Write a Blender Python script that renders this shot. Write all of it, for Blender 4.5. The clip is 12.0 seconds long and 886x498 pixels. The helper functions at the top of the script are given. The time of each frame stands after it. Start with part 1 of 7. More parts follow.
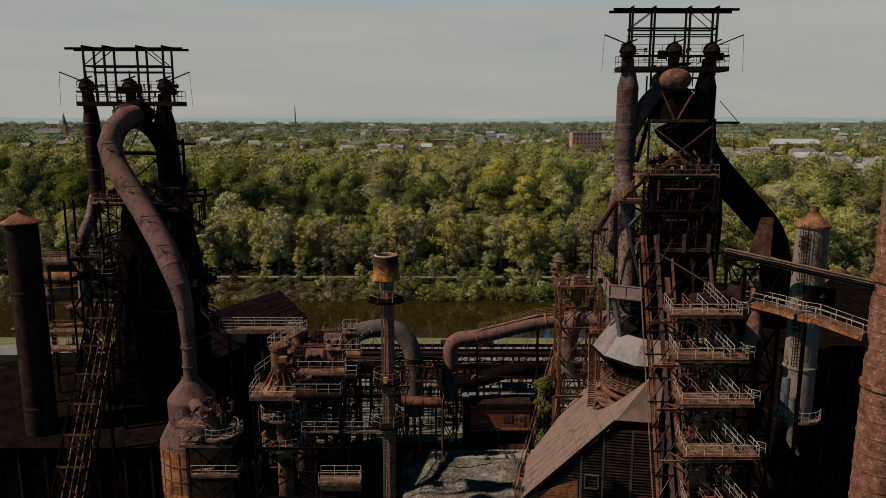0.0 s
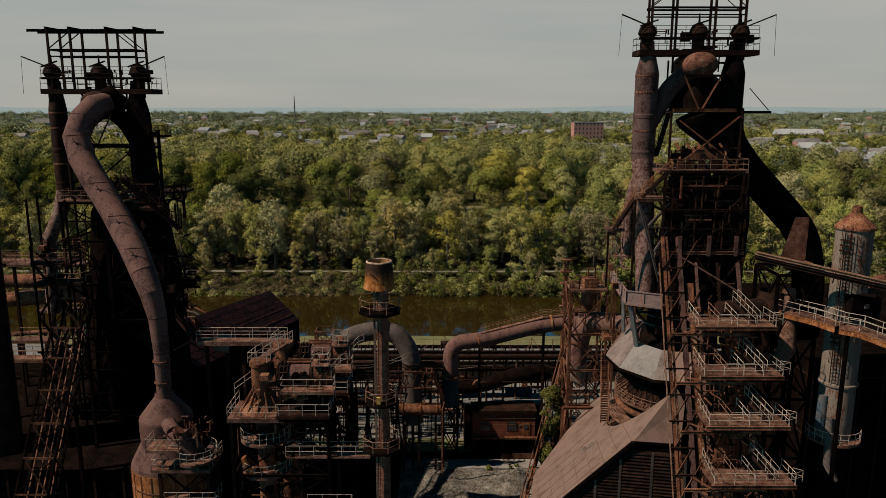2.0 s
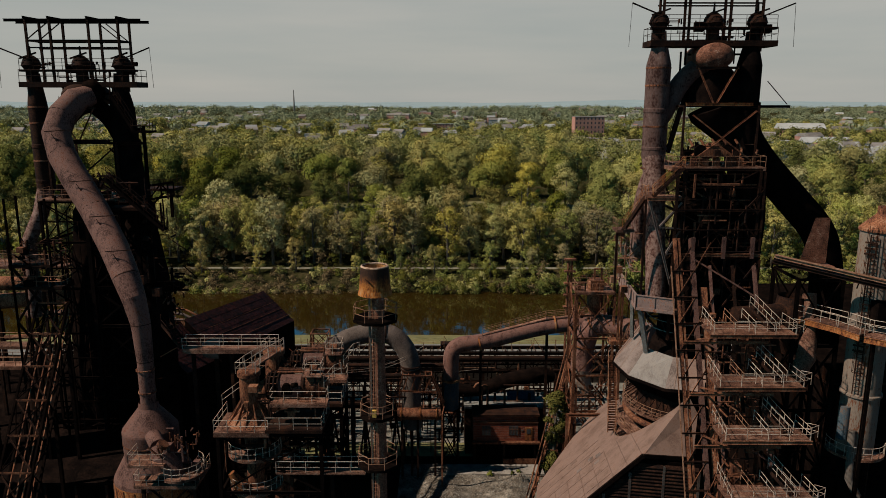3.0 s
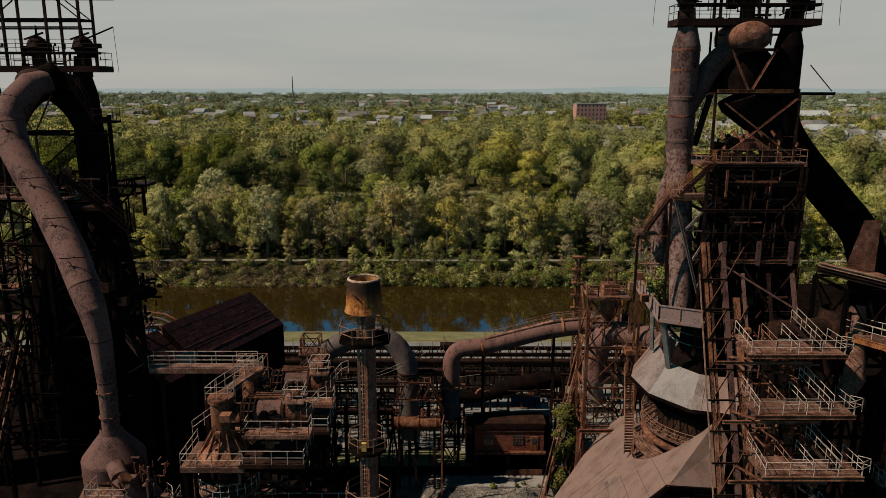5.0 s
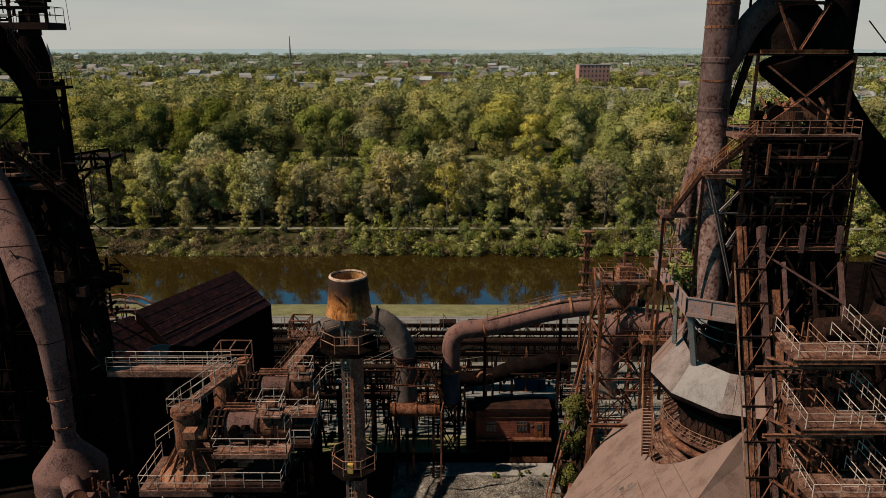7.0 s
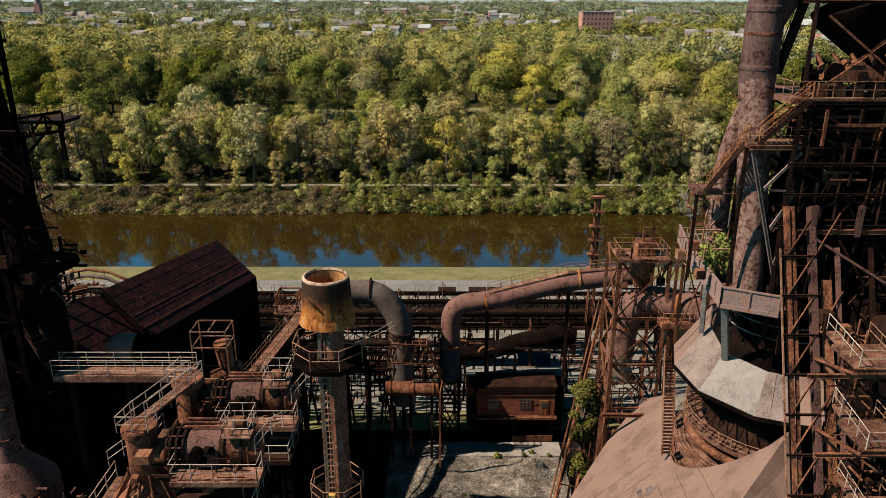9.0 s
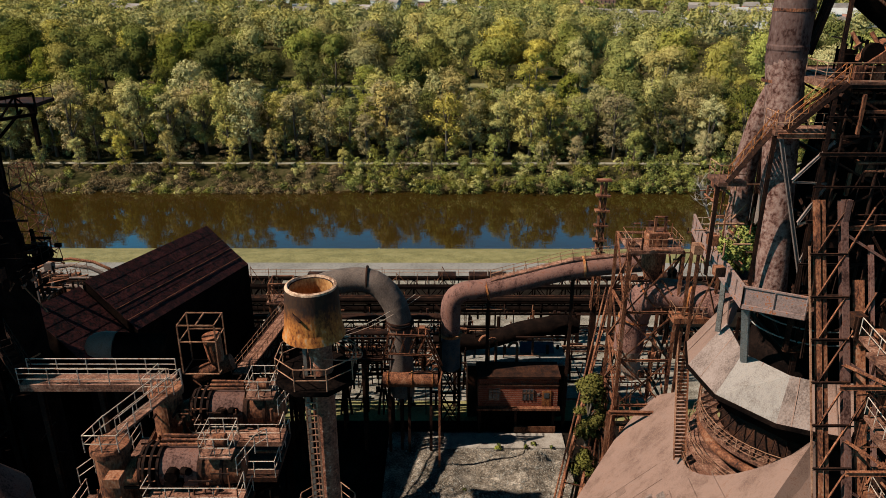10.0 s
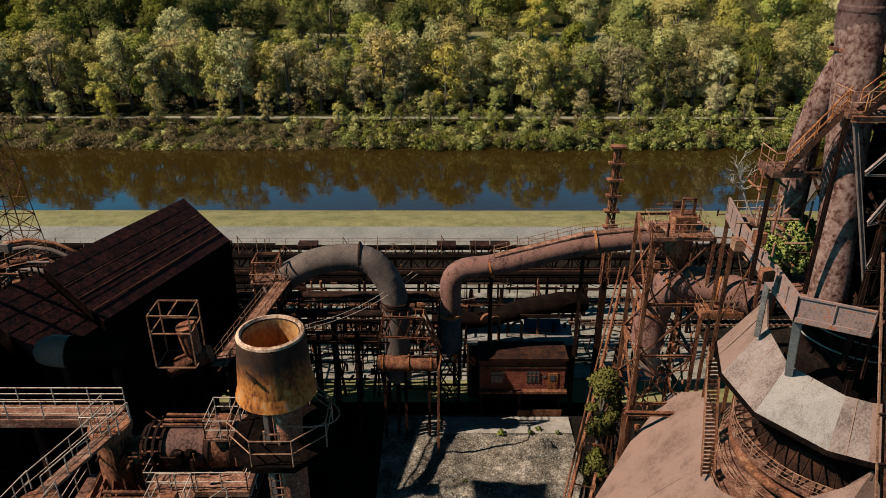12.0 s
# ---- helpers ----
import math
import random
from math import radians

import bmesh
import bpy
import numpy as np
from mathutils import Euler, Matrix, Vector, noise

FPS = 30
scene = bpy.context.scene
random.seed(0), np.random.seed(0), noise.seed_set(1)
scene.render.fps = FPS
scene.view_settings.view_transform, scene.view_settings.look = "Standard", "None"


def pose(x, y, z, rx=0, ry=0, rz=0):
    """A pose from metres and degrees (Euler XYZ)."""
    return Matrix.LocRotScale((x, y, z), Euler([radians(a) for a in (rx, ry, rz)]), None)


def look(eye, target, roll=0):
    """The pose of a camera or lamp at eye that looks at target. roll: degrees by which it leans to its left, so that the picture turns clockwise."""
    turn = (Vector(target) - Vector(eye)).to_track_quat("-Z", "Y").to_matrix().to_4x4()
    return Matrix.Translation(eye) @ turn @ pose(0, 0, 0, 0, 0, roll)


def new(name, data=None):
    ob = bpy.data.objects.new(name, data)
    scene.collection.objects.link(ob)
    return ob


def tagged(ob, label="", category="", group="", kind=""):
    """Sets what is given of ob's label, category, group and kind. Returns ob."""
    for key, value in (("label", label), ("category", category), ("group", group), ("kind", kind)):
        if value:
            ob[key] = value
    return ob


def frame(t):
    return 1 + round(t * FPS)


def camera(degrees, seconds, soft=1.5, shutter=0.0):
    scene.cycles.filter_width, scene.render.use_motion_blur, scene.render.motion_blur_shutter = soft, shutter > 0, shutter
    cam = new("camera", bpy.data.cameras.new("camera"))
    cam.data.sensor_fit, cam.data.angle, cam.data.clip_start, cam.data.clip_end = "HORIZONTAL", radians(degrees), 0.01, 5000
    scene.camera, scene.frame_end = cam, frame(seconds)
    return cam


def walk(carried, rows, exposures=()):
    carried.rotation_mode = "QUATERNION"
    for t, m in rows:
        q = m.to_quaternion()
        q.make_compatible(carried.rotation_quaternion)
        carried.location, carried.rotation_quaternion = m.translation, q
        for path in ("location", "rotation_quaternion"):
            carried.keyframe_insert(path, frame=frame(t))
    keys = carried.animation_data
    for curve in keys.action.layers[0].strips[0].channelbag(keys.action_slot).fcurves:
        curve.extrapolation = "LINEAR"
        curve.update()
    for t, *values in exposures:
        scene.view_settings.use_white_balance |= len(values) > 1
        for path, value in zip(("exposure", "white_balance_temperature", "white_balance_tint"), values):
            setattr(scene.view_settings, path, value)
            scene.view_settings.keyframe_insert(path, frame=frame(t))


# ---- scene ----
cam = camera(62.9, 12.0, soft=0.42)
METRES, EYE = 48.0, 60.0
ROWS = [
    (0.0, 0.0, 0.0, 0.0, 0.01, -10.47, -0.06),
    (0.5, 0.0001, 0.0396, -0.0007, 0.02, -10.66, -0.06),
    (1.0, 0.0002, 0.0797, -0.0012, 0.02, -10.86, -0.06),
    (1.5, 0.0003, 0.1206, -0.0018, 0.03, -11.07, -0.07),
    (2.0, 0.0003, 0.1621, -0.0021, 0.03, -11.25, -0.06),
    (2.5, 0.0003, 0.2037, -0.0027, 0.03, -11.46, -0.05),
    (3.0, 0.0005, 0.2457, -0.0028, 0.03, -11.69, -0.06),
    (5.0, 0.0005, 0.4133, -0.0038, 0.02, -12.7, -0.08),
    (5.5, 0.0008, 0.4553, -0.004, 0.02, -13.18, -0.07),
    (6.0, 0.0013, 0.4969, -0.0044, 0.02, -13.87, -0.06),
    (6.5, 0.0017, 0.5387, -0.0048, 0.02, -14.71, -0.08),
    (7.0, 0.002, 0.5807, -0.005, 0.01, -15.64, -0.07),
    (9.0, 0.0032, 0.7488, -0.0063, -0.04, -19.49, -0.08),
    (9.5, 0.0034, 0.7908, -0.0067, -0.06, -20.45, -0.08),
    (10.0, 0.0036, 0.833, -0.0073, -0.06, -21.41, -0.09),
    (10.5, 0.0038, 0.8748, -0.0079, -0.08, -22.39, -0.1),
    (11.0, 0.0041, 0.9164, -0.0084, -0.08, -23.37, -0.09),
    (11.5, 0.0041, 0.9581, -0.0084, -0.09, -24.39, -0.09),
    (12.0, 0.004, 0.9999, -0.0082, -0.11, -25.43, -0.11),
]
walk(cam, [(t, pose(0, 0, EYE) @ pose(METRES * x, METRES * y, METRES * z, 90 + pitch, roll, yaw)) for t, x, y, z, yaw, pitch, roll in ROWS],
     exposures=[(0.0, 0.25), (3.0, 0.33), (5.5, 0.4), (7.0, 0.6), (9.0, 1.12), (10.5, 1.12), (12.0, 1.07)])

# ---- light ----
SUN_AZ, SUN_EL = radians(257), radians(47)
to_sun = Vector((math.sin(SUN_AZ) * math.cos(SUN_EL), math.cos(SUN_AZ) * math.cos(SUN_EL), math.sin(SUN_EL)))
sun = new("sun", bpy.data.lights.new("sun", "SUN"))
sun.data.energy, sun.data.angle, sun.data.color = 5.0, radians(0.6), (1.0, 0.9, 0.76)
sun.matrix_world = look(to_sun * 400, (0, 0, 0))

world = bpy.data.worlds.new("sky")
scene.world = world
world.use_nodes = True
wt = world.node_tree
wt.nodes.clear()


def wnode(kind, **kw):
    n = wt.nodes.new(kind)
    for k, v in kw.items():
        n.inputs[k.replace("_", " ")].default_value = v
    return n


sky = wt.nodes.new("ShaderNodeTexSky")
sky.sky_type, sky.sun_disc = "NISHITA", False
sky.sun_elevation, sky.sun_rotation = SUN_EL, SUN_AZ
sky.altitude, sky.air_density, sky.dust_density, sky.ozone_density = 50, 1.0, 3.0, 1.5
tc = wt.nodes.new("ShaderNodeTexCoord")
sep = wt.nodes.new("ShaderNodeSeparateXYZ")
wt.links.new(tc.outputs["Generated"], sep.inputs[0])
haze = wt.nodes.new("ShaderNodeMapRange")
haze.interpolation_type = "SMOOTHSTEP"
haze.inputs["From Min"].default_value, haze.inputs["From Max"].default_value = 0.13, 0.2
haze.inputs["To Min"].default_value, haze.inputs["To Max"].default_value = 0.97, 0.0
wt.links.new(sep.outputs["Z"], haze.inputs["Value"])
streaks = wt.nodes.new("ShaderNodeTexNoise")
streaks.inputs["Scale"].default_value, streaks.inputs["Detail"].default_value = 3.0, 5.0
wmap = wt.nodes.new("ShaderNodeMapping")
wmap.inputs["Scale"].default_value = (1.0, 1.0, 9.0)
wt.links.new(tc.outputs["Generated"], wmap.inputs["Vector"])
wt.links.new(wmap.outputs["Vector"], streaks.inputs["Vector"])
veil = wt.nodes.new("ShaderNodeValToRGB")
veil.color_ramp.elements[0].position, veil.color_ramp.elements[0].color = 0.3, (2.95, 3.0, 2.8, 1)
veil.color_ramp.elements[1].position, veil.color_ramp.elements[1].color = 0.75, (3.5, 3.36, 3.05, 1)
wt.links.new(streaks.outputs["Fac"], veil.inputs["Fac"])
wmix = wt.nodes.new("ShaderNodeMix")
wmix.data_type = "RGBA"
wt.links.new(haze.outputs["Result"], wmix.inputs["Factor"])
skydim = wt.nodes.new("ShaderNodeMix")
skydim.data_type, skydim.blend_type = "RGBA", "MULTIPLY"
skydim.inputs["Factor"].default_value = 1.0
height = wt.nodes.new("ShaderNodeMapRange")
height.inputs["From Min"].default_value, height.inputs["From Max"].default_value = 0.32, 0.46
wt.links.new(sep.outputs["Z"], height.inputs["Value"])
depth = wt.nodes.new("ShaderNodeMix")
depth.data_type = "RGBA"
depth.inputs["A"].default_value, depth.inputs["B"].default_value = (0.012, 1.25, 1.6, 1), (0.005, 0.035, 0.08, 1)
wt.links.new(height.outputs["Result"], depth.inputs["Factor"])
wt.links.new(depth.outputs["Result"], skydim.inputs["B"])
wt.links.new(sky.outputs["Color"], skydim.inputs["A"])
wt.links.new(skydim.outputs["Result"], wmix.inputs["A"])
wt.links.new(veil.outputs["Color"], wmix.inputs["B"])
back = wt.nodes.new("ShaderNodeBackground")
back.inputs["Strength"].default_value = 0.1
wt.links.new(wmix.outputs["Result"], back.inputs["Color"])
wout = wt.nodes.new("ShaderNodeOutputWorld")
wt.links.new(back.outputs["Background"], wout.inputs["Surface"])

# ---- materials ----


def material(name, colours, scale=0.6, rough=(0.7, 0.95), metal=0.0, bump=0.25, streak=0.0, stops=None, fine=9.0, vary=0.25, island=False, spec=0.1):
    """A weathered surface: colours blended by a coarse and a fine noise at world size, with vertical streaks where asked."""
    m = bpy.data.materials.new(name)
    m.use_nodes = True
    nt = m.node_tree
    nd, ln = nt.nodes, nt.links
    bsdf = nd["Principled BSDF"]
    geo = nd.new("ShaderNodeNewGeometry")
    mp = nd.new("ShaderNodeMapping")
    mp.inputs["Scale"].default_value = (1, 1, 1 - 0.85 * streak)
    ln.new(geo.outputs["Position"], mp.inputs["Vector"])
    big = nd.new("ShaderNodeTexNoise")
    big.inputs["Scale"].default_value, big.inputs["Detail"].default_value, big.inputs["Roughness"].default_value = scale, 10.0, 0.72
    ln.new(mp.outputs["Vector"], big.inputs["Vector"])
    small = nd.new("ShaderNodeTexNoise")
    small.inputs["Scale"].default_value, small.inputs["Detail"].default_value = fine, 4.0
    ln.new(mp.outputs["Vector"], small.inputs["Vector"])
    add = nd.new("ShaderNodeMath")
    add.operation = "MULTIPLY_ADD"
    add.inputs[1].default_value, add.inputs[2].default_value = 0.62, -0.31
    ln.new(small.outputs["Fac"], add.inputs[0])
    tot = nd.new("ShaderNodeMath")
    ln.new(add.outputs[0], tot.inputs[0])
    ln.new(big.outputs["Fac"], tot.inputs[1])
    ramp = nd.new("ShaderNodeValToRGB")
    cr = ramp.color_ramp
    n = len(colours)
    pos = stops or [0.34 + 0.34 * i / max(1, n - 1) for i in range(n)]
    while len(cr.elements) < n:
        cr.elements.new(0.5)
    for e, p, c in zip(cr.elements, pos, colours):
        e.position, e.color = p, (*c, 1)
    ln.new(tot.outputs[0], ramp.inputs["Fac"])
    rnd = nd.new("ShaderNodeObjectInfo").outputs["Random"]
    if island:
        rnd = geo.outputs["Random Per Island"]
    val = nd.new("ShaderNodeMapRange")
    val.inputs["To Min"].default_value, val.inputs["To Max"].default_value = 1 - vary, 1 + vary
    ln.new(rnd, val.inputs["Value"])
    hsv = nd.new("ShaderNodeHueSaturation")
    ln.new(val.outputs["Result"], hsv.inputs["Value"])
    ln.new(ramp.outputs["Color"], hsv.inputs["Color"])
    ln.new(hsv.outputs["Color"], bsdf.inputs["Base Color"])
    rr = nd.new("ShaderNodeMapRange")
    rr.inputs["To Min"].default_value, rr.inputs["To Max"].default_value = rough
    ln.new(small.outputs["Fac"], rr.inputs["Value"])
    ln.new(rr.outputs["Result"], bsdf.inputs["Roughness"])
    bsdf.inputs["Metallic"].default_value = metal
    bsdf.inputs["Specular IOR Level"].default_value = spec
    if bump:
        bp = nd.new("ShaderNodeBump")
        bp.inputs["Strength"].default_value, bp.inputs["Distance"].default_value = bump, 0.08
        ln.new(tot.outputs[0], bp.inputs["Height"])
        ln.new(bp.outputs["Normal"], bsdf.inputs["Normal"])
    return m


def leaf_material(name, colours, vary=0.32):
    m = bpy.data.materials.new(name)
    m.use_nodes = True
    nt = m.node_tree
    nd, ln = nt.nodes, nt.links
    nd.remove(nd["Principled BSDF"])
    geo = nd.new("ShaderNodeNewGeometry")
    ramp = nd.new("ShaderNodeValToRGB")
    while len(ramp.color_ramp.elements) < len(colours):
        ramp.color_ramp.elements.new(0.5)
    for i, c in enumerate(colours):
        ramp.color_ramp.elements[i].position, ramp.color_ramp.elements[i].color = i / (len(colours) - 1), (*c, 1)
    ln.new(geo.outputs["Random Per Island"], ramp.inputs["Fac"])
    obj = nd.new("ShaderNodeObjectInfo")
    hsv = nd.new("ShaderNodeHueSaturation")
    for out, lo, hi in (("Hue", 0.494, 0.516), ("Value", 1 - vary, 1 + vary), ("Saturation", 0.85, 1.08)):
        mr = nd.new("ShaderNodeMapRange")
        mr.inputs["To Min"].default_value, mr.inputs["To Max"].default_value = lo, hi
        mul = nd.new("ShaderNodeMath")
        mul.operation = "FRACT"
        k = nd.new("ShaderNodeMath")
        k.operation = "MULTIPLY"
        k.inputs[1].default_value = {"Hue": 1.0, "Value": 7.31, "Saturation": 3.77}[out]
        ln.new(obj.outputs["Random"], k.inputs[0])
        ln.new(k.outputs[0], mul.inputs[0])
        ln.new(mul.outputs[0], mr.inputs["Value"])
        ln.new(mr.outputs["Result"], hsv.inputs[out])
    ln.new(ramp.outputs["Color"], hsv.inputs["Color"])
    dif, tra, mix = nd.new("ShaderNodeBsdfDiffuse"), nd.new("ShaderNodeBsdfTranslucent"), nd.new("ShaderNodeMixShader")
    mix.inputs["Fac"].default_value = 0.06
    ln.new(hsv.outputs["Color"], dif.inputs["Color"])
    ln.new(hsv.outputs["Color"], tra.inputs["Color"])
    ln.new(dif.outputs[0], mix.inputs[1])
    ln.new(tra.outputs[0], mix.inputs[2])
    ln.new(mix.outputs[0], nd["Material Output"].inputs["Surface"])
    return m


STEEL = material("dark_rusted_steel", [(0.0056, 0.0034, 0.0029), (0.0165, 0.0077, 0.0054), (0.0400, 0.0154, 0.0081)], 0.8, spec=0.04)
RUST = material("red_brown_rust", [(0.016, 0.0068, 0.0048), (0.075, 0.027, 0.0145), (0.15, 0.055, 0.026), (0.18, 0.095, 0.06)], 0.7, streak=0.6)
ORANGE = material("orange_rust", [(0.0421, 0.0130, 0.0077), (0.1405, 0.0453, 0.0160), (0.2389, 0.0843, 0.0256), (0.2107, 0.1296, 0.0768)], 0.8, streak=0.6)
PIPE = material("purple_brown_pipe_rust", [(0.0272, 0.0115, 0.0089), (0.0765, 0.0365, 0.0289), (0.1148, 0.0595, 0.0476), (0.0850, 0.0289, 0.0170)], 0.8, streak=0.4)
GREYPIPE = material("grey_brown_pipe_plate", [(0.0431, 0.0312, 0.0268), (0.0801, 0.0599, 0.0508), (0.1170, 0.0860, 0.0717)], 0.4, streak=0.3)
MOTTLED = material("flaking_rust_over_lining", [(0.0303, 0.0131, 0.0095), (0.0968, 0.0366, 0.0213), (0.1573, 0.0627, 0.0378), (0.2541, 0.1777, 0.1372)], 1.3, stops=[0.32, 0.45, 0.6, 0.72], bump=0.5)
UPTAKE = material("flaking_mauve_plate", [(0.0272, 0.0102, 0.0076), (0.0723, 0.0382, 0.0314), (0.0935, 0.0544, 0.0459), (0.1275, 0.0850, 0.0731)], 0.7, stops=[0.34, 0.45, 0.6, 0.74], streak=0.45, fine=6, bump=0.4)
LEG = material("flaking_lining", [(0.0281, 0.0097, 0.0070), (0.0796, 0.0400, 0.0311), (0.1310, 0.0781, 0.0640), (0.1685, 0.1110, 0.0934)], 1.9, stops=[0.36, 0.46, 0.6, 0.76], bump=0.6, streak=0.1, fine=5)
PARAPET = material("grey_mauve_plate_with_orange_flakes", [(0.1047, 0.0638, 0.0541), (0.1523, 0.1003, 0.0875), (0.1809, 0.1190, 0.1041), (0.2094, 0.0638, 0.0233)], 1.7, stops=[0.34, 0.45, 0.57, 0.64])
STOVEM = material("streaked_pale_stove_plate", [(0.1275, 0.0456, 0.0231), (0.1700, 0.1277, 0.1006), (0.2040, 0.1520, 0.1197), (0.1445, 0.0532, 0.0258)], 0.5, streak=0.8, stops=[0.34, 0.42, 0.57, 0.66])
PAINT = material("weathered_pale_paint", [(0.0461, 0.0184, 0.0093), (0.0968, 0.0736, 0.0595), (0.1153, 0.0941, 0.0800), (0.0692, 0.0287, 0.0149)], 0.5, streak=0.8, stops=[0.3, 0.42, 0.6, 0.72])
RAIL = material("pale_rusted_handrail", [(0.12, 0.055, 0.032), (0.25, 0.185, 0.145), (0.31, 0.25, 0.205), (0.2, 0.1, 0.06)], 1.6, bump=0, stops=[.36, .46, .58, .68])
RUSTRAIL = material("rusted_handrail", [(0.0726, 0.0314, 0.0189), (0.1815, 0.0888, 0.0520), (0.2420, 0.1411, 0.0946)], 1.5, bump=0)
DECK = material("rusted_deck_plate", [(0.03, 0.0135, 0.0095), (0.11, 0.048, 0.03), (0.2, 0.11, 0.077)], 1.0)
ROOF = material("pinkish_rusted_roof_sheet", [(0.085, 0.05, 0.038), (0.125, 0.075, 0.058), (0.155, 0.097, 0.077), (0.12, 0.062, 0.043)], 0.5, streak=0.3, fine=14, stops=[.34, .45, .6, .7])
HOOD = material("pale_dusty_hood_plate", [(0.1030, 0.0805, 0.0697), (0.1465, 0.1223, 0.1085), (0.1822, 0.1549, 0.1386), (0.1188, 0.0813, 0.0634)], 0.8, fine=13, streak=0.4, stops=[0.32, 0.45, 0.6, 0.72])
SHEDROOF = material("dark_red_corrugated_roof", [(0.0024, 0.0011, 0.0010), (0.0158, 0.0032, 0.0029), (0.0325, 0.0070, 0.0062), (0.0525, 0.0147, 0.0123)], 1.6, fine=6, streak=0.2, stops=[.4, .47, .6, .74])
BRICK = material("red_brown_brick", [(0.0668, 0.0156, 0.0083), (0.1447, 0.0325, 0.0167), (0.2005, 0.0494, 0.0237)], 1.2)
CONCRETE = material("stained_concrete", [(0.0896, 0.0728, 0.0616), (0.1848, 0.1568, 0.1344), (0.2352, 0.2072, 0.1792)], 0.5)
GREYROOF = material("grey_flat_roofing", [(0.06, 0.056, 0.052), (0.14, 0.13, 0.118), (0.2, 0.186, 0.168)], 0.4)
GLASS = material("dark_window_glass", [(0.02, 0.025, 0.03), (0.04, 0.045, 0.05)], 2.0, rough=(0.08, 0.2), bump=0, spec=0.6)
# near-black steel, also used where shade is put into the colour
DARK = material("shade_black_steel", [(0.0019, 0.0014, 0.0014), (0.0048, 0.0031, 0.0026), (0.0096, 0.0053, 0.0041)], 0.7, spec=0.0)
HOODGREY = material("grey_mauve_hood_plate", [(0.065, 0.045, 0.038), (0.125, 0.09, 0.077), (0.16, 0.12, 0.105)], 0.6, streak=0.3)
# cinder yard, its colour darkened further for the shade lying over it
YARD = material("shade_dark_cinder_yard", [(0.003, 0.0025, 0.002), (0.007, 0.0055, 0.0045), (0.015, 0.011, 0.008)], 0.15, fine=3, bump=0.6, spec=0.0)
GRAVEL = material("grey_gravel_heaps", [(0.03, 0.024, 0.018), (0.085, 0.066, 0.05), (0.15, 0.122, 0.098), (0.28, 0.235, 0.19)], 0.45, fine=5, bump=1.0, vary=0.1, stops=[.36, .46, .56, .68])
ROADM = material("pale_asphalt_road", [(0.085, 0.078, 0.07), (0.12, 0.11, 0.1), (0.145, 0.13, 0.12)], 0.1, fine=2, bump=0.1)
BALLAST = material("rail_ballast", [(0.0504, 0.0432, 0.0346), (0.1224, 0.1066, 0.0864), (0.1872, 0.1656, 0.1440)], 0.5, fine=5)
GRASSM = material("mown_dry_grass", [(0.0680, 0.0618, 0.0245), (0.1120, 0.0982, 0.0408), (0.1440, 0.1228, 0.0578)], 0.25, fine=3, bump=0.6)
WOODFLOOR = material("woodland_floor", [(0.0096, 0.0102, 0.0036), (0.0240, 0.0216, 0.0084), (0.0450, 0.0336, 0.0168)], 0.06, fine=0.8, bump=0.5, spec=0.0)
PATHM = material("gravel_towpath", [(0.1040, 0.0920, 0.0680), (0.1600, 0.1440, 0.1120)], 0.5, bump=0.1)
# far ridge: the pale blue of distance haze is put into the colour
RIDGEM = material("haze_blue_far_ridge", [(0.1638, 0.2067, 0.2223), (0.2028, 0.2418, 0.2496)], 0.004, fine=0.02, bump=0, spec=0.0)
BARK = material("tree_bark", [(0.05, 0.037, 0.028), (0.12, 0.095, 0.075)], 2.0, streak=0.5)
DEADWOOD = material("bleached_dead_wood", [(0.25, 0.21, 0.18), (0.42, 0.37, 0.32)], 3.0)
HOUSE = material("pale_house_wall", [(0.26, 0.25, 0.235), (0.36, 0.35, 0.33)], 0.08, bump=0)
HOUSEROOF = material("grey_brown_shingle_roof", [(0.1105, 0.0935, 0.0850), (0.1870, 0.1615, 0.1445)], 0.1, bump=0)
PALEROOF = material("pale_flat_roof", [(0.2016, 0.1915, 0.1814), (0.2772, 0.2671, 0.2520)], 0.1, bump=0)
FARBRICK = material("far_red_brick", [(0.24, 0.11, 0.085), (0.32, 0.16, 0.12)], 0.1, bump=0)
YELLOW = material("faded_yellow_paint", [(0.35, 0.2, 0.05), (0.55, 0.33, 0.08)], 1.5)
BLUEPAINT = material("faded_blue_paint", [(0.018, 0.026, 0.032), (0.04, 0.055, 0.066), (0.09, 0.058, 0.042)], 0.9)
CAPIN = material("orange_cap_lining", [(0.2, 0.07, 0.025), (0.36, 0.17, 0.06), (0.45, 0.26, 0.12)], 1.2, streak=0.5)
# the cap: orange rust with soot creeping down from its mouth
CAPM = material("sooty_orange_cap", [(0.0850, 0.0255, 0.0093), (0.2295, 0.0723, 0.0170), (0.3570, 0.1275, 0.0272), (0.2890, 0.1700, 0.0935)], 1.1, streak=0.6)
_n, _l = CAPM.node_tree.nodes, CAPM.node_tree.links
_p, _q, _r, _t, _x = _n.new("ShaderNodeNewGeometry"), _n.new("ShaderNodeSeparateXYZ"), _n.new("ShaderNodeMapRange"), _n.new("ShaderNodeTexNoise"), _n.new("ShaderNodeMix")
_t.inputs["Scale"].default_value, _t.inputs["Detail"].default_value = 1.6, 5.0
_a = _n.new("ShaderNodeMath")
_a.operation = "MULTIPLY_ADD"
_a.inputs[1].default_value = 1.3
_l.new(_p.outputs["Position"], _q.inputs[0])
_l.new(_p.outputs["Position"], _t.inputs["Vector"])
_l.new(_t.outputs["Fac"], _a.inputs[0])
_l.new(_q.outputs["Z"], _a.inputs[2])
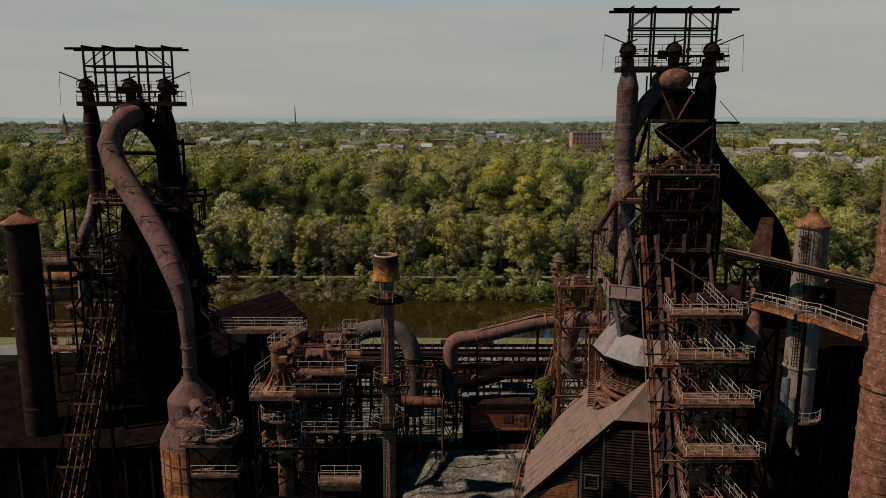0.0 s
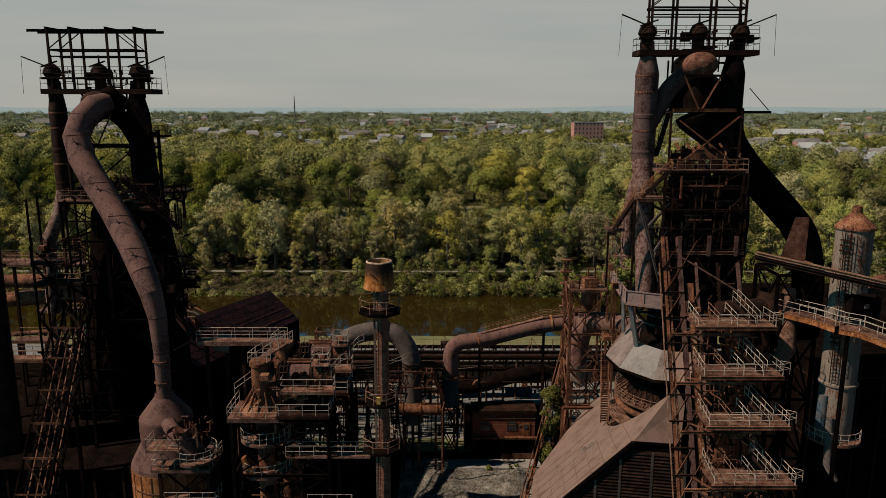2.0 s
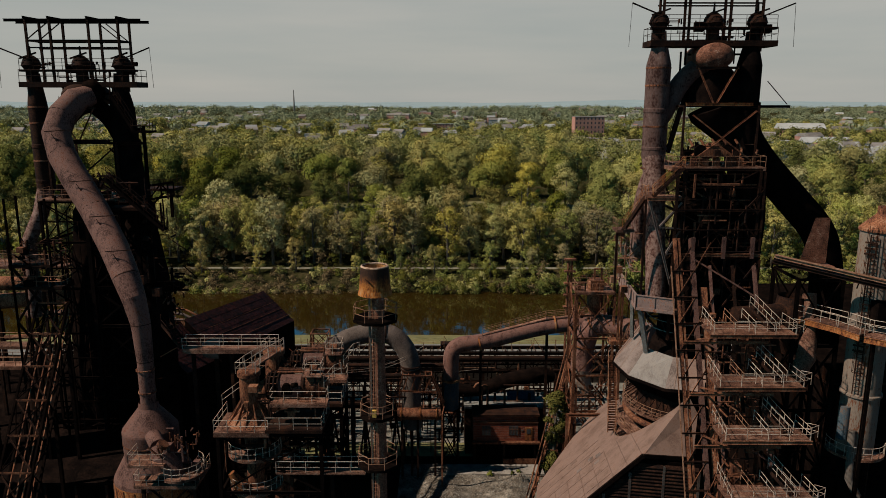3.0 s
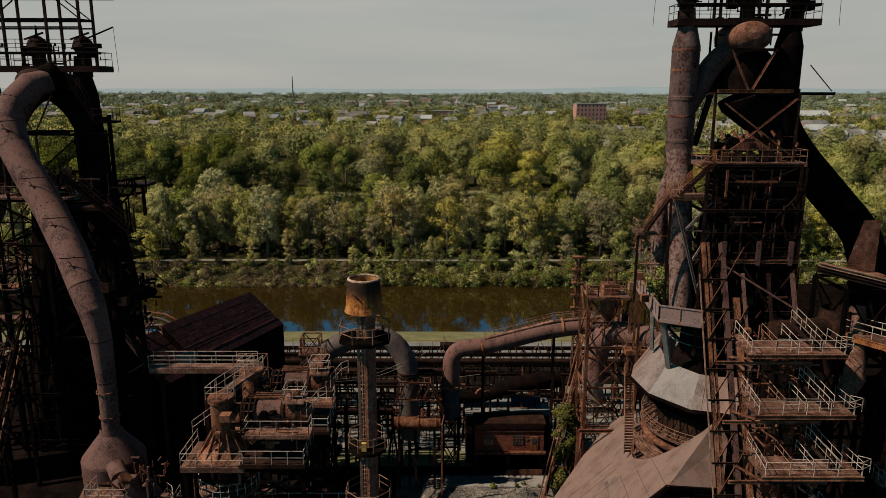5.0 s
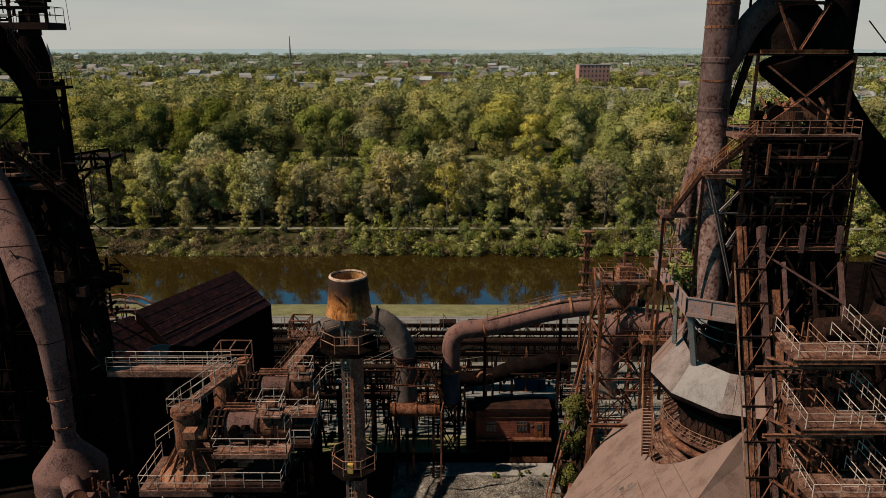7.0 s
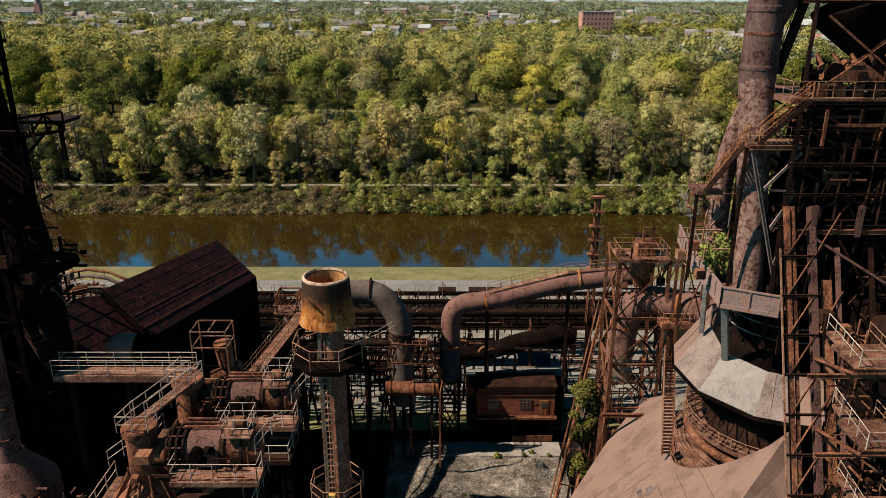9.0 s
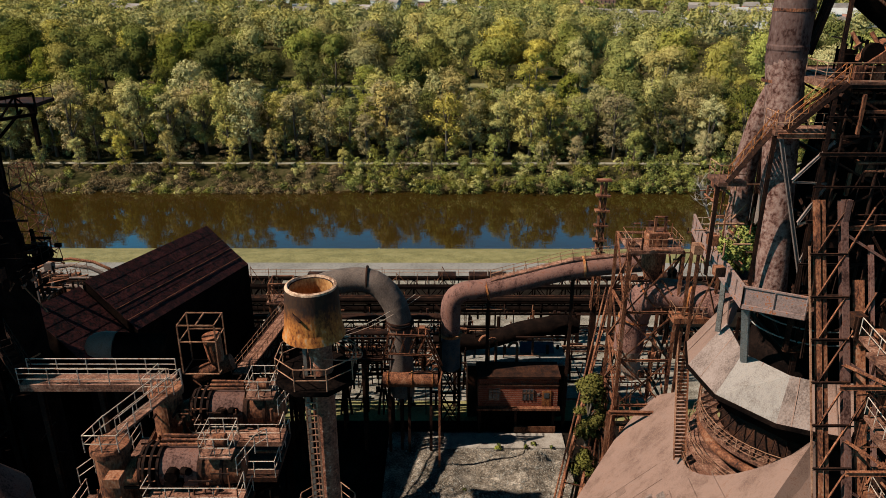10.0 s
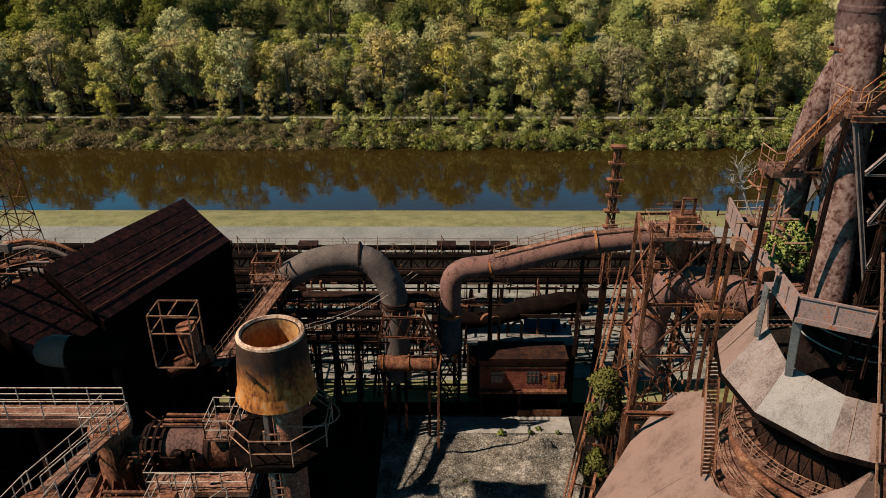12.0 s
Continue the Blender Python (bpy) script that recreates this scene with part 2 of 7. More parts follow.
_r.inputs["From Min"].default_value, _r.inputs["From Max"].default_value = 45.75, 46.75
_r.inputs["To Max"].default_value = 0.93
_l.new(_a.outputs[0], _r.inputs["Value"])
_x.data_type = "RGBA"
_x.inputs["B"].default_value = (0.012, 0.008, 0.007, 1)
_c = next(k for k in _n if k.type == "HUE_SAT")
_l.new(_r.outputs["Result"], _x.inputs["Factor"])
_l.new(_c.outputs["Color"], _x.inputs["A"])
_l.new(_x.outputs["Result"], _n["Principled BSDF"].inputs["Base Color"])
GREENS = [
    leaf_material("olive_leaves", [(0.1791, 0.1439, 0.0335), (0.2373, 0.1935, 0.0478), (0.3000, 0.2422, 0.0688)]),
    leaf_material("fresh_green_leaves", [(0.1406, 0.1347, 0.0277), (0.1845, 0.1732, 0.0392), (0.2329, 0.2137, 0.0545)]),
    leaf_material("pale_sage_leaves", [(0.1803, 0.1517, 0.0512), (0.2274, 0.1930, 0.0672), (0.2791, 0.2351, 0.0876)]),
    leaf_material("dark_green_leaves", [(0.0596, 0.0617, 0.0116), (0.0858, 0.0838, 0.0175), (0.1172, 0.1114, 0.0255)]),
    leaf_material("yellow_green_leaves", [(0.2049, 0.1589, 0.0174), (0.2616, 0.2017, 0.0238), (0.3139, 0.2446, 0.0333)]),
    leaf_material("budding_brown_leaves", [(0.1758, 0.1324, 0.0486), (0.2233, 0.1705, 0.0660), (0.2761, 0.2127, 0.0869)]),
]
SCRUB = [leaf_material("bank_scrub_leaves", [(0.0654, 0.0606, 0.0141), (0.0981, 0.0889, 0.0223), (0.1363, 0.1212, 0.0324)]),
         leaf_material("lush_bank_leaves", [(0.0785, 0.0836, 0.0175), (0.1138, 0.1149, 0.0262), (0.1491, 0.1454, 0.0400)]),
         leaf_material("dry_bank_scrub", [(0.0958, 0.0572, 0.0264), (0.1383, 0.0850, 0.0405), (0.1809, 0.1127, 0.0546)])]
# far leaves: paler and greyer, distance haze mixed into the colour
FARGREEN = leaf_material("hazed_far_woodland_leaves", [(0.1208, 0.1310, 0.0765), (0.1785, 0.1794, 0.1035), (0.2467, 0.2377, 0.1395)], vary=0.1)

WATER = bpy.data.materials.new("still_brown_river")
WATER.use_nodes = True
_n, _l = WATER.node_tree.nodes, WATER.node_tree.links
_b = _n["Principled BSDF"]
_b.inputs["Base Color"].default_value = (0.016, 0.0092, 0.0018, 1)
_b.inputs["Roughness"].default_value, _b.inputs["IOR"].default_value = 0.04, 1.33
_g, _w, _m = _n.new("ShaderNodeNewGeometry"), _n.new("ShaderNodeTexNoise"), _n.new("ShaderNodeMapping")
_m.inputs["Scale"].default_value = (0.5, 1.0, 1.0)
_w.inputs["Scale"].default_value, _w.inputs["Detail"].default_value = 0.5, 3.0
_u = _n.new("ShaderNodeBump")
_u.inputs["Strength"].default_value, _u.inputs["Distance"].default_value = 0.07, 0.2
_l.new(_g.outputs["Position"], _m.inputs["Vector"])
_l.new(_m.outputs["Vector"], _w.inputs["Vector"])
_l.new(_w.outputs["Fac"], _u.inputs["Height"])
_l.new(_u.outputs["Normal"], _b.inputs["Normal"])

# ---- building helpers ----
ORIGIN, SHARED = {}, {}


def thing(name, at, label, category, group="", kind=""):
    ob = new(name)
    ob.location = at
    ob.empty_display_size = 0.3
    ORIGIN[ob] = Vector(at)
    return tagged(ob, label, category, group, kind)


def place(ob, parent, at, label=""):
    """Puts ob, whose origin is at that place in the world, under its parent."""
    at = Vector(at)
    ORIGIN[ob] = at
    if parent:
        ob.parent = parent
        ob.location = at - ORIGIN[parent]
    else:
        ob.location = at
    return tagged(ob, label)


class Geo:
    """Gathers the faces of one mesh, in world metres."""

    def __init__(self):
        self.v, self.f, self.s, self.sharp = [], [], [], set()

    def add(self, verts, faces, smooth=False):
        k = len(self.v)
        self.v += [Vector(p) for p in verts]
        self.f += [tuple(i + k for i in f) for f in faces]
        self.s += [smooth] * len(faces)
        return self

    def box(self, x0, x1, y0, y1, z0, z1):
        p = [(x, y, z) for z in (z0, z1) for y in (y0, y1) for x in (x0, x1)]
        return self.add(p, [(0, 2, 3, 1), (4, 5, 7, 6), (0, 1, 5, 4), (2, 6, 7, 3), (0, 4, 6, 2), (1, 3, 7, 5)])

    def bar(self, a, b, w, h=None):
        a, b = Vector(a), Vector(b)
        h = h or w
        d = (b - a).normalized()
        s = d.cross(Vector((0, 0, 1)))
        s = s.normalized() if s.length > 1e-4 else Vector((1, 0, 0))
        u = s.cross(d)
        p = [q + s * (i * w / 2) + u * (j * h / 2) for q in (a, b) for i, j in ((-1, -1), (1, -1), (1, 1), (-1, 1))]
        return self.add(p, [(3, 2, 1, 0), (4, 5, 6, 7), (0, 1, 5, 4), (1, 2, 6, 5), (2, 3, 7, 6), (3, 0, 4, 7)])

    def tube(self, pts, r, seg=14, caps=True, split=False, squash=1.0):
        """A pipe along pts; r: one radius or one for each point; split: a crease at every joint."""
        pts = [Vector(p) for p in pts]
        rs = r if isinstance(r, (list, tuple)) else [r] * len(pts)
        n, rings, ref = len(pts), [], None
        for i, p in enumerate(pts):
            d = (pts[min(i + 1, n - 1)] - pts[max(i - 1, 0)]).normalized()
            if ref is None:
                ref = d.cross(Vector((0, 0, 1)))
                ref = ref.normalized() if ref.length > 1e-3 else Vector((1, 0, 0))
            ref = (ref - d * ref.dot(d)).normalized()
            up = d.cross(ref)
            rings.append([p + (ref * math.cos(2 * math.pi * k / seg) + up * math.sin(2 * math.pi * k / seg) * squash) * rs[i] for k in range(seg)])
        k0 = len(self.v)
        self.add([q for ring in rings for q in ring],
                 [(j * seg + k, j * seg + (k + 1) % seg, (j + 1) * seg + (k + 1) % seg, (j + 1) * seg + k) for j in range(n - 1) for k in range(seg)], True)
        for j in range(n):
            if split or j in (0, n - 1):
                self.sharp |= {tuple(sorted((k0 + j * seg + k, k0 + j * seg + (k + 1) % seg))) for k in range(seg)}
        if caps:
            self.f += [tuple(k0 + k for k in reversed(range(seg))), tuple(k0 + (n - 1) * seg + k for k in range(seg))]
            self.s += [False, False]
        return self

    def lathe(self, x, y, profile, seg=24, arc=(0.0, 2 * math.pi)):
        """A turned form about a vertical axis; profile: (radius, z) from the top down or up, creased at every ring."""
        full = abs(arc[1] - arc[0] - 2 * math.pi) < 1e-6
        m = seg if full else seg + 1
        k0 = len(self.v)
        self.v += [Vector((x + r * math.cos(arc[0] + (arc[1] - arc[0]) * k / seg), y + r * math.sin(arc[0] + (arc[1] - arc[0]) * k / seg), z)) for r, z in profile for k in range(m)]
        falling = profile[0][1] >= profile[-1][1]
        for j in range(len(profile) - 1):
            a, b = k0 + j * m, k0 + (j + 1) * m
            for k in range(seg):
                k2 = (k + 1) % m
                self.f.append((a + k, b + k, b + k2, a + k2) if falling else (a + k, a + k2, b + k2, b + k))
                self.s.append(True)
        for j in range(len(profile)):
            self.sharp |= {tuple(sorted((k0 + j * m + k, k0 + j * m + (k + 1) % m))) for k in range(seg)}
        return self

    def ball(self, c, rx, ry, rz, seg=20, rings=10):
        v = [Vector((c[0] + rx * math.sin(math.pi * j / rings) * math.cos(2 * math.pi * k / seg), c[1] + ry * math.sin(math.pi * j / rings) * math.sin(2 * math.pi * k / seg), c[2] + rz * math.cos(math.pi * j / rings))) for j in range(rings + 1) for k in range(seg)]
        return self.add(v, [(j * seg + k, (j + 1) * seg + k, (j + 1) * seg + (k + 1) % seg, j * seg + (k + 1) % seg) for j in range(rings) for k in range(seg)], True)

    def slab(self, poly, thick):
        """A sheet with that outline (points in order), thickened along its normal, downwards."""
        poly = [Vector(p) for p in poly]
        nrm = (poly[1] - poly[0]).cross(poly[2] - poly[0]).normalized()
        if nrm.z < 0:
            poly.reverse()
            nrm = -nrm
        n = len(poly)
        self.add(poly + [p - nrm * thick for p in poly], [tuple(range(n)), tuple(reversed(range(n, 2 * n)))] + [(i, n + i, n + (i + 1) % n, (i + 1) % n) for i in range(n)])
        return self


def part(name, g, mat, parent=None, label=""):
    lo = Vector([min(p[i] for p in g.v) for i in range(3)])
    hi = Vector([max(p[i] for p in g.v) for i in range(3)])
    at = Vector(((lo.x + hi.x) / 2, (lo.y + hi.y) / 2, lo.z))
    me = bpy.data.meshes.new(name)
    me.from_pydata([p - at for p in g.v], [], g.f)
    me.materials.append(mat)
    me.polygons.foreach_set("use_smooth", g.s)
    me.update()
    if g.sharp:
        ends = np.empty(len(me.edges) * 2, dtype=np.int32)
        me.edges.foreach_get("vertices", ends)
        me.edges.foreach_set("use_edge_sharp", [(min(a, b), max(a, b)) in g.sharp for a, b in ends.reshape(-1, 2).tolist()])
    return place(new(name, me), parent, at, label)


def unit(section, mat):
    """A member one metre long and one wide, shared by all that are alike."""
    key = (section, mat.name)
    if key in SHARED:
        return SHARED[key]
    if section == "I":
        prof = [(-.5, -.5), (.5, -.5), (.5, -.38), (.1, -.38), (.1, .38), (.5, .38), (.5, .5), (-.5, .5), (-.5, .38), (-.1, .38), (-.1, -.38), (-.5, -.38)]
    elif section == "L":
        prof = [(-.5, -.5), (.5, -.5), (.5, -.32), (-.32, -.32), (-.32, .5), (-.5, .5)]
    elif section == "pipe":
        prof = [(.5 * math.cos(math.pi * k / 4), .5 * math.sin(math.pi * k / 4)) for k in range(8)]
    else:
        prof = [(-.5, -.5), (.5, -.5), (.5, .5), (-.5, .5)]
    n = len(prof)
    me = bpy.data.meshes.new("member_" + section)
    me.from_pydata([(x, y, z) for z in (0, 1) for x, y in prof], [], [tuple(reversed(range(n))), tuple(range(n, 2 * n))] + [(i, (i + 1) % n, n + (i + 1) % n, n + i) for i in range(n)])
    me.materials.append(mat)
    SHARED[key] = me
    return me


def beam(parent, a, b, w, h=None, mat=None, section="I", name="beam", label=""):
    a, b = Vector(a), Vector(b)
    d = b - a
    ob = new(name, unit(section, mat or STEEL))
    ob.rotation_mode = "QUATERNION"
    ob.rotation_quaternion = d.to_track_quat("Z", "Y")
    ob.scale = (w, h or w, d.length)
    return place(ob, parent, a, label)


def railing(parent, pts, mat=None, h=1.07, gap=1.5, w=0.058, mids=1, name="railing"):
    """A pipe railing along pts: the top rail, with each mid rail and post its own piece under it."""
    mat = mat or RAIL
    pts = [Vector(p) for p in pts]
    up = Vector((0, 0, h))
    rails = part(name, Geo().tube([p + up for p in pts], w * .5, 6), mat, parent)
    for i in range(1, mids + 1):
        k = up * (1 - i / (mids + 1))
        if len(pts) == 2:
            beam(rails, pts[0] + k, pts[1] + k, w * .85, mat=mat, section="pipe", name="mid_rail")
        else:
            part("mid_rail", Geo().tube([p + k for p in pts], w * .43, 6), mat, rails)
    for a, b in zip(pts, pts[1:]):
        n = max(1, round((b - a).length / gap))
        for i in range(n + 1):
            if i == n and b is not pts[-1]:
                continue
            p = a.lerp(b, i / n)
            beam(rails, p, p + up, w, mat=mat, section="pipe", name="post")
    return rails


def platform(parent, x0, x1, y0, y1, z, sides="SNEW", mat=None, rail=None, thick=0.3, gap=1.5, h=1.07, mids=1):
    """A deck plate with edge girders and railings on the sides named."""
    g = Geo().box(x0, x1, y0, y1, z - thick, z)
    d = part("deck", g, mat or DECK, parent)
    e = 0.06
    c = {"S": ((x0 + e, y0 + e, z), (x1 - e, y0 + e, z)), "N": ((x0 + e, y1 - e, z), (x1 - e, y1 - e, z)), "W": ((x0 + e, y0 + e, z), (x0 + e, y1 - e, z)), "E": ((x1 - e, y0 + e, z), (x1 - e, y1 - e, z))}
    for s in sides:
        railing(parent, c[s], rail or RAIL, gap=gap, h=h, mids=mids)
    return d


def round_deck(parent, x, y, r0, r1, z, mat=None, rail=None, a0=0.0, a1=360.0, n=16, rails=True):
    g = Geo().lathe(x, y, [(r0, z), (r1, z), (r1, z - .25), (r0, z - .25)], n, (radians(a0), radians(a1)))
    part("deck", g, mat or DECK, parent)
    if rails:
        railing(parent, [(x + (r1 - .06) * math.cos(radians(a0 + (a1 - a0) * k / n)), y + (r1 - .06) * math.sin(radians(a0 + (a1 - a0) * k / n)), z) for k in range(n + 1)], rail or RAIL, gap=1.4)


def stairs(parent, a, b, width=0.9, mat=None, rail=None, rails=True):
    """A flight from a up to b, with two stringers, each tread and railings."""
    a, b = Vector(a), Vector(b)
    flat = Vector((b.x - a.x, b.y - a.y, 0)).normalized()
    side = Vector((-flat.y, flat.x, 0)) * width / 2
    mat = mat or STEEL
    for s in (-1, 1):
        beam(parent, a + side * s, b + side * s, 0.08, 0.28, mat, "box", "stringer")
    n = max(3, int(abs(b.z - a.z) / 0.2))
    for i in range(1, n):
        p = a.lerp(b, i / n)
        beam(parent, p - side, p + side, 0.05, 0.26, mat, "box", "tread")
    if rails:
        for s in (-1, 1):
            railing(parent, (a + side * s, b + side * s), rail or RAIL, gap=1.2)


def ladder(parent, p, z0, z1, face=(0, -1), mat=None, cage=False):
    mat = mat or RUSTRAIL
    fx, fy = face
    sx, sy = -fy * .25, fx * .25
    g = Geo()
    for s in (-1, 1):
        g.bar((p[0] + sx * s, p[1] + sy * s, z0), (p[0] + sx * s, p[1] + sy * s, z1), 0.07)
    z = z0 + .3
    while z < z1:
        g.bar((p[0] - sx, p[1] - sy, z), (p[0] + sx, p[1] + sy, z), 0.045)
        z += 0.35
    lad = part("ladder", g, mat, parent)
    if cage:
        g = Geo()
        ang = math.atan2(fy, fx)
        z = z0 + 2.2
        while z < z1 + .8:
            q = [(p[0] + fx * .3 + .42 * math.cos(ang + radians(k * 30 - 120)), p[1] + fy * .3 + .42 * math.sin(ang + radians(k * 30 - 120)), z) for k in range(9)]
            for u, v in zip(q, q[1:]):
                g.bar(u, v, 0.04)
            z += 0.9
        for k in (0, 2, 4, 6, 8):
            q = (p[0] + fx * .3 + .42 * math.cos(ang + radians(k * 30 - 120)), p[1] + fy * .3 + .42 * math.sin(ang + radians(k * 30 - 120)))
            g.bar((*q, z0 + 2.2), (*q, z1 + .8), 0.03)
        part("safety_cage", g, mat, lad)


def truss(parent, a, b, height, bays, w=0.25, mat=None, up=(0, 0, 1), cross=False):
    """A flat truss between a and b, its lower chord on that line; every member its own piece."""
    a, b, u = Vector(a), Vector(b), Vector(up).normalized() * height
    mat = mat or STEEL
    beam(parent, a, b, w, w, mat, "I", "chord")
    beam(parent, a + u, b + u, w, w, mat, "I", "chord")
    for i in range(bays + 1):
        p = a.lerp(b, i / bays)
        beam(parent, p, p + u, w * .7, w * .7, mat, "L", "strut")
        if i < bays:
            q = a.lerp(b, (i + 1) / bays)
            if i % 2 == 0 or cross:
                beam(parent, p, q + u, w * .55, w * .55, mat, "L", "brace")
            if i % 2 or cross:
                beam(parent, p + u, q, w * .55, w * .55, mat, "L", "brace")


def tower(parent, x0, x1, y0, y1, z0, z1, bays, w=0.3, mat=None, brace="X", ties=True, inner=True):
    """A braced frame of four columns; bays: how many lifts, or the list of levels."""
    mat = mat or STEEL
    zs = bays if isinstance(bays, list) else [z0 + (z1 - z0) * i / bays for i in range(bays + 1)]
    cs = [(x0, y0), (x1, y0), (x1, y1), (x0, y1)]
    for x, y in cs:
        beam(parent, (x, y, z0), (x, y, z1), w, w, mat, "I", "column")
    for i, z in enumerate(zs):
        for k in range(4):
            p, q = cs[k], cs[(k + 1) % 4]
            if ties:
                beam(parent, (*p, z), (*q, z), w * .7, w * .8, mat, "I", "girder")
            if i + 1 < len(zs) and brace:
                if brace == "X" or (i + k) % 2 == 0:
                    beam(parent, (*p, z), (*q, zs[i + 1]), w * .5, w * .5, mat, "L", "brace")
                if brace == "X" or (i + k) % 2:
                    beam(parent, (*q, z), (*p, zs[i + 1]), w * .5, w * .5, mat, "L", "brace")


def bend(pts, steps=5, radius=2.0):
    """Rounds the corners of a line of points, for pipes with swept elbows."""
    pts = [Vector(p) for p in pts]
    out = [pts[0]]
    for a, b, c in zip(pts, pts[1:], pts[2:]):
        r = min(radius, (a - b).length * .49, (c - b).length * .49)
        p, q = b + (a - b).normalized() * r, b + (c - b).normalized() * r
        out += [p.lerp(b, t).lerp(b.lerp(q, t), t) for t in [i / steps for i in range(steps + 1)]]
    return out + [pts[-1]]


def flange(g, p, d, r, t=0.14):
    """A raised ring round a pipe at p along d."""
    d = Vector(d).normalized()
    return g.tube([Vector(p) - d * t, Vector(p) + d * t], r, 16)



def tangle(parent, box, n, mats, seed, name="pipework", width=(.05, .16), longest=3.5):
    """Small pipes, bars and fittings crowding a space; box: x0, x1, y0, y1, z0, z1. One mesh for each material."""
    rnd = random.Random(seed)
    x0, x1, y0, y1, z0, z1 = box
    for mat in mats:
        g = Geo()
        for _ in range(n // len(mats)):
            p = Vector((rnd.uniform(x0, x1), rnd.uniform(y0, y1), rnd.uniform(z0, z1)))
            k, L, w = rnd.random(), rnd.uniform(.5, longest), rnd.uniform(*width)
            d = Vector((0, 0, L)) if k < .4 else Vector((L, 0, 0)) if k < .62 else Vector((0, L, 0)) if k < .76 else Vector((rnd.uniform(-1, 1), rnd.uniform(-.5, .5), rnd.uniform(-1, 1))) * L * .7
            q = p + d
            q = Vector((max(x0, min(x1, q.x)), max(y0, min(y1, q.y)), max(z0, min(z1, q.z))))
            if (q - p).length < .3:
                continue
            if k > .9:
                e = rnd.uniform(.15, .45)
                g.box(p.x - e, p.x + e, p.y - e, p.y + e, p.z - e, p.z + e * rnd.uniform(.3, 1.4))
            elif rnd.random() < .4:
                g.tube([p, p.lerp(q, .5), q], w * .7, 7)
            else:
                g.bar(p, q, w)
        tagged(part(name, g, mat, parent), kind="stuff")

# ---- ground, river and road ----
PROFILE = [(-400, 0), (163, 0), (184, 0), (190, -.5), (199, -2.6), (204, -5.6), (208, -8), (252, -8.6), (258, -7.2), (262, -5.0), (268, -2.8), (273, -2), (279, -1.9), (300, .5), (340, 5), (380, 8), (480, 9.5), (900, 11), (1500, 13), (2500, 16), (4900, 26)]


def level(x, y):
    z = float(np.interp(y, [p[0] for p in PROFILE], [p[1] for p in PROFILE]))
    if y > 262:
        k = min(1, (y - 262) / 120)
        z += k * 1.6 * noise.noise(Vector((x / 60, y / 60, 3)))
        k = max(0, min(1, (y - 900) / 1500))
        z += k * (9 * noise.noise(Vector((x / 700, y / 700, 5))) + 4 * noise.noise(Vector((x / 250, y / 250, 8))))
        k = max(0, min(1, (y - 3000) / 1200))
        z += k * (14 + 14 * max(0, noise.noise(Vector((x / 1500 + .4, .7, 2)))) + 16 * math.exp(-((x - 1190) / 170) ** 2))
    elif 200 < y < 212 or 250 < y <= 262:
        z += .5 * noise.noise(Vector((x / 9, y / 9, 1)))
    return z


xs = sorted({round(s * v, 1) for s in (-1, 1) for v in [*range(0, 200, 8), *range(200, 420, 20), *range(420, 1000, 70), *range(1000, 5000, 260), 4900]})
ys = [-400, -120, -40, 0, 30, 60, 80, 95, 110, 126, 131, 141, 150, 159, 163, 172, 176, 183, 184, 187, 190, 193, 196, 199, 201, 203, 204, 206, 208, 215, 235, 250, 253, 256, 258, 260, 262, 264, 266, 268, 270, 273, 274.2, 276.6, 279, 284, 290, 300, 310, 320, 330, 340, 350, 360, 370, 380, 400, 420, 450, 480, 520, 560, 620, 700, 800, 900, 1000, 1150, 1300, 1500, 1700, 2000, 2300, 2600, 3000, 3300, 3600, 3900, 4200, 4500, 4900]
gme = bpy.data.meshes.new("ground")
nx = len(xs)
gme.from_pydata([(x, y, level(x, y)) for y in ys for x in xs], [], [(j * nx + i, j * nx + i + 1, (j + 1) * nx + i + 1, (j + 1) * nx + i) for j in range(len(ys) - 1) for i in range(nx - 1)])
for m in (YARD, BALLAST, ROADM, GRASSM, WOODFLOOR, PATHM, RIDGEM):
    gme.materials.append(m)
slots = []
for j in range(len(ys) - 1):
    y = (ys[j] + ys[j + 1]) / 2
    for i in range(nx - 1):
        x = (xs[i] + xs[i + 1]) / 2
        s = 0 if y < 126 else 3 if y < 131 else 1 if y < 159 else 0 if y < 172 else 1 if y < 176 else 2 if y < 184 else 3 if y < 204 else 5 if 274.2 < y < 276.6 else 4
        # outside this span the strips take the shade-darkened yard colour
        if (s == 1 or y < 140 and s == 3) and not -36 < x < 40:
            s = 0
        if 334 < y < 385 and -90 < x < 70:
            s = 3
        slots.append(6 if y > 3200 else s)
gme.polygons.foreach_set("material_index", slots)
gme.polygons.foreach_set("use_smooth", [True] * len(slots))
ground = tagged(new("ground", gme), "cindery works yard, mown river bank and rising woodland beyond", "ground", kind="structure")

g = Geo()
g.add([(-4800, 199, -6.6), (4800, 199, -6.6), (4800, 263, -6.6), (-4800, 263, -6.6)], [(0, 1, 2, 3)])
tagged(part("water", g, WATER), "still brown river reflecting trees and blue sky", "river", kind="structure")

# railway tracks
for y in (146.0, 153.0):
    t = thing("railway_track", (0, y, 0), "rusty railway track on pale ballast behind the works", "railway track", "railway tracks")
    for s in (-.72, .72):
        beam(t, (-150, y + s, .22), (150, y + s, .22), .12, .16, RUST, "I", "rail")
    g = Geo()
    for i in range(-160, 161):
        g.box(i * .9 - .12, i * .9 + .12, y - 1.25, y + 1.25, .004, .14)
    tagged(part("sleeper_bed", g, BARK, t), kind="stuff")

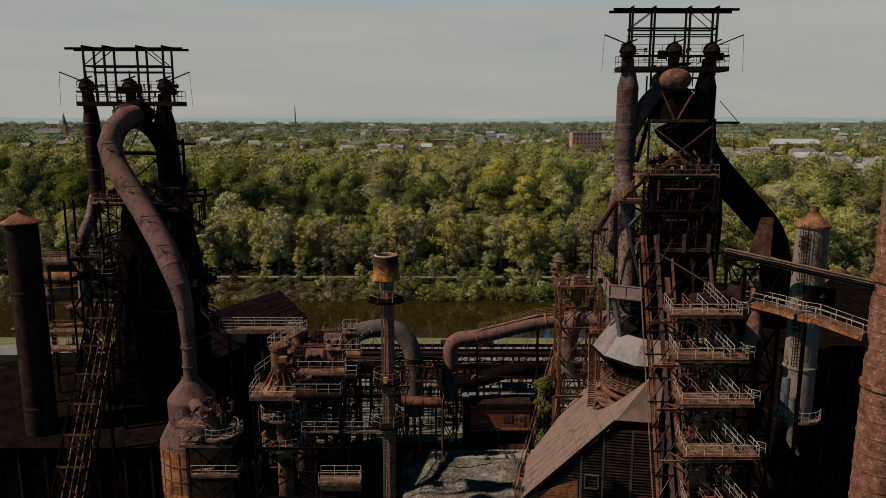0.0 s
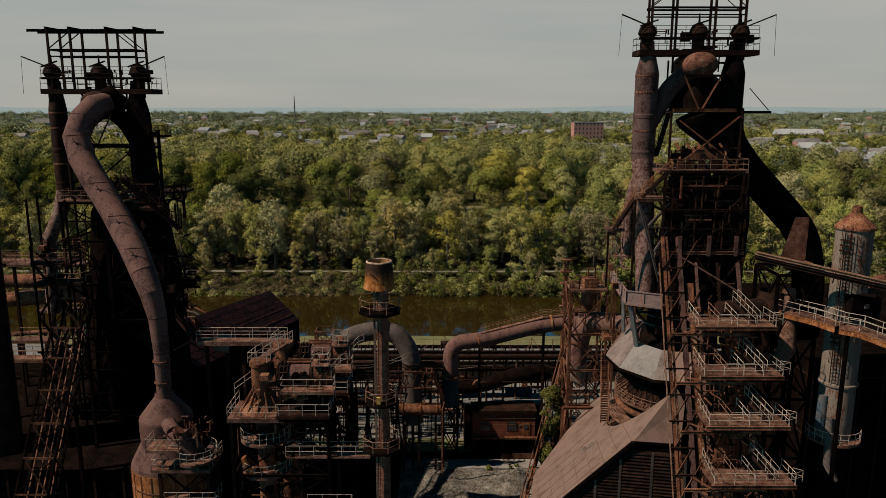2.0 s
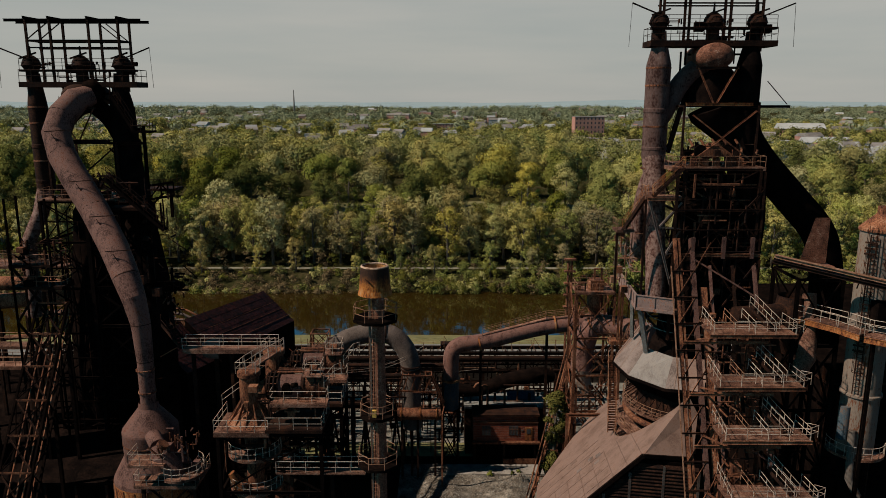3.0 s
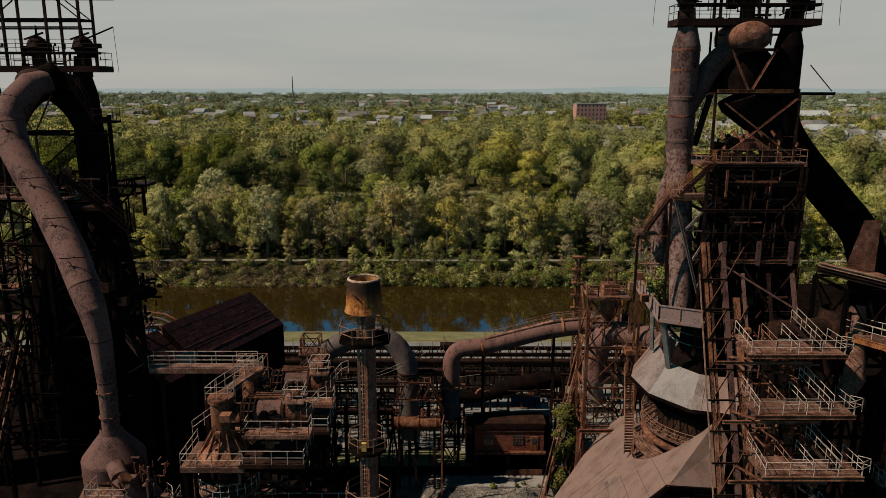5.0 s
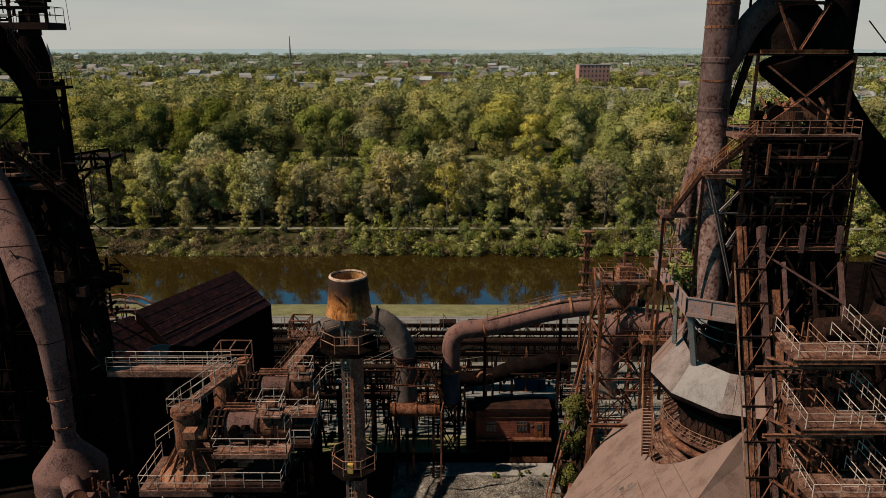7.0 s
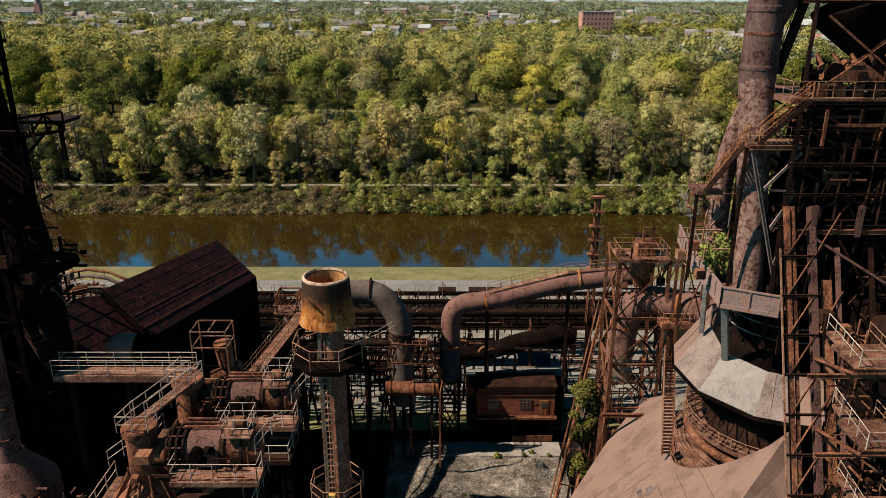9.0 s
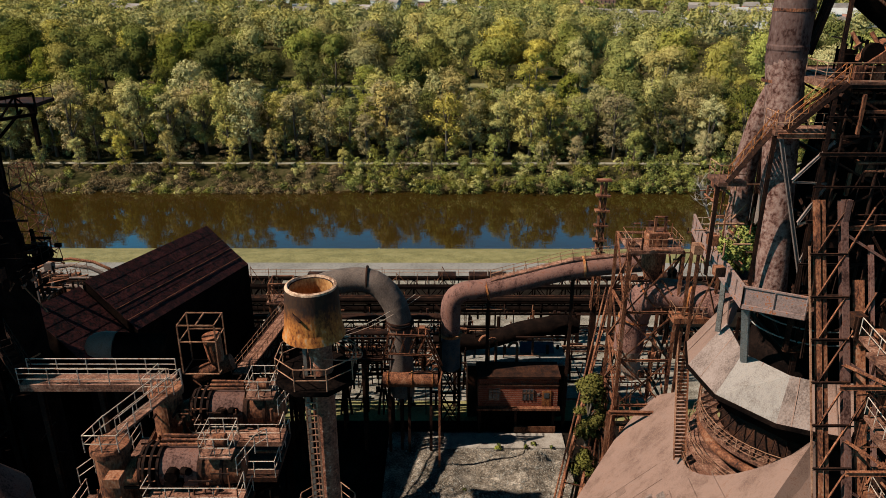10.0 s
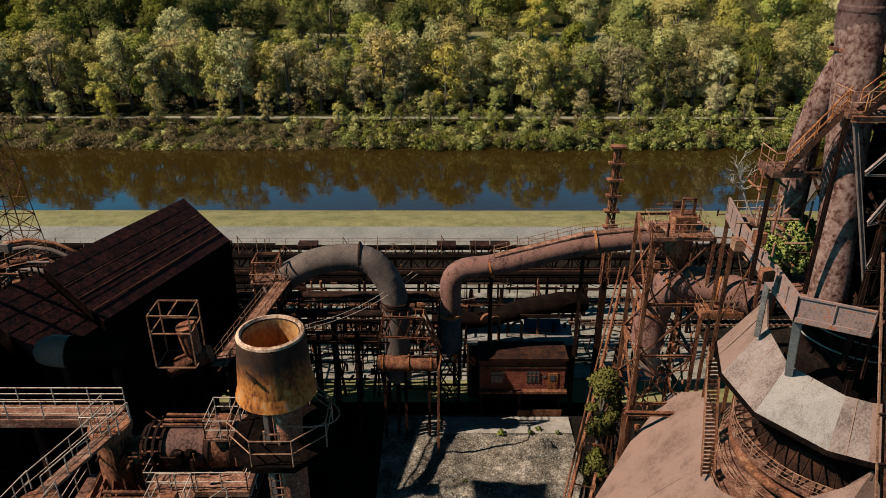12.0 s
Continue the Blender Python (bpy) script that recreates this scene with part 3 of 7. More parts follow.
# gravel heaps
hx, hy = np.linspace(-7, 16.6, 70), np.linspace(94, 123.4, 80)
me = bpy.data.meshes.new("gravel_heaps")
HEAPS = [(random.uniform(-4, 14), random.uniform(96, 117.5), random.uniform(.9, 1.9), random.uniform(.25, .75)) for _ in range(46)]


def heap(x, y):
    z = .05 + .25 * noise.noise(Vector((x / 3, y / 3, 0))) + .12 * noise.noise(Vector((x, y, 4))) + .07 * noise.noise(Vector((x * 3, y * 3, 9)))
    z += sum(h * math.exp(-((x - a) ** 2 + (y - b) ** 2) / r ** 2) for a, b, r, h in HEAPS)
    edge = min(x + 7, 16.6 - x, y - 94, (123.4 - y) * .6)
    return max(.01, z + .1) if edge > .5 else .01 * max(0, edge)


me.from_pydata([(x, y, heap(x, y)) for y in hy for x in hx], [], [(j * 70 + i, j * 70 + i + 1, (j + 1) * 70 + i + 1, (j + 1) * 70 + i) for j in range(79) for i in range(69)])
me.materials.append(GRAVEL)
me.polygons.foreach_set("use_smooth", [True] * len(me.polygons))
tagged(new("gravel_heaps", me), "low grey heaps of dumped gravel in the yard", "gravel", kind="stuff")
v, f = [], []
for i in range(5200):
    x, y, r = random.uniform(-5, 16), random.uniform(96, 122), random.uniform(.05, .17) * (2.2 if random.random() < .06 else 1)
    z = heap(x, y)
    k = len(v)
    v += [(x + r * random.uniform(-1, 1) * .4 + r * a, y + r * b, z + c * r) for a, b, c in ((-1, -.6, -.3), (1, -.7, -.3), (0, 1, -.3), (.1, .1, .9))]
    f += [(k, k + 1, k + 3), (k + 1, k + 2, k + 3), (k + 2, k, k + 3)]
me = bpy.data.meshes.new("gravel_stones")
me.from_pydata(v, [], f)
me.materials.append(material("loose_stone", [(0.05, 0.044, 0.037), (0.13, 0.115, 0.098), (0.24, 0.215, 0.185)], 3.0, island=True, vary=.5))
tagged(new("gravel_stones", me), "loose grey stones lying over the gravel heaps", "gravel", kind="stuff")
g = Geo().box(.5, 16.5, 119.4, 122.6, 0, .34)
tagged(part("concrete_slab", g, CONCRETE), "pale concrete slab edge beside the gravel heaps", "slab", kind="structure")

# ---- furnace top, shared by both blast furnaces ----


def furnace_top(f, cx, cy, dz):
    """Gantry, valve deck, uptakes and charging hopper of a blast furnace; dz lifts all of it."""
    # dz other than 0 also swaps in darker materials that stand for shade
    Z = lambda z: z + dz
    # hoist gantry over the top
    for k, y in enumerate((cy - 1.1, cy + 1.1)):
        for x in (-5.0, -2.5, 1.5, 4.6):
            beam(f, (cx + x + .25 * k, y, Z(65.2)), (cx + x + .25 * k, y, Z(71.9)), .22, .22, STEEL, "I", "gantry_column")
        beam(f, (cx - 7.2, y, Z(71.75)), (cx + 7.0, y, Z(71.75)), .24, .28, DARK, "I", "gantry_beam")
        beam(f, (cx - 5.0, y, Z(69.7)), (cx + 4.7, y, Z(69.7)), .16, .2, STEEL, "I", "gantry_beam")
        beam(f, (cx - 5.0, y, Z(69.0)), (cx + 4.7, y, Z(69.0)), .12, .14, STEEL, "I", "gantry_beam")
        beam(f, (cx - 5, y, Z(69.8)), (cx - 2.6, y, Z(71.6)), .1, .1, STEEL, "L", "brace")
        beam(f, (cx + 4.6, y, Z(69.8)), (cx + 2.4, y, Z(71.6)), .1, .1, STEEL, "L", "brace")
    for x in (-5.0, -2.5, 1.5, 4.6):
        beam(f, (cx + x, cy - 1.5, Z(72.0)), (cx + x + .2, cy + 1.5, Z(72.0)), .2, .24, DARK, "I", "cross_beam")
        beam(f, (cx + x, cy - 1.1, Z(69.7)), (cx + x + .2, cy + 1.1, Z(69.7)), .14, .16, STEEL, "I", "cross_beam")
    for x, s in ((-5.2, -1), (4.8, 1)):
        beam(f, (cx + x - s * .6, cy - 1.1, Z(67.6)), (cx + x + s * 2.9, cy - 1.1, Z(69.0)), .11, .13, DARK, "box", "jib_arm")
        beam(f, (cx + x + s * 2.9, cy - 1.1, Z(69.0)), (cx + x + s * 3.05, cy - 1.1, Z(64.9)), .03, .03, DARK, "box", "hanging_cable")
    # valve deck
    platform(f, cx - 6.2, cx + 6.2, cy - 1.4, cy + 1.6, Z(65.5), "SNEW", STEEL, STEEL, .55, 1.3, 1.25, 1)
    platform(f, cx - 6.1, cx + 6.1, cy - 1.3, cy - .5, Z(66.75), "S", STEEL, STEEL, .2, 1.5, 1.15, 2)
    for x in (-5.2, 0.1, 4.4):
        g = Geo().lathe(cx + x, cy - .4, [(.06, Z(69.2)), (.12, Z(68.3)), (.35, Z(68.2)), (.8, Z(67.8)), (1.0, Z(67.2)), (.8, Z(66.9)), (.62, Z(66.6)), (.62, Z(64.5))], 16)
        g.bar((cx + x - .9, cy - .9, Z(67.9)), (cx + x + .9, cy - .9, Z(68.5)), .16)
        part("bleeder_valve", g, STEEL, f)
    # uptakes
    # right-hand uptake and crossover are coloured black for their shaded side
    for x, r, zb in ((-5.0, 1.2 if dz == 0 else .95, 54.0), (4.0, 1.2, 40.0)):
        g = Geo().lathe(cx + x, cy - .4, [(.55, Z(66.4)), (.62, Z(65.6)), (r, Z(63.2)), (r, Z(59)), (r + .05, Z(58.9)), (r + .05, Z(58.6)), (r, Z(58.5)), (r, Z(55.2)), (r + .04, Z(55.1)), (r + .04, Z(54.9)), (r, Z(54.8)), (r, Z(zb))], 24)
        up = part("uptake_pipe", g, DARK if x > 0 else UPTAKE if dz == 0 else STEEL, f, "uptake pipe, flaking mauve-brown, coloured darker where it stands in shade")
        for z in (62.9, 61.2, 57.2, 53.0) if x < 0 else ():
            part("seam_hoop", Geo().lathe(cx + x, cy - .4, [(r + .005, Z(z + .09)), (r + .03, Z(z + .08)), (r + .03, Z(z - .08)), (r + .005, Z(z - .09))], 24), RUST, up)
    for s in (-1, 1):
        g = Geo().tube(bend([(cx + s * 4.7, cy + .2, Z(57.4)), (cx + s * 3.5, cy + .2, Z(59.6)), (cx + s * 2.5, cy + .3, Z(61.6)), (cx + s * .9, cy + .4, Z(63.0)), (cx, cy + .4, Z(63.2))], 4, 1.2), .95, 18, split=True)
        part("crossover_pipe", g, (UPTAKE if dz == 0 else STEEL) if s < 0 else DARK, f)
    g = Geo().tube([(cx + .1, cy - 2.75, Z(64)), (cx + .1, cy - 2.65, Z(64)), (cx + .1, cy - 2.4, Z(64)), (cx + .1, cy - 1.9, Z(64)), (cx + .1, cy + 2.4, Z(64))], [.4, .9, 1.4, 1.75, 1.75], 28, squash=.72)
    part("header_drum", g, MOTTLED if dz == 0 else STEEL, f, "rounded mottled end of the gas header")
    # struts and top girder
    beam(f, (cx - 1.8, cy - 2.6, Z(62.9)), (cx - .1, cy - 2.6, Z(59.5)), .16, .16, RUST, "L", "brace")
    beam(f, (cx + 2.0, cy - 2.6, Z(62.9)), (cx + .2, cy - 2.6, Z(59.5)), .16, .16, RUST, "L", "brace")
    beam(f, (cx - 2.0, cy - 2.6, Z(62.85)), (cx + 2.2, cy - 2.6, Z(62.85)), .2, .24, STEEL, "I", "girder")
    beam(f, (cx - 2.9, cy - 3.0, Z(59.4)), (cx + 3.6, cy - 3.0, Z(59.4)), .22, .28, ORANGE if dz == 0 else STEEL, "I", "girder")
    beam(f, (cx + 3.4, cy - 3.0, Z(59.2)), (cx + 7.2, cy - 3.0, Z(59.2)), .2, .26, DARK, "I", "girder")
    beam(f, (cx + 4.8, cy - 3.0, Z(61.6)), (cx + 6.9, cy - 3.0, Z(59.4)), .07, .07, DARK, "L", "brace")
    # charging hopper and upper frame
    if dz == 0:
        g = Geo().tube([(cx + 1.2, cy + .6, Z(59.2)), (cx + 1.4, cy + .6, Z(58.7)), (cx + 3.4, cy + .8, Z(55.4)), (cx + 4.6, cy + 1.0, Z(52.6))], [2.7, 2.6, .95, .95], 20)
        part("charging_hopper", g, DARK, f)
        part("gas_seal", Geo().lathe(cx + .5, cy + 1.2, [(1.2, Z(63.4)), (2.2, Z(61.6)), (2.5, Z(59.3))], 20), DARK, f)
    else:
        part("gas_seal", Geo().ball((cx + 1.4, cy - 1.2, Z(64.4)), 1.25, 1.25, 1.35), DARK, f)
    tower(f, cx - 3.0, cx + 4.2, cy - 3, cy + 3, Z(53.4), Z(59.3), [Z(53.4), Z(59.2)], .2, STEEL, "")
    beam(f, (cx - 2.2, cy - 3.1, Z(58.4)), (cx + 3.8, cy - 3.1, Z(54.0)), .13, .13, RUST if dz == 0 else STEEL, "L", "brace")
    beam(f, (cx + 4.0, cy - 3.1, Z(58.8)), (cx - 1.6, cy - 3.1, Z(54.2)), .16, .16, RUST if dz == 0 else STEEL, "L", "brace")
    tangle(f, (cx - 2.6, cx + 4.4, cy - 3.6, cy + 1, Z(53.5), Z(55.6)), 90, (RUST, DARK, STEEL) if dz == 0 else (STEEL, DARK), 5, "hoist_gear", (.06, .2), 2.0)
    tangle(f, (cx - 5.6, cx + 5.6, cy - 1.0, cy + 1.2, Z(65.6), Z(67.6)), 50, (STEEL, DARK), 9, "valve_gear", (.06, .16), 1.6)
    tangle(f, (cx - 3.4, cx + 3.6, cy - .8, cy + .8, Z(62.2), Z(65.2)), 26, (DARK,), 10, "valve_gear", (.08, .16), 2.4)
    platform(f, cx - 4.2, cx + 5.0, cy - 4.0, cy + 3.6, Z(53.4), "SEW", DECK, RUSTRAIL, .35, 1.3)
    # machinery on the charging floor
    g = Geo()
    for k in range(5):
        x = cx - 1.8 + k * 1.15
        g.tube([(x, cy - 3.0, Z(53.6)), (x + .4, cy - 2.2, Z(55.0)), (x - .2, cy - 1.8, Z(56.0))], .13, 8)
        g.box(x - .3, x + .3, cy - 3.2, cy - 2.6, Z(53.42), Z(54.2))
    g.add([(cx - 1.6, cy - 3.4, Z(54.4)), (cx + .2, cy - 3.4, Z(55.7)), (cx + 2.2, cy - 3.4, Z(54.4)), (cx - 1.6, cy - 1.4, Z(54.4)), (cx + .2, cy - 1.4, Z(55.7)), (cx + 2.2, cy - 1.4, Z(54.4))], [(0, 1, 4, 3), (1, 2, 5, 4), (0, 2, 1), (3, 4, 5)])
    part("charging_machinery", g, RUST if dz == 0 else STEEL, f)
    g = Geo()
    for k in (0, 1):
        part("sheave_wheel", Geo().tube([(cx - 1.2 + 2.6 * k, cy - 3.2, Z(54.9)), (cx - 1.2 + 2.6 * k, cy - 2.9, Z(54.9))], .62, 18), DARK, f)


def furnace_frame(f, cx, cy, top, levels, half=4.0, mat=None):
    """The braced frame round the stack, with the stack itself inside."""
    mat = mat or STEEL
    tower(f, cx - half + .4, cx + half + .4, cy - half, cy + half, levels[0], top, levels, .26, mat, "X")
    g = Geo().lathe(cx + .4, cy, [(1.5, top + .3), (2.4, top - 1.5), (2.5, top - 3), (3.3, top - 10), (3.9, top - 19), (3.9, top - 22), (3.4, top - 25), (4.4, top - 26), (4.4, 6)], 28)
    part("furnace_shell", g, DARK, f, "black bulging furnace shell")
    for z in levels[1:-1]:
        beam(f, (cx - half, cy - half - .3, z + .1), (cx + half + .8, cy - half - .3, z + .1), .16, .2, mat, "I", "girder")
        beam(f, (cx - half, cy - half - .3, z + 2.3), (cx + half + .8, cy - half - .3, z + 2.3), .1, .12, mat, "I", "girder")
    for k in range(9):
        x, z = cx - 3.4 + k * .9, random.uniform(levels[0], top - 6)
        e = random.uniform(-3, 3)
        beam(f, (x, cy - half - .15, z), (max(cx - half + .4, min(cx + half + .4, x + e)), cy - half - .15, z + random.uniform(2, 6)), .09, .09, mat, "L", "loose_brace")
    for k in range(5):
        x = cx - 2.8 + k * 1.4 + random.uniform(-.3, .3)
        beam(f, (x, cy - half - .2, levels[0]), (x + random.uniform(-.5, .5), cy - half - .1, top - random.uniform(.2, 5)), random.choice((.07, .1, .14, .2)), None, STEEL, "pipe", "riser_pipe")


# right-hand furnace
RX, RY = 26.4, 86.0
fr = thing("blast_furnace", (RX, RY, 0), "tall rusted blast furnace with gantry, uptakes and downcomer", "blast furnace", "blast furnaces")
furnace_top(fr, RX, RY + .3, 0)
furnace_frame(fr, RX, RY, 53.3, [36, 40, 45, 49.2, 53.2], mat=STEEL)
tangle(fr, (22.9, 30.6, 81.6, 84.6, 40.5, 52.8), 150, (STEEL, RUST, DARK), 31, "riser_work", (.06, .2), 6.5)
tangle(fr, (18.2, 21.4, 84.6, 90, 40.5, 46.6), 70, (RUST, RUSTRAIL), 32, "stair_scrap", (.05, .13), 2.2)
# downcomer colour is near-black to stand for the furnace's shade on it
g = Geo().tube(bend([(30.5, 87.0, 59.5), (30.7, 87.2, 56.4), (33.0, 88, 53.6), (40.4, 88, 45.9), (41.6, 88, 41), (41.6, 88, 34)], 4, 2.0), [1.7] * 22, 24, split=True)
part("downcomer", g, DARK, fr, "sloping gas downcomer coloured black for shade")
# leaning brick-lined leg below the uptake, and its branch
g = Geo().tube([(21.4, 85.9, 54.4), (21.5, 85.5, 52.2), (21.6, 84.6, 47), (21.7, 83.8, 43), (21.7, 83.3, 40.4), (21.7, 83.3, 39.7)], [1.19, 1.12, 1.02, 1.0, 1.0, 1.08], 22, split=True)
part("lined_leg", g, LEG, fr, "flaking mottled lower leg of the uptake")
g = Geo().tube(bend([(21.7, 85.6, 54.0), (20.9, 86.6, 51.0), (20.6, 87.4, 47.6), (20.9, 88.0, 40)], 4, 1.2), .74, 18, split=True)
part("lined_leg", g, LEG, fr)
# mirrored leg, its shade put into the near-black colour
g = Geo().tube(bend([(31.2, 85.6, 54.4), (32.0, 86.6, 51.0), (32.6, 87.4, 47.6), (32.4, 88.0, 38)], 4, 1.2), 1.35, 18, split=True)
part("lined_leg", g, DARK, fr, "leg below the second uptake, coloured black for shade")
# left-hand landing, stairs to the charging floor and down
platform(fr, 19.9, 23.6, 82.4, 84.2, 50.5, "SW", DECK, RUSTRAIL, .25, 1.0)
stairs(fr, (20.6, 82.6, 50.5), (23.4, 82.2, 53.4), .8, STEEL, ORANGE)
stairs(fr, (18.4, 84.4, 46.9), (20.2, 83.2, 50.5), .9, STEEL, ORANGE)
platform(fr, 17.6, 19.4, 84.0, 86.0, 46.9, "SW", DECK, RUSTRAIL, .25, 1.0)
for x, y in ((17.7, 84.2), (20.0, 82.6), (23.4, 82.6)):
    beam(fr, (x, y, 40.5), (x, y, 46.8 if x < 19 else 50.4), .2, .2, STEEL, "I", "column")
beam(fr, (20.2, 82.3, 50.3), (23.1, 82.2, 40.6), .2, .2, HOODGREY, "I", "leaning_column", "pale mauve leaning column")
beam(fr, (23.6, 82.2, 53.2), (23.5, 82.2, 39.8), .34, .34, STEEL, "I", "column")
beam(fr, (20.0, 82.2, 50.3), (23.6, 82.2, 50.3), .26, .3, RUST, "I", "girder")
for a, b, w in (((21.3, 47.6), (23.4, 50.0), .2), ((21.3, 47.5), (23.4, 47.4), .14), ((22.1, 44.9), (23.4, 47.3), .2), ((22.1, 44.8), (23.4, 45.1), .14), ((22.7, 42.4), (23.4, 45.0), .18), ((22.7, 42.3), (23.4, 42.5), .12)):
    beam(fr, (a[0], 82.1, a[1]), (b[0], 82.1, b[1]), w * .75, w * .75, HOODGREY, "I", "k_brace")
# stair behind the crossover
stairs(fr, (23.0, 86.6, 54.5), (24.2, 86.6, 59.4), .8, STEEL, STEEL)
# beam with stub columns in front of the stack
beam(fr, (22.9, 81.2, 44.9), (31.1, 81.2, 44.9), .24, .3, RUST, "I", "girder")
for x in (24.4, 27.4, 30.2):
    beam(fr, (x, 81.1, 44.6), (x, 81.1, 46.7), .36, .24, PIPE, "I", "stub_column")
for a, b in (((26.2, 80.9, 44.4), (30.4, 80.9, 38.5)), ((30.6, 80.8, 44.2), (27.0, 80.8, 39.0)), ((23.2, 81, 44.5), (23.4, 81, 36)), ((31, 81, 44.5), (31, 81, 36))):
    beam(fr, a, b, .13, .13, STEEL, "I", "brace")
for s, x in ((-1, 31.2),):
    for z in (51.2, 46.6):
        beam(fr, (x, 81.9, z), (x + s * 2.2, 81.9, z - 2.6), .17, .17, STEEL, "I", "v_bracket")
        beam(fr, (x + s * 2.2, 81.9, z - 2.6), (x + s * .3, 81.9, z - 4.8), .15, .15, STEEL, "I", "v_bracket")
    beam(fr, (x, 81.9, 53.0), (x, 81.9, 36), .2, .2, STEEL, "I", "column")
# parapet walkway of plate round the hearth roof
g = Geo()
P = [(21.3, 97.4, 38.9), (20.25, 92.3, 39.2), (19.4, 81.9, 39.3), (22.7, 80.25, 39.3)]
for a, b in zip(P, P[1:]):
    a, b = Vector(a), Vector(b)
    g.add([a, b, b + Vector((0, 0, 1.35)), a + Vector((0, 0, 1.35))], [(0, 1, 2, 3)])
    g.add([p + Vector((.08, .08, 0)) for p in (a, b)] + [p + Vector((.08, .08, 1.35)) for p in (b, a)], [(3, 2, 1, 0)])
    n = max(2, round((b - a).length / 1.6))
    for i in range(n + 1):
        p = a.lerp(b, i / n)
        g.bar(p + Vector((-.04, -.04, -.1)), p + Vector((-.04, -.04, 1.36)), .07)
    g.bar(a + Vector((0, 0, 1.38)), b + Vector((0, 0, 1.38)), .16, .1)
    g.bar(a, b, .16, .3)
part("plate_parapet", g, PARAPET, fr, "grey-brown plate parapet with flaking rust")
g = Geo().slab([(20.3, 91.8, 39.3), (19.5, 82.0, 39.3), (22.8, 80.4, 39.3), (27, 84, 39.3), (27, 90, 39.3)], .3)
part("deck", g, DECK, fr)
beam(fr, (20.0, 82.6, 39.2), (21.6, 84.9, 33.6), .46, .4, GREYROOF, "I", "column", "blue-grey steel column")
beam(fr, (20.6, 88, 39.1), (21.0, 88.6, 34.0), .34, .34, GREYROOF, "I", "column", "blue-grey steel column")
beam(fr, (23.6, 82.2, 38.9), (23.6, 82.2, 33.6), .3, .3, STEEL, "I", "column")
for z, r in ((37.6, 3.9), (36.6, 3.9)):
    part("hearth_rail", Geo().tube([(25.6 + r * math.cos(radians(a)), 85.4 + r * math.sin(radians(a)), z) for a in range(150, 281, 10)], .05, 6), GREYROOF, fr)

# left-hand furnace: its frame and side pipe are coloured black for shade
LX, LY = -38.4, 90.6
fl = thing("blast_furnace", (LX, LY, 0), "blast furnace coloured dark for shade, with a swan-necked downcomer", "blast furnace", "blast furnaces")
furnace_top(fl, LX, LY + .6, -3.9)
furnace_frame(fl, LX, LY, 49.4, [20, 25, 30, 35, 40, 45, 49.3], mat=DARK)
path = [(-36.9, 89.6, 60.3), (-38.1, 88.6, 59.75), (-39.1, 87.5, 58.3), (-39.4, 86.4, 56.4), (-38.4, 85.2, 54.3), (-36.6, 83.8, 52.1), (-34.0, 81.9, 49.1), (-31.2, 79.2, 45.9), (-29.5, 77.3, 43.6), (-28.5, 76.3, 41.8), (-27.9, 75.9, 39.5), (-27.7, 75.7, 36), (-27.7, 75.6, 31.2)]
radii = [1.0, 1.3, 1.36, 1.36, 1.35, 1.35, 1.34, 1.32, 1.22, 1.06, .88, .74, .7]
for i in (2, 4, 6, 8, 10, 11):
    a, b = Vector(path[i]), Vector(path[i + 1])
    part("seam_hoop", flange(Geo(), a, b - a, radii[i] + .012, .035), STEEL, fl)
g = Geo().tube(path, radii, 24, split=True)
part("downcomer", g, PIPE, fl, "sunlit purple-brown swan-necked downcomer")
for i in (3, 5, 6, 7):
    for t in (.4,):
        p = Vector(path[i]).lerp(Vector(path[i + 1]), t)
        beam(fl, p + Vector((-.6, -1.4, 1.1)), p + Vector((2.2, -1.5, 1.3)), .08, .08, STEEL, "L", "bracket")
        beam(fl, p + Vector((.1, -1.4, .9)), p + Vector((1.0, -1.4, -.6)), .07, .07, STEEL, "L", "bracket")
tower(fl, -36.2, -31.2, 84.5, 89, 20, 49, 7, .4, DARK, "X")
g = Geo().tube([(-43.4, 90.8, 50.4), (-44.1, 90.4, 47.6), (-45.4, 89.8, 44.6), (-45.6, 89.6, 36)], [.9, .8, .75, .75], 16, split=True)
part("lined_leg", g, LEG, fl, "flaking lower leg of the uptake")
tangle(fl, (-44.4, -39.2, 83.8, 86.4, 40.8, 45.6), 110, (RUST, STEEL, DARK), 41, "stair_scrap", (.05, .14), 2.4)
tangle(fl, (-33.4, -28.2, 83.6, 87, 38, 52), 60, (STEEL, DARK), 42, "riser_work", (.06, .16), 3.0)
platform(fl, -44.5, -40.2, 84, 86.5, 43.2, "SW", STEEL, RUSTRAIL, .3, 1.2)
platform(fl, -44.2, -39.0, 83.6, 86.0, 41.0, "SWE", STEEL, RUSTRAIL, .3, 1.2)
for x in (-44.3, -40.2):
    for y in (84.2, 86.3):
        beam(fl, (x, y, 20), (x, y, 50), .18, .18, DARK, "I", "column")
for z in (25, 31, 37):
    beam(fl, (-44.3, 84.2, z), (-40.2, 84.2, z + 6), .2, .2, STEEL, "L", "brace")
    beam(fl, (-40.2, 84.2, z), (-44.3, 84.2, z + 6), .2, .2, STEEL, "L", "brace")
stairs(fl, (-27.8, 83.2, 47.0), (-33.4, 83.2, 52.2), .8, DARK, STEEL)
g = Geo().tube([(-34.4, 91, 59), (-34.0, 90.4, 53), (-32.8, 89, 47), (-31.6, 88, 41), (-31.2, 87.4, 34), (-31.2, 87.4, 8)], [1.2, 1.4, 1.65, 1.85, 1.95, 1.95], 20)
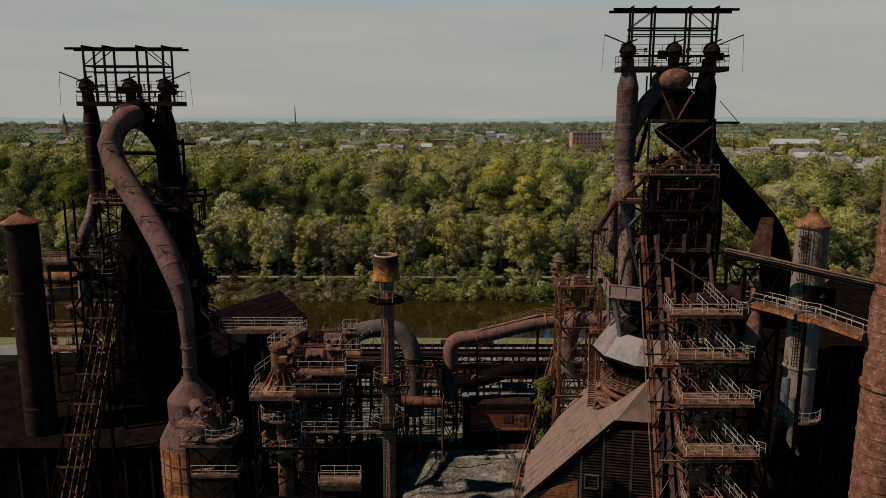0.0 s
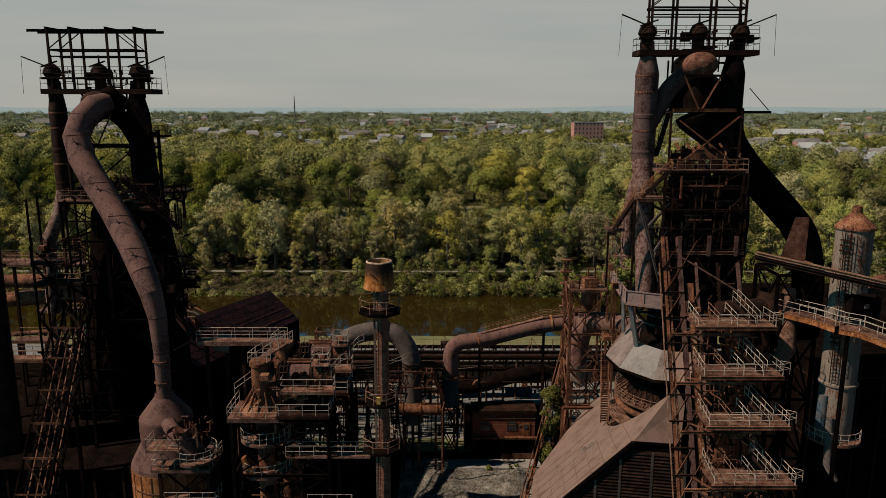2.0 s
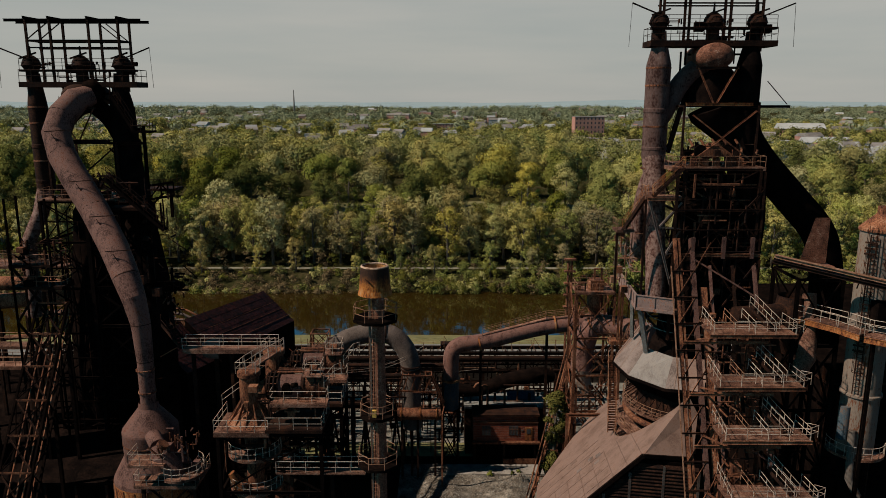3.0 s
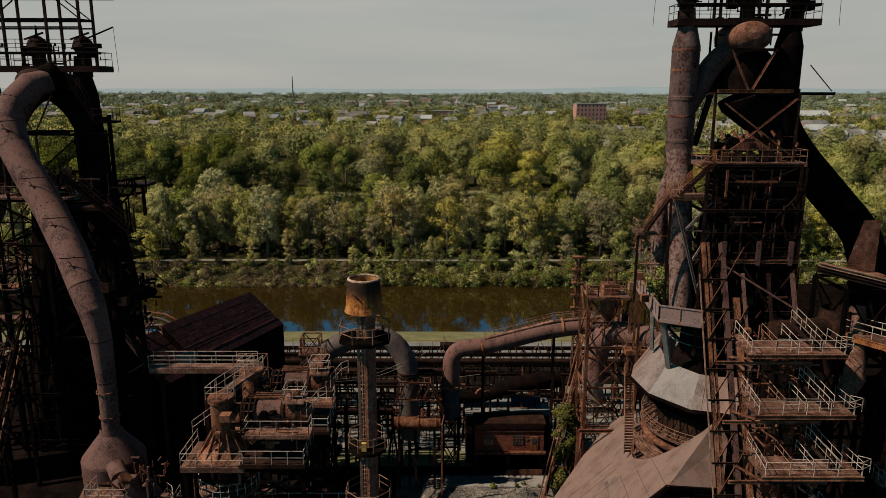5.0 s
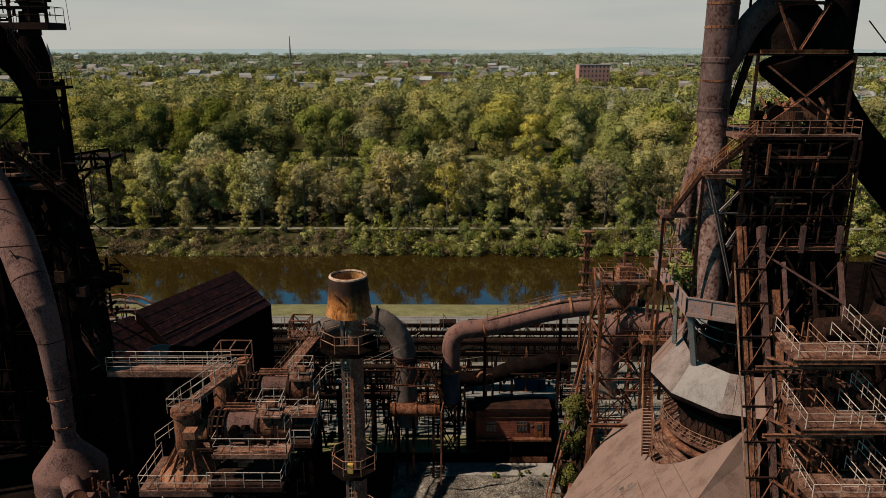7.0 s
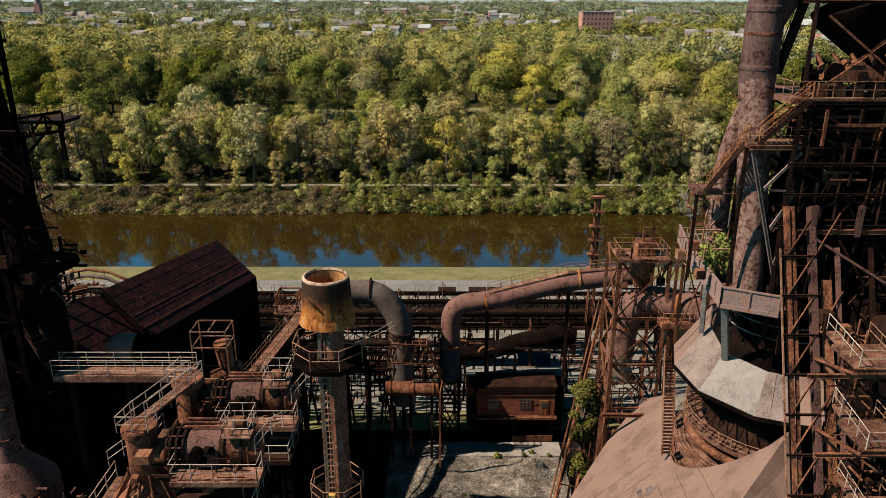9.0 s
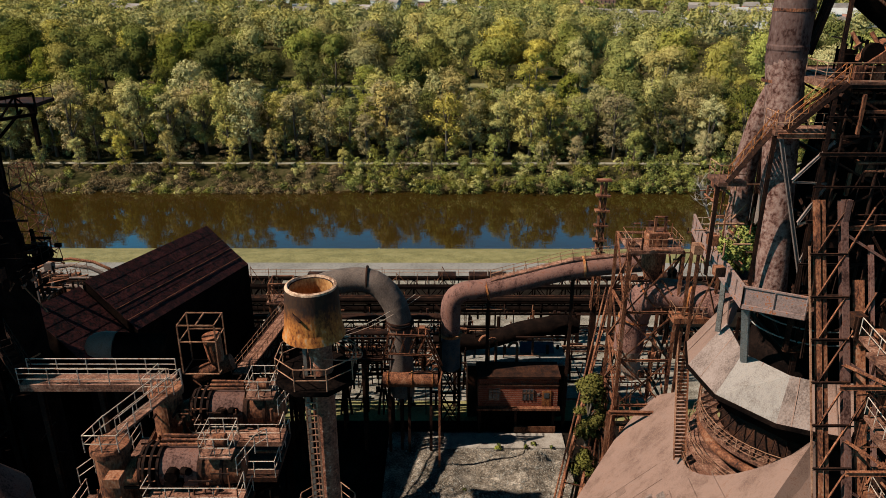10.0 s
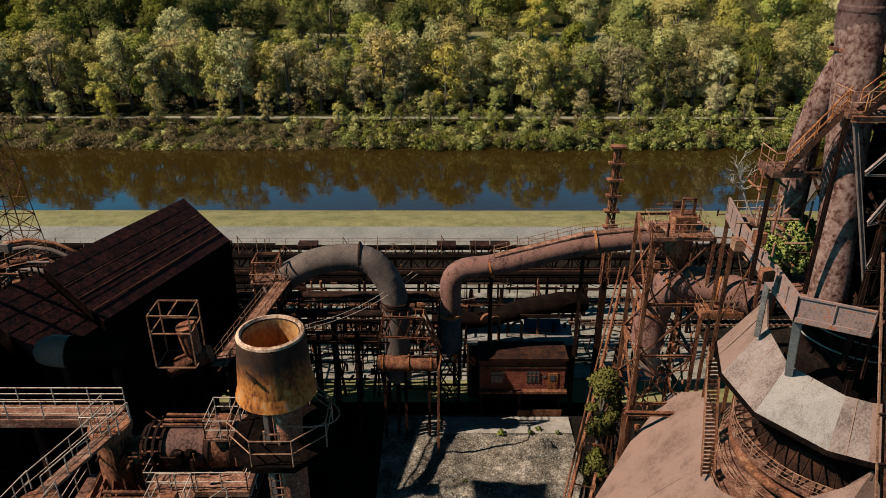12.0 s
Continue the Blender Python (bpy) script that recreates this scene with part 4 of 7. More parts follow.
part("side_downpipe", g, DARK, fl, "sloping side downpipe coloured black for shade")
round_deck(fl, -31.4, 89.4, 1.4, 2.7, 39.6, DARK, STEEL, -150, 120, 14)
tangle(fl, (-33.8, -28.8, 87.2, 91.6, 36.4, 41.4), 60, (DARK, STEEL), 44, "riser_work", (.1, .26), 2.6)
platform(fl, -40, -32, 97.5, 100.5, 49.4, "SE", STEEL, STEEL, .3, 1.2)
truss(fl, (-41, 97.4, 47.2), (-32, 97.4, 48.6), 1.6, 6, .26, DARK)
for x, y, z0, z1 in ((-38.4, 98.2, 10, 49.2), (-32.6, 91.6, 44, 57), (-32.4, 97.6, 46, 49.3), (-39.8, 100.2, 10, 49.2)):
    beam(fl, (x, y, z0), (x, y, z1), .3, .3, DARK, "I", "column")
beam(fl, (-38.4, 98.2, 44), (-33.5, 98.2, 48.8), .2, .2, DARK, "L", "brace")
beam(fl, (-32.6, 91.6, 56.6), (-36.5, 91.6, 56.6), .3, .4, DARK, "I", "girder")
beam(fl, (-32.6, 91.6, 50.6), (-36.5, 91.6, 54.6), .16, .16, DARK, "L", "brace")
platform(fl, -31.4, -29.4, 85.4, 87, 56.7, "SE", DARK, STEEL, .2, .9)
stairs(fl, (-31.2, 86, 56.7), (-33.2, 86, 60.2), .8, DARK, STEEL)
for k in range(14):
    z = random.uniform(24, 46)
    x = random.uniform(-33, -27)
    beam(fl, (x, 85.2, z), (x + random.uniform(-2, 2), 85.2, z + random.uniform(-2, 2)), .1, .1, random.choice((STEEL, STEEL, RUST)), "L", "loose_member")
platform(fl, -33.6, -30.2, 83.6, 85.4, 49.2, "SE", STEEL, STEEL, .3, 1.2)

# assumed building, not seen: added so its shadow darkens the yard
lc = thing("cast_house", (-47, 95, 0), "black block added to shade the yard below the left-hand furnace", "cast house")
part("wall", Geo().box(-62, -33.4, 79, 112, 0, 22), DARK, lc)
part("roof", Geo().slab([(-62.6, 78.4, 22.0), (-32.8, 78.4, 22.0), (-32.8, 95, 26.0), (-62.6, 95, 26.0)], .3).slab([(-62.6, 95, 26.0), (-32.8, 95, 26.0), (-32.8, 112.6, 22.0), (-62.6, 112.6, 22.0)], .3), DARK, lc)
for k in range(10):
    beam(lc, (-62 + k * 3.1, 78.85, 0), (-62 + k * 3.1, 78.85, 22), .25, .25, STEEL, "I", "wall_rib")

# ---- dust catcher ----
dc = thing("dust_catcher", (-27.7, 75.6, 0), "large rusted dust catcher vessel below the downcomer", "dust catcher")
g = Geo().lathe(-27.7, 75.6, [(.85, 32.0), (.95, 31.5), (2.5, 29.5), (2.55, 29.3), (2.5, 26.9), (3.55, 24.9), (3.6, 24.6)], 32)
part("vessel", g, PIPE, dc)
g = Geo().lathe(-27.7, 75.6, [(3.6, 24.6), (3.6, 19.5), (3.66, 19.4), (3.66, 19.2), (3.6, 19.1), (3.6, 12), (1.2, 6.5), (1.0, 5.5)], 32)
part("lower_vessel", g, ORANGE, dc, "orange-rusted lower vessel")
for r, z in ((2.53, 28.2), (3.62, 22.8), (3.62, 21.1), (3.62, 17.2), (.78, 33.0), (.8, 35.2)):
    part("seam_hoop", Geo().lathe(-27.7, 75.6, [(r - .02, z + .07), (r + .04, z + .06), (r + .04, z - .06), (r - .02, z - .07)], 32), RUST, dc)
for k in range(10):
    a = radians(190 + 18 * k)
    beam(dc, (-27.7 + 3.61 * math.cos(a), 75.6 + 3.61 * math.sin(a), 12.4), (-27.7 + 3.61 * math.cos(a), 75.6 + 3.61 * math.sin(a), 24.5), .09, .05, RUST, "box", "lap_seam")
for k in range(8):
    a = radians(22.5 + 45 * k)
    beam(dc, (-27.7 + 3.7 * math.cos(a), 75.6 + 3.7 * math.sin(a), 0), (-27.7 + 3.7 * math.cos(a), 75.6 + 3.7 * math.sin(a), 12.5), .4, .4, STEEL, "I", "leg")
# relief valve group in front of the dust catcher
vg = thing("relief_valve", (-24.6, 73.0, 0), "rusted relief valve on a railed platform", "valve")
tower(vg, -27.0, -22.4, 71.4, 74.6, 0, 26.0, 6, .3, STEEL, "X")
platform(vg, -27.6, -22.0, 70.8, 75, 26.0, "SEW", DECK, RAIL, .3, 1.1)
platform(vg, -27.8, -24.6, 70.4, 72.6, 28.2, "SWE", DECK, RAIL, .25, .9)
platform(vg, -26.6, -21.6, 70.8, 72.8, 22.6, "SE", DECK, RAIL, .3, 1.1)
g = Geo().tube([(-25.7, 72.2, 29.2), (-25.2, 71.8, 28.4), (-24.2, 71.6, 27.2), (-23.9, 71.6, 25.6)], [.75, .9, .85, .7], 18, split=True)
g.tube([(-25.7, 72.2, 29.2), (-26.6, 73.4, 29.6)], .7, 16)
part("valve_body", g, PIPE, vg)
for k in range(4):
    a, b = random.uniform(-26.8, -23), random.uniform(71, 73.6)
    beam(vg, (a, b, 28.2 + random.random()), (a + random.uniform(-1, 1), b + random.uniform(-.6, .6), 29.4 + random.random() * .6), .12, None, RUST, "box", "lever")
tangle(vg, (-27.4, -22.2, 71, 74.6, 26.2, 29.8), 70, (RUST, PIPE), 51, "valve_gear", (.05, .16), 1.6)
part("hand_wheel", Geo().tube([(-25, 71.3, 29.6), (-24.8, 71.3, 29.9)], .5, 14), RUST, vg)
round_deck(vg, -23.6, 72.0, .8, 2.0, 26.9, a0=-120, a1=60, n=8)

# ---- cast house below the right-hand furnace ----
ch = thing("cast_house", (18, 84, 0), "steep pinkish-rusted sheet roof of a cast house with louvred wall", "cast house")


def on_roof(x, y, lift=0.0):
    return Vector((x, y, 26.8 + (x - 19.1) - .3 * (y - 75.2) + lift))


FC = (26.4, 86.0)
arc = [(FC[0] + 7.3 * math.cos(radians(a)), FC[1] + 7.3 * math.sin(radians(a))) for a in range(140, 253, 8)]
g = Geo().slab([on_roof(*p) for p in [(19.1, 75.2), (9.0, 77.0), (11.4, 91.6), (16.6, 97.5), (20.4, 100.5), (22.2, 97.0)] + arc + [(24.5, 79.4)]], .18)
part("roof_slope", g, ROOF, ch)
g = Geo()
for k in range(1, 9):
    x0 = 9.0 + k * 1.25
    y0 = 77.0 - (x0 - 9) * .178
    a, b = on_roof(x0, y0, .02), on_roof(x0 + 1.0, y0 + 9.0, .02)
    g.bar(a, b, .05, .05)
for k in range(6):
    y0 = 78.0 + k * 2.3
    g.bar(on_roof(9.6 + k * .38, y0 + .4, .02), on_roof(16.6 + k * .25, y0 - .6, .02), .035, .035)
part("roof_seams", g, ROOF, ch)
for k in range(9):
    u, w = random.uniform(10.5, 17.6), random.uniform(77.2, 90)
    if (u - 26.4) ** 2 + (w - 86) ** 2 < 85 or u < 10 + (w - 77) * .2:
        continue
    a, b = random.uniform(.25, .7), random.uniform(.5, 1.4)
    part("patch_sheet", Geo().slab([on_roof(u, w, .03), on_roof(u + a, w - .1, .03), on_roof(u + a + .12, w + b, .03), on_roof(u + .12, w + b + .1, .03)], .02), random.choice((ROOF, HOODGREY, DECK)), ch)
top = Vector((24.5, 79.4, on_roof(24.5, 79.4).z))
g = Geo().slab([(19.1, 75.2, 26.8), (23.9, 75.5, 26.3), (25.2, 78.6, 29.4), top], .18)
part("roof_hip", g, ROOF, ch)
g = Geo()
g.bar((19.1, 75.2, 26.75), on_roof(9.0, 77.0, -.05), .3, .35)
g.bar((19.1, 75.2, 26.7), (24.0, 75.55, 26.2), .3, .35)
part("fascia", g, DARK, ch)
# louvred wall under the rake
WX, WY = Vector((-.984, .177, 0)), Vector((19.1, 75.5, 0))


def wall_pt(s, z, out=0.0):
    return WY + WX * s + Vector((-.177, -.984, 0)) * out + Vector((0, 0, z))


def rake_z(s):
    return 25.9 - 1.03 * s if s > 0 else 25.9 + .1 * s


for z in np.arange(10.0, 25.8, .36):
    lo, hi = -5.2, min(9.6, (25.9 - z) / 1.03)
    for a, b in ((lo, -2.1), (-1.9, 1.0), (1.2, 3.4), (3.6, 9.6)):
        b = min(b, hi)
        if b - a > .3:
            g = Geo()
            p, q = wall_pt(a, z), wall_pt(b, z)
            d = Vector((-.177, -.984, 0)) * .2
            u = Vector((0, 0, .3))
            g.add([p + u, q + u, q + d, p + d, p + u - Vector((0, 0, .04)), q + u - Vector((0, 0, .04)), q + d - Vector((0, 0, .04)), p + d - Vector((0, 0, .04))], [(0, 1, 2, 3), (7, 6, 5, 4), (3, 2, 6, 7), (0, 3, 7, 4), (1, 5, 6, 2)])
            part("louvre_slat", g, STEEL, ch)
for s in (-5.2, -2.0, 1.1, 3.5):
    beam(ch, wall_pt(s, 0, .1), wall_pt(s, rake_z(s), .1), .24, .24, GREYPIPE, "I", "mullion")
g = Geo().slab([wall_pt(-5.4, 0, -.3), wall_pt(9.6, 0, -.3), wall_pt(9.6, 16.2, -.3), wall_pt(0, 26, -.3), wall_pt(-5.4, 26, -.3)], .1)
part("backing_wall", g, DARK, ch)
g = Geo()
g.add([wall_pt(s, z, o) for s, z in ((3.8, 15.5), (9.2, 15.5), (9.2, 17.0), (3.8, 19.4)) for o in (.05, .2)], [(0, 2, 4, 6), (7, 5, 3, 1), (0, 1, 3, 2), (2, 3, 5, 4), (4, 5, 7, 6), (6, 7, 1, 0)])
part("wall_sheet", g, ORANGE, ch)
g = Geo()
for a, b, z0, z1 in ((1.5, 3.1, 20.0, 20.15), (1.5, 3.1, 18.4, 18.55), (1.5, 1.62, 18.4, 20.1), (2.98, 3.1, 18.4, 20.1)):
    g.add([wall_pt(s, z, o) for s, z in ((a, z0), (b, z0), (b, z1), (a, z1)) for o in (.15, .3)], [(0, 2, 4, 6), (7, 5, 3, 1), (0, 1, 3, 2), (2, 3, 5, 4), (4, 5, 7, 6), (6, 7, 1, 0)])
part("hatch_frame", g, GREYPIPE, ch)

# hood over the tapping floor
hd = thing("furnace_hood", (24, 84, 28), "pale dusty faceted plate hood round the furnace hearth", "hood")
LOW = [(20.6, 93.6, 30.2), (18.9, 88.2, 31.2), (19.5, 84.0, 31.2), (22.4, 80.6, 31.1), (24.0, 79.2, 31.5), (27.4, 77.9, 31.6)]
TOP = [(23.2, 92.6, 34.6), (21.8, 89.1, 34.4), (21.7, 85.4, 33.9), (23.5, 82.0, 34.1), (24.6, 81.2, 34.2), (27.6, 80.6, 34.3)]
for i in range(5):
    g = Geo().slab([LOW[i], LOW[i + 1], TOP[i + 1], TOP[i]], .12)
    part("hood_plate", g, (ROOF, HOODGREY, HOOD, HOODGREY, ROOF)[i], hd)
    a, b = Vector(LOW[i]).lerp(Vector(LOW[i + 1]), .45), Vector(TOP[i]).lerp(Vector(TOP[i + 1]), .45)
    part("lap_seam", Geo().bar(a + Vector((0, 0, .02)), b + Vector((0, 0, .02)), .06, .04), ROOF, hd)
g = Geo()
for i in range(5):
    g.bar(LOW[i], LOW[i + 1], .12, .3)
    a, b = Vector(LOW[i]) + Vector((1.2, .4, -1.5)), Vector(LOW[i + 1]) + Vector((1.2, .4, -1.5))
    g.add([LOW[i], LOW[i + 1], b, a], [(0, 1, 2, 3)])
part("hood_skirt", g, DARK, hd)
g = Geo().lathe(26.4, 86.2, [(2.6, 40), (2.6, 36.5), (3.9, 34.2), (4.6, 29)], 24)
part("hearth_shell", g, DARK, hd)

# round galleries inside the roof opening
rg = thing("ring_gallery", (26.4, 86, 20), "rusty round gallery with bent railings round the hearth", "gallery")
for z, r0, r1 in ((27.6, 5.2, 6.6), (25.2, 5.2, 7.2), (22.9, 5.0, 7.4)):
    g = Geo().lathe(26.4, 86, [(r0, z), (r1, z), (r1, z - .2), (r0, z - .2)], 20, (radians(130), radians(262)))
    part("deck", g, DECK, rg)
    railing(rg, [(26.4 + (r1 - .05) * math.cos(radians(a)), 86 + (r1 - .05) * math.sin(radians(a)), z) for a in range(132, 262, 9)], RUSTRAIL, gap=.9, mids=2)
g = Geo().lathe(26.4, 86, [(4.7, 29.5), (4.9, 28), (4.9, 20)], 24)
part("inner_wall", g, STEEL, rg)
g = Geo()
ringp = [(26.4 + 6.2 * math.cos(radians(a)), 86 + 6.2 * math.sin(radians(a)), 26.5) for a in range(130, 262, 8)]
g.tube(ringp, .35, 12)
part("bustle_pipe", g, RUST, rg)
for a in range(134, 262, 9):
    ca, sa = math.cos(radians(a)), math.sin(radians(a))
    beam(rg, (26.4 + 4.9 * ca, 86 + 4.9 * sa, 22.8), (26.4 + 7.2 * ca, 86 + 7.2 * sa, 25.1), .14, .14, RUST, "L", "bracket")
    beam(rg, (26.4 + 4.9 * ca, 86 + 4.9 * sa, 29), (26.4 + 6.5 * ca, 86 + 6.5 * sa, 27.7), .12, .12, STEEL, "L", "bracket")
cl = thing("caged_ladder", (19.3, 88.0, 23), "rusty zigzag service stair up to the hood", "ladder")
stair_a, stair_b = Vector((18.9, 87.0, 23.4)), Vector((19.6, 91.2, 30.6))
for s in (-.45, .45):
    beam(cl, stair_a + Vector((s, 0, 0)), stair_b + Vector((s, 0, 0)), .12, .2, RUST, "box", "stringer")
for i in range(1, 30):
    p = stair_a.lerp(stair_b, i / 30)
    beam(cl, p - Vector((.45, 0, 0)), p + Vector((.45, 0, 0)), .06, .2, RUST, "box", "tread")
railing(cl, (stair_a + Vector((-.5, 0, 0)), stair_b + Vector((-.5, 0, 0))), RUSTRAIL, gap=.8)

# ---- stair and platform tower before the right-hand furnace ----
st = thing("platform_tower", (25.5, 72.5, 0), "raking rusted steel tower of railed platforms with pale handrails", "tower")


def rake(x, z, out=0.0):
    return Vector((x, 78.3 + .42 * (z - 38.4) - out, z))


for x, w, mat, nm in ((22.75, .3, RUST, "column"), (23.15, .2, RUST, "column"), (24.35, .42, PIPE, "column"), (26.0, .24, PIPE, "column"), (28.2, .24, STEEL, "column"), (30.3, .3, PIPE, "column")):
    beam(st, rake(x, 0), rake(x, 46.5 if x < 25 else 44), w, w, mat, "I", nm)
beam(st, rake(25.3, 10, -.15), rake(25.3, 42, -.15), .7, .06, RUST, "box", "web_plate", "rusty brown web plate")
beam(st, rake(22.2, 8, .2), rake(22.2, 44, .2), .1, .1, RUSTRAIL, "box", "drain_pipe")
for k in range(14):
    z = 13 + k * 2.35
    beam(st, rake(22.2, z, .25), rake(24.5, z, .25), .14, .14, STEEL, "I", "tie")
    beam(st, rake(22.6, z, .2), rake(24.3, z + 2.3, .2), .14, .14, RUST, "L", "brace")
    if k % 2:
        beam(st, rake(24.4, z, .2), rake(26.2, z + 2.6, .2), .15, .15, RUST, "L", "brace")
    if k % 3 == 0:
        beam(st, rake(30.2, z, .2), rake(24.5, z + 3.4, .2), .14, .14, PIPE, "L", "brace")
for z, x0, y0 in ((39.8, 23.6, 72.1), (35.65, 23.8, 70.3), (31.6, 23.9, 68.5), (26.9, 24.0, 66.6), (21.6, 24.0, 64.6)):
    x1, y1 = x0 + 7.3, y0 + 3.0
    platform(st, x0, x1, y0, y1, z, "SE", DECK, RAIL, .24, 1.7, 1.1)
    beam(st, (x0 - .3, y0 - .06, z - .16), (x1 + .05, y0 - .06, z - .16), .1, .34, RUST, "I", "edge_girder")
    beam(st, (x0 - 2.2, y0 + 1.1, z - 1.1), (x1 - 2.0, y0 + 1.1, z - 1.1), .2, .26, RUST, "I", "girder")
    part("catwalk_deck", Geo().slab([(x0 + .06, y0 + .4, z), (x0 + .9, y0 + .4, z), (x0 + 1.5, y0 + 5.0, z - .1), (x0 + .7, y0 + 5.0, z - .1)], .2), DECK, st)
    railing(st, [(x0 + .06, y0 + .1, z), (x0 + .7, y0 + 5.0, z)], RAIL, gap=1.2, h=1.1)
    for k, xx in enumerate((x0 + 2.3, x0 + 3.9)):
        railing(st, [(xx, y0 + .8, z), (xx - .5, y0 + 2.6, z + .7)], RAIL if k else RUSTRAIL, gap=1.1, h=.95)
        railing(st, [(xx, y0 + .8, z), (xx + 1.1, y0 + .8, z)], RAIL, gap=1.2, h=.95)
    stairs(st, (x1 - 1.4, y0 + .9, z), (x1 - 2.9, y0 + 2.9, z + 1.7), .8, STEEL, RAIL)
    railing(st, [(x1 - .1, y0 + .1, z), (x1 + .8, y0 + .6, z), (x1 + .1, y0 + 1.1, z)], RAIL, gap=.8, h=1.1)
    for k in range(5):
        xx = x0 + .8 + k * 1.5
        beam(st, (xx, y0, z - .3), (xx, y1, z - .3), .1, .16, RUST, "I", "joist")
    beam(st, (x0 - .2, y0 + .2, z - .4), rake(24.2, z - 2.4), .14, .14, RUST, "L", "brace")
    c = rake(0, z - 2).y
    tangle(st, (24.6, 30.6, c - 3.2, c + .6, z - 4.0, z + .6), 110, (RUST, STEEL), int(z * 3), "conduit_work", (.05, .13), 3.2)

# ---- stoves, stack and gangways at the right ----
sv = thing("hot_stove", (38.2, 74, 0), "tall pale-painted hot stove with rust streaks and conical cap", "stove")
g = Geo().lathe(38.2, 74, [(.06, 50.9), (.45, 50.8), (.45, 50.2), (1.75, 48.9), (1.75, 48.7), (1.6, 48.7)], 28)
part("conical_cap", g, RUST, sv, "rusty conical cap")
g = Geo().lathe(38.2, 74, [(1.6, 48.7), (1.6, 40.2), (1.66, 40.2), (1.66, 40), (1.6, 40), (1.6, 33.9), (1.75, 33.8), (1.75, 33.6), (1.6, 33.6), (1.6, 28.0)], 28)
part("shell", g, STOVEM, sv)
# shade below the ring deck is put into this near-black colour
part("lower_shell", Geo().lathe(38.2, 74, [(1.6, 28.0), (1.3, 27.4), (1.3, 0)], 24), DARK, sv, "lower shell coloured black for shade")
round_deck(sv, 38.2, 74, 1.6, 2.5, 28.2, rail=RAIL, a0=150, a1=330, n=10)
ladder(sv, (36.9, 72.7), 34, 48.5, (-.7, -.7), STEEL, True)
for z in (46.8, 47.3, 47.8, 38.0, 38.5, 39.0, 39.5):
    part("rung", Geo().bar((36.5, 73.2, z), (37.1, 72.6, z), .14), STEEL, sv)
g = Geo().tube([(36.7, 73.5, 32.6), (36.7, 73.5, 29.4)], .5, 12)
part("blue_duct", g, BLUEPAINT, sv, "faded blue duct piece")
g = Geo().tube([(37.0, 72.6, 30.6), (36.8, 71.9, 26.2), (37.6, 71.6, 24.6)], .35, 10)
part("elbow_pipe", g, PAINT, sv)

sk = thing("hot_stove", (42.7, 66, 0), "massive banded stove shell with flaking orange rust", "stove")
prof = []
for z in np.arange(0, 57, 1.75):
    prof += [(2.2, z), (2.2, z + 1.55), (2.26, z + 1.57), (2.26, z + 1.73)]
g = Geo().lathe(42.7, 66, prof, 32)
part("shell", g, MOTTLED, sk)
for z in (34.6, 45.0):
    g = Geo().lathe(42.7, 66, [(2.2, z + .2), (2.42, z + .2), (2.42, z - .2), (2.2, z - .2)], 32)
    part("hoop", g, RUST, sk)

lp = thing("hot_stove", (-48.3, 82, 0), "slender conical-roofed stove coloured dark for shade, sunlit down one edge", "stove")
g = Geo().lathe(-48.3, 82, [(.08, 49.5), (.35, 49.4), (.35, 49.0), (2.1, 47.95), (2.1, 47.8), (1.75, 47.8)], 24)
part("conical_cap", g, RUST, lp, "rusty conical cap")
g = Geo().lathe(-48.3, 82, [(1.75, 47.8), (1.75, 40), (1.8, 39.9), (1.8, 39.7), (1.75, 39.6), (1.75, 26), (1.82, 25.9), (1.82, 25.6), (1.75, 25.5), (1.75, 0)], 24)
# dark steel colour stands in for shade across most of the shell
part("shell", g, STEEL, lp)

gw = thing("gangway", (35, 71, 36), "railed rusty gangway between stoves and furnace", "gangway")
for a, b in (((32.6, 76.9, 40.4), (35.2, 72.9, 40.4)), ((35.2, 72.9, 40.4), (36.0, 70.6, 40.4)), ((36.0, 70.6, 40.4), (37.2, 69.5, 40.4)), ((37.2, 69.5, 40.4), (40.2, 66.4, 39.6))):
    a, b = Vector(a), Vector(b)
    s = Vector((-(b - a).y, (b - a).x, 0)).normalized() * .75
    g = Geo().slab([a - s, b - s, b + s, a + s], .12)
    part("deck", g, DECK, gw)
    for k in (-1, 1):
        beam(gw, a + s * k - Vector((0, 0, .35)), b + s * k - Vector((0, 0, .35)), .14, .5, ORANGE, "I", "girder")
        railing(gw, (a + s * k, b + s * k), RAIL, gap=1.4)
for x, y in ((34.0, 74.8), (36.4, 70.2)):
    beam(gw, (x, y, 0), (x, y, 40.2), .3, .3, DARK, "I", "column")
cv = thing("pipe_bridge", (36, 70, 45), "sloping pale-topped pipe bridge high between stoves", "pipe bridge")
beam(cv, (30.3, 76.4, 45.9), (42.2, 64.6, 44.4), .55, .26, RUSTRAIL, "I", "girder", "pale sunlit girder")
beam(cv, (30.3, 76.6, 45.4), (42.2, 64.8, 43.9), .8, .3, STEEL, "I", "girder")
for k in range(8):
    p = Vector((30.3, 76.5, 45.7)).lerp(Vector((42.2, 64.7, 44.2)), k / 7)
    beam(cv, p, p + Vector((0, .4, -1.0)), .12, .12, STEEL, "L", "hanger")
beam(cv, (37.4, 70.4, 44.6), (38.6, 75.5, 48.6), .14, .14, STEEL, "L", "brace")
bx = thing("valve_cabin", (38.4, 71.6, 40.7), "dark steel cabin with a small pale notice", "cabin")
g = Geo().box(37.0, 39.6, 71.0, 72.2, 40.7, 42.9)
part("body", g, DARK, bx)
g = Geo().box(38.1, 38.5, 70.94, 71.0, 41.9, 42.3)
part("notice", g, PAINT, bx)
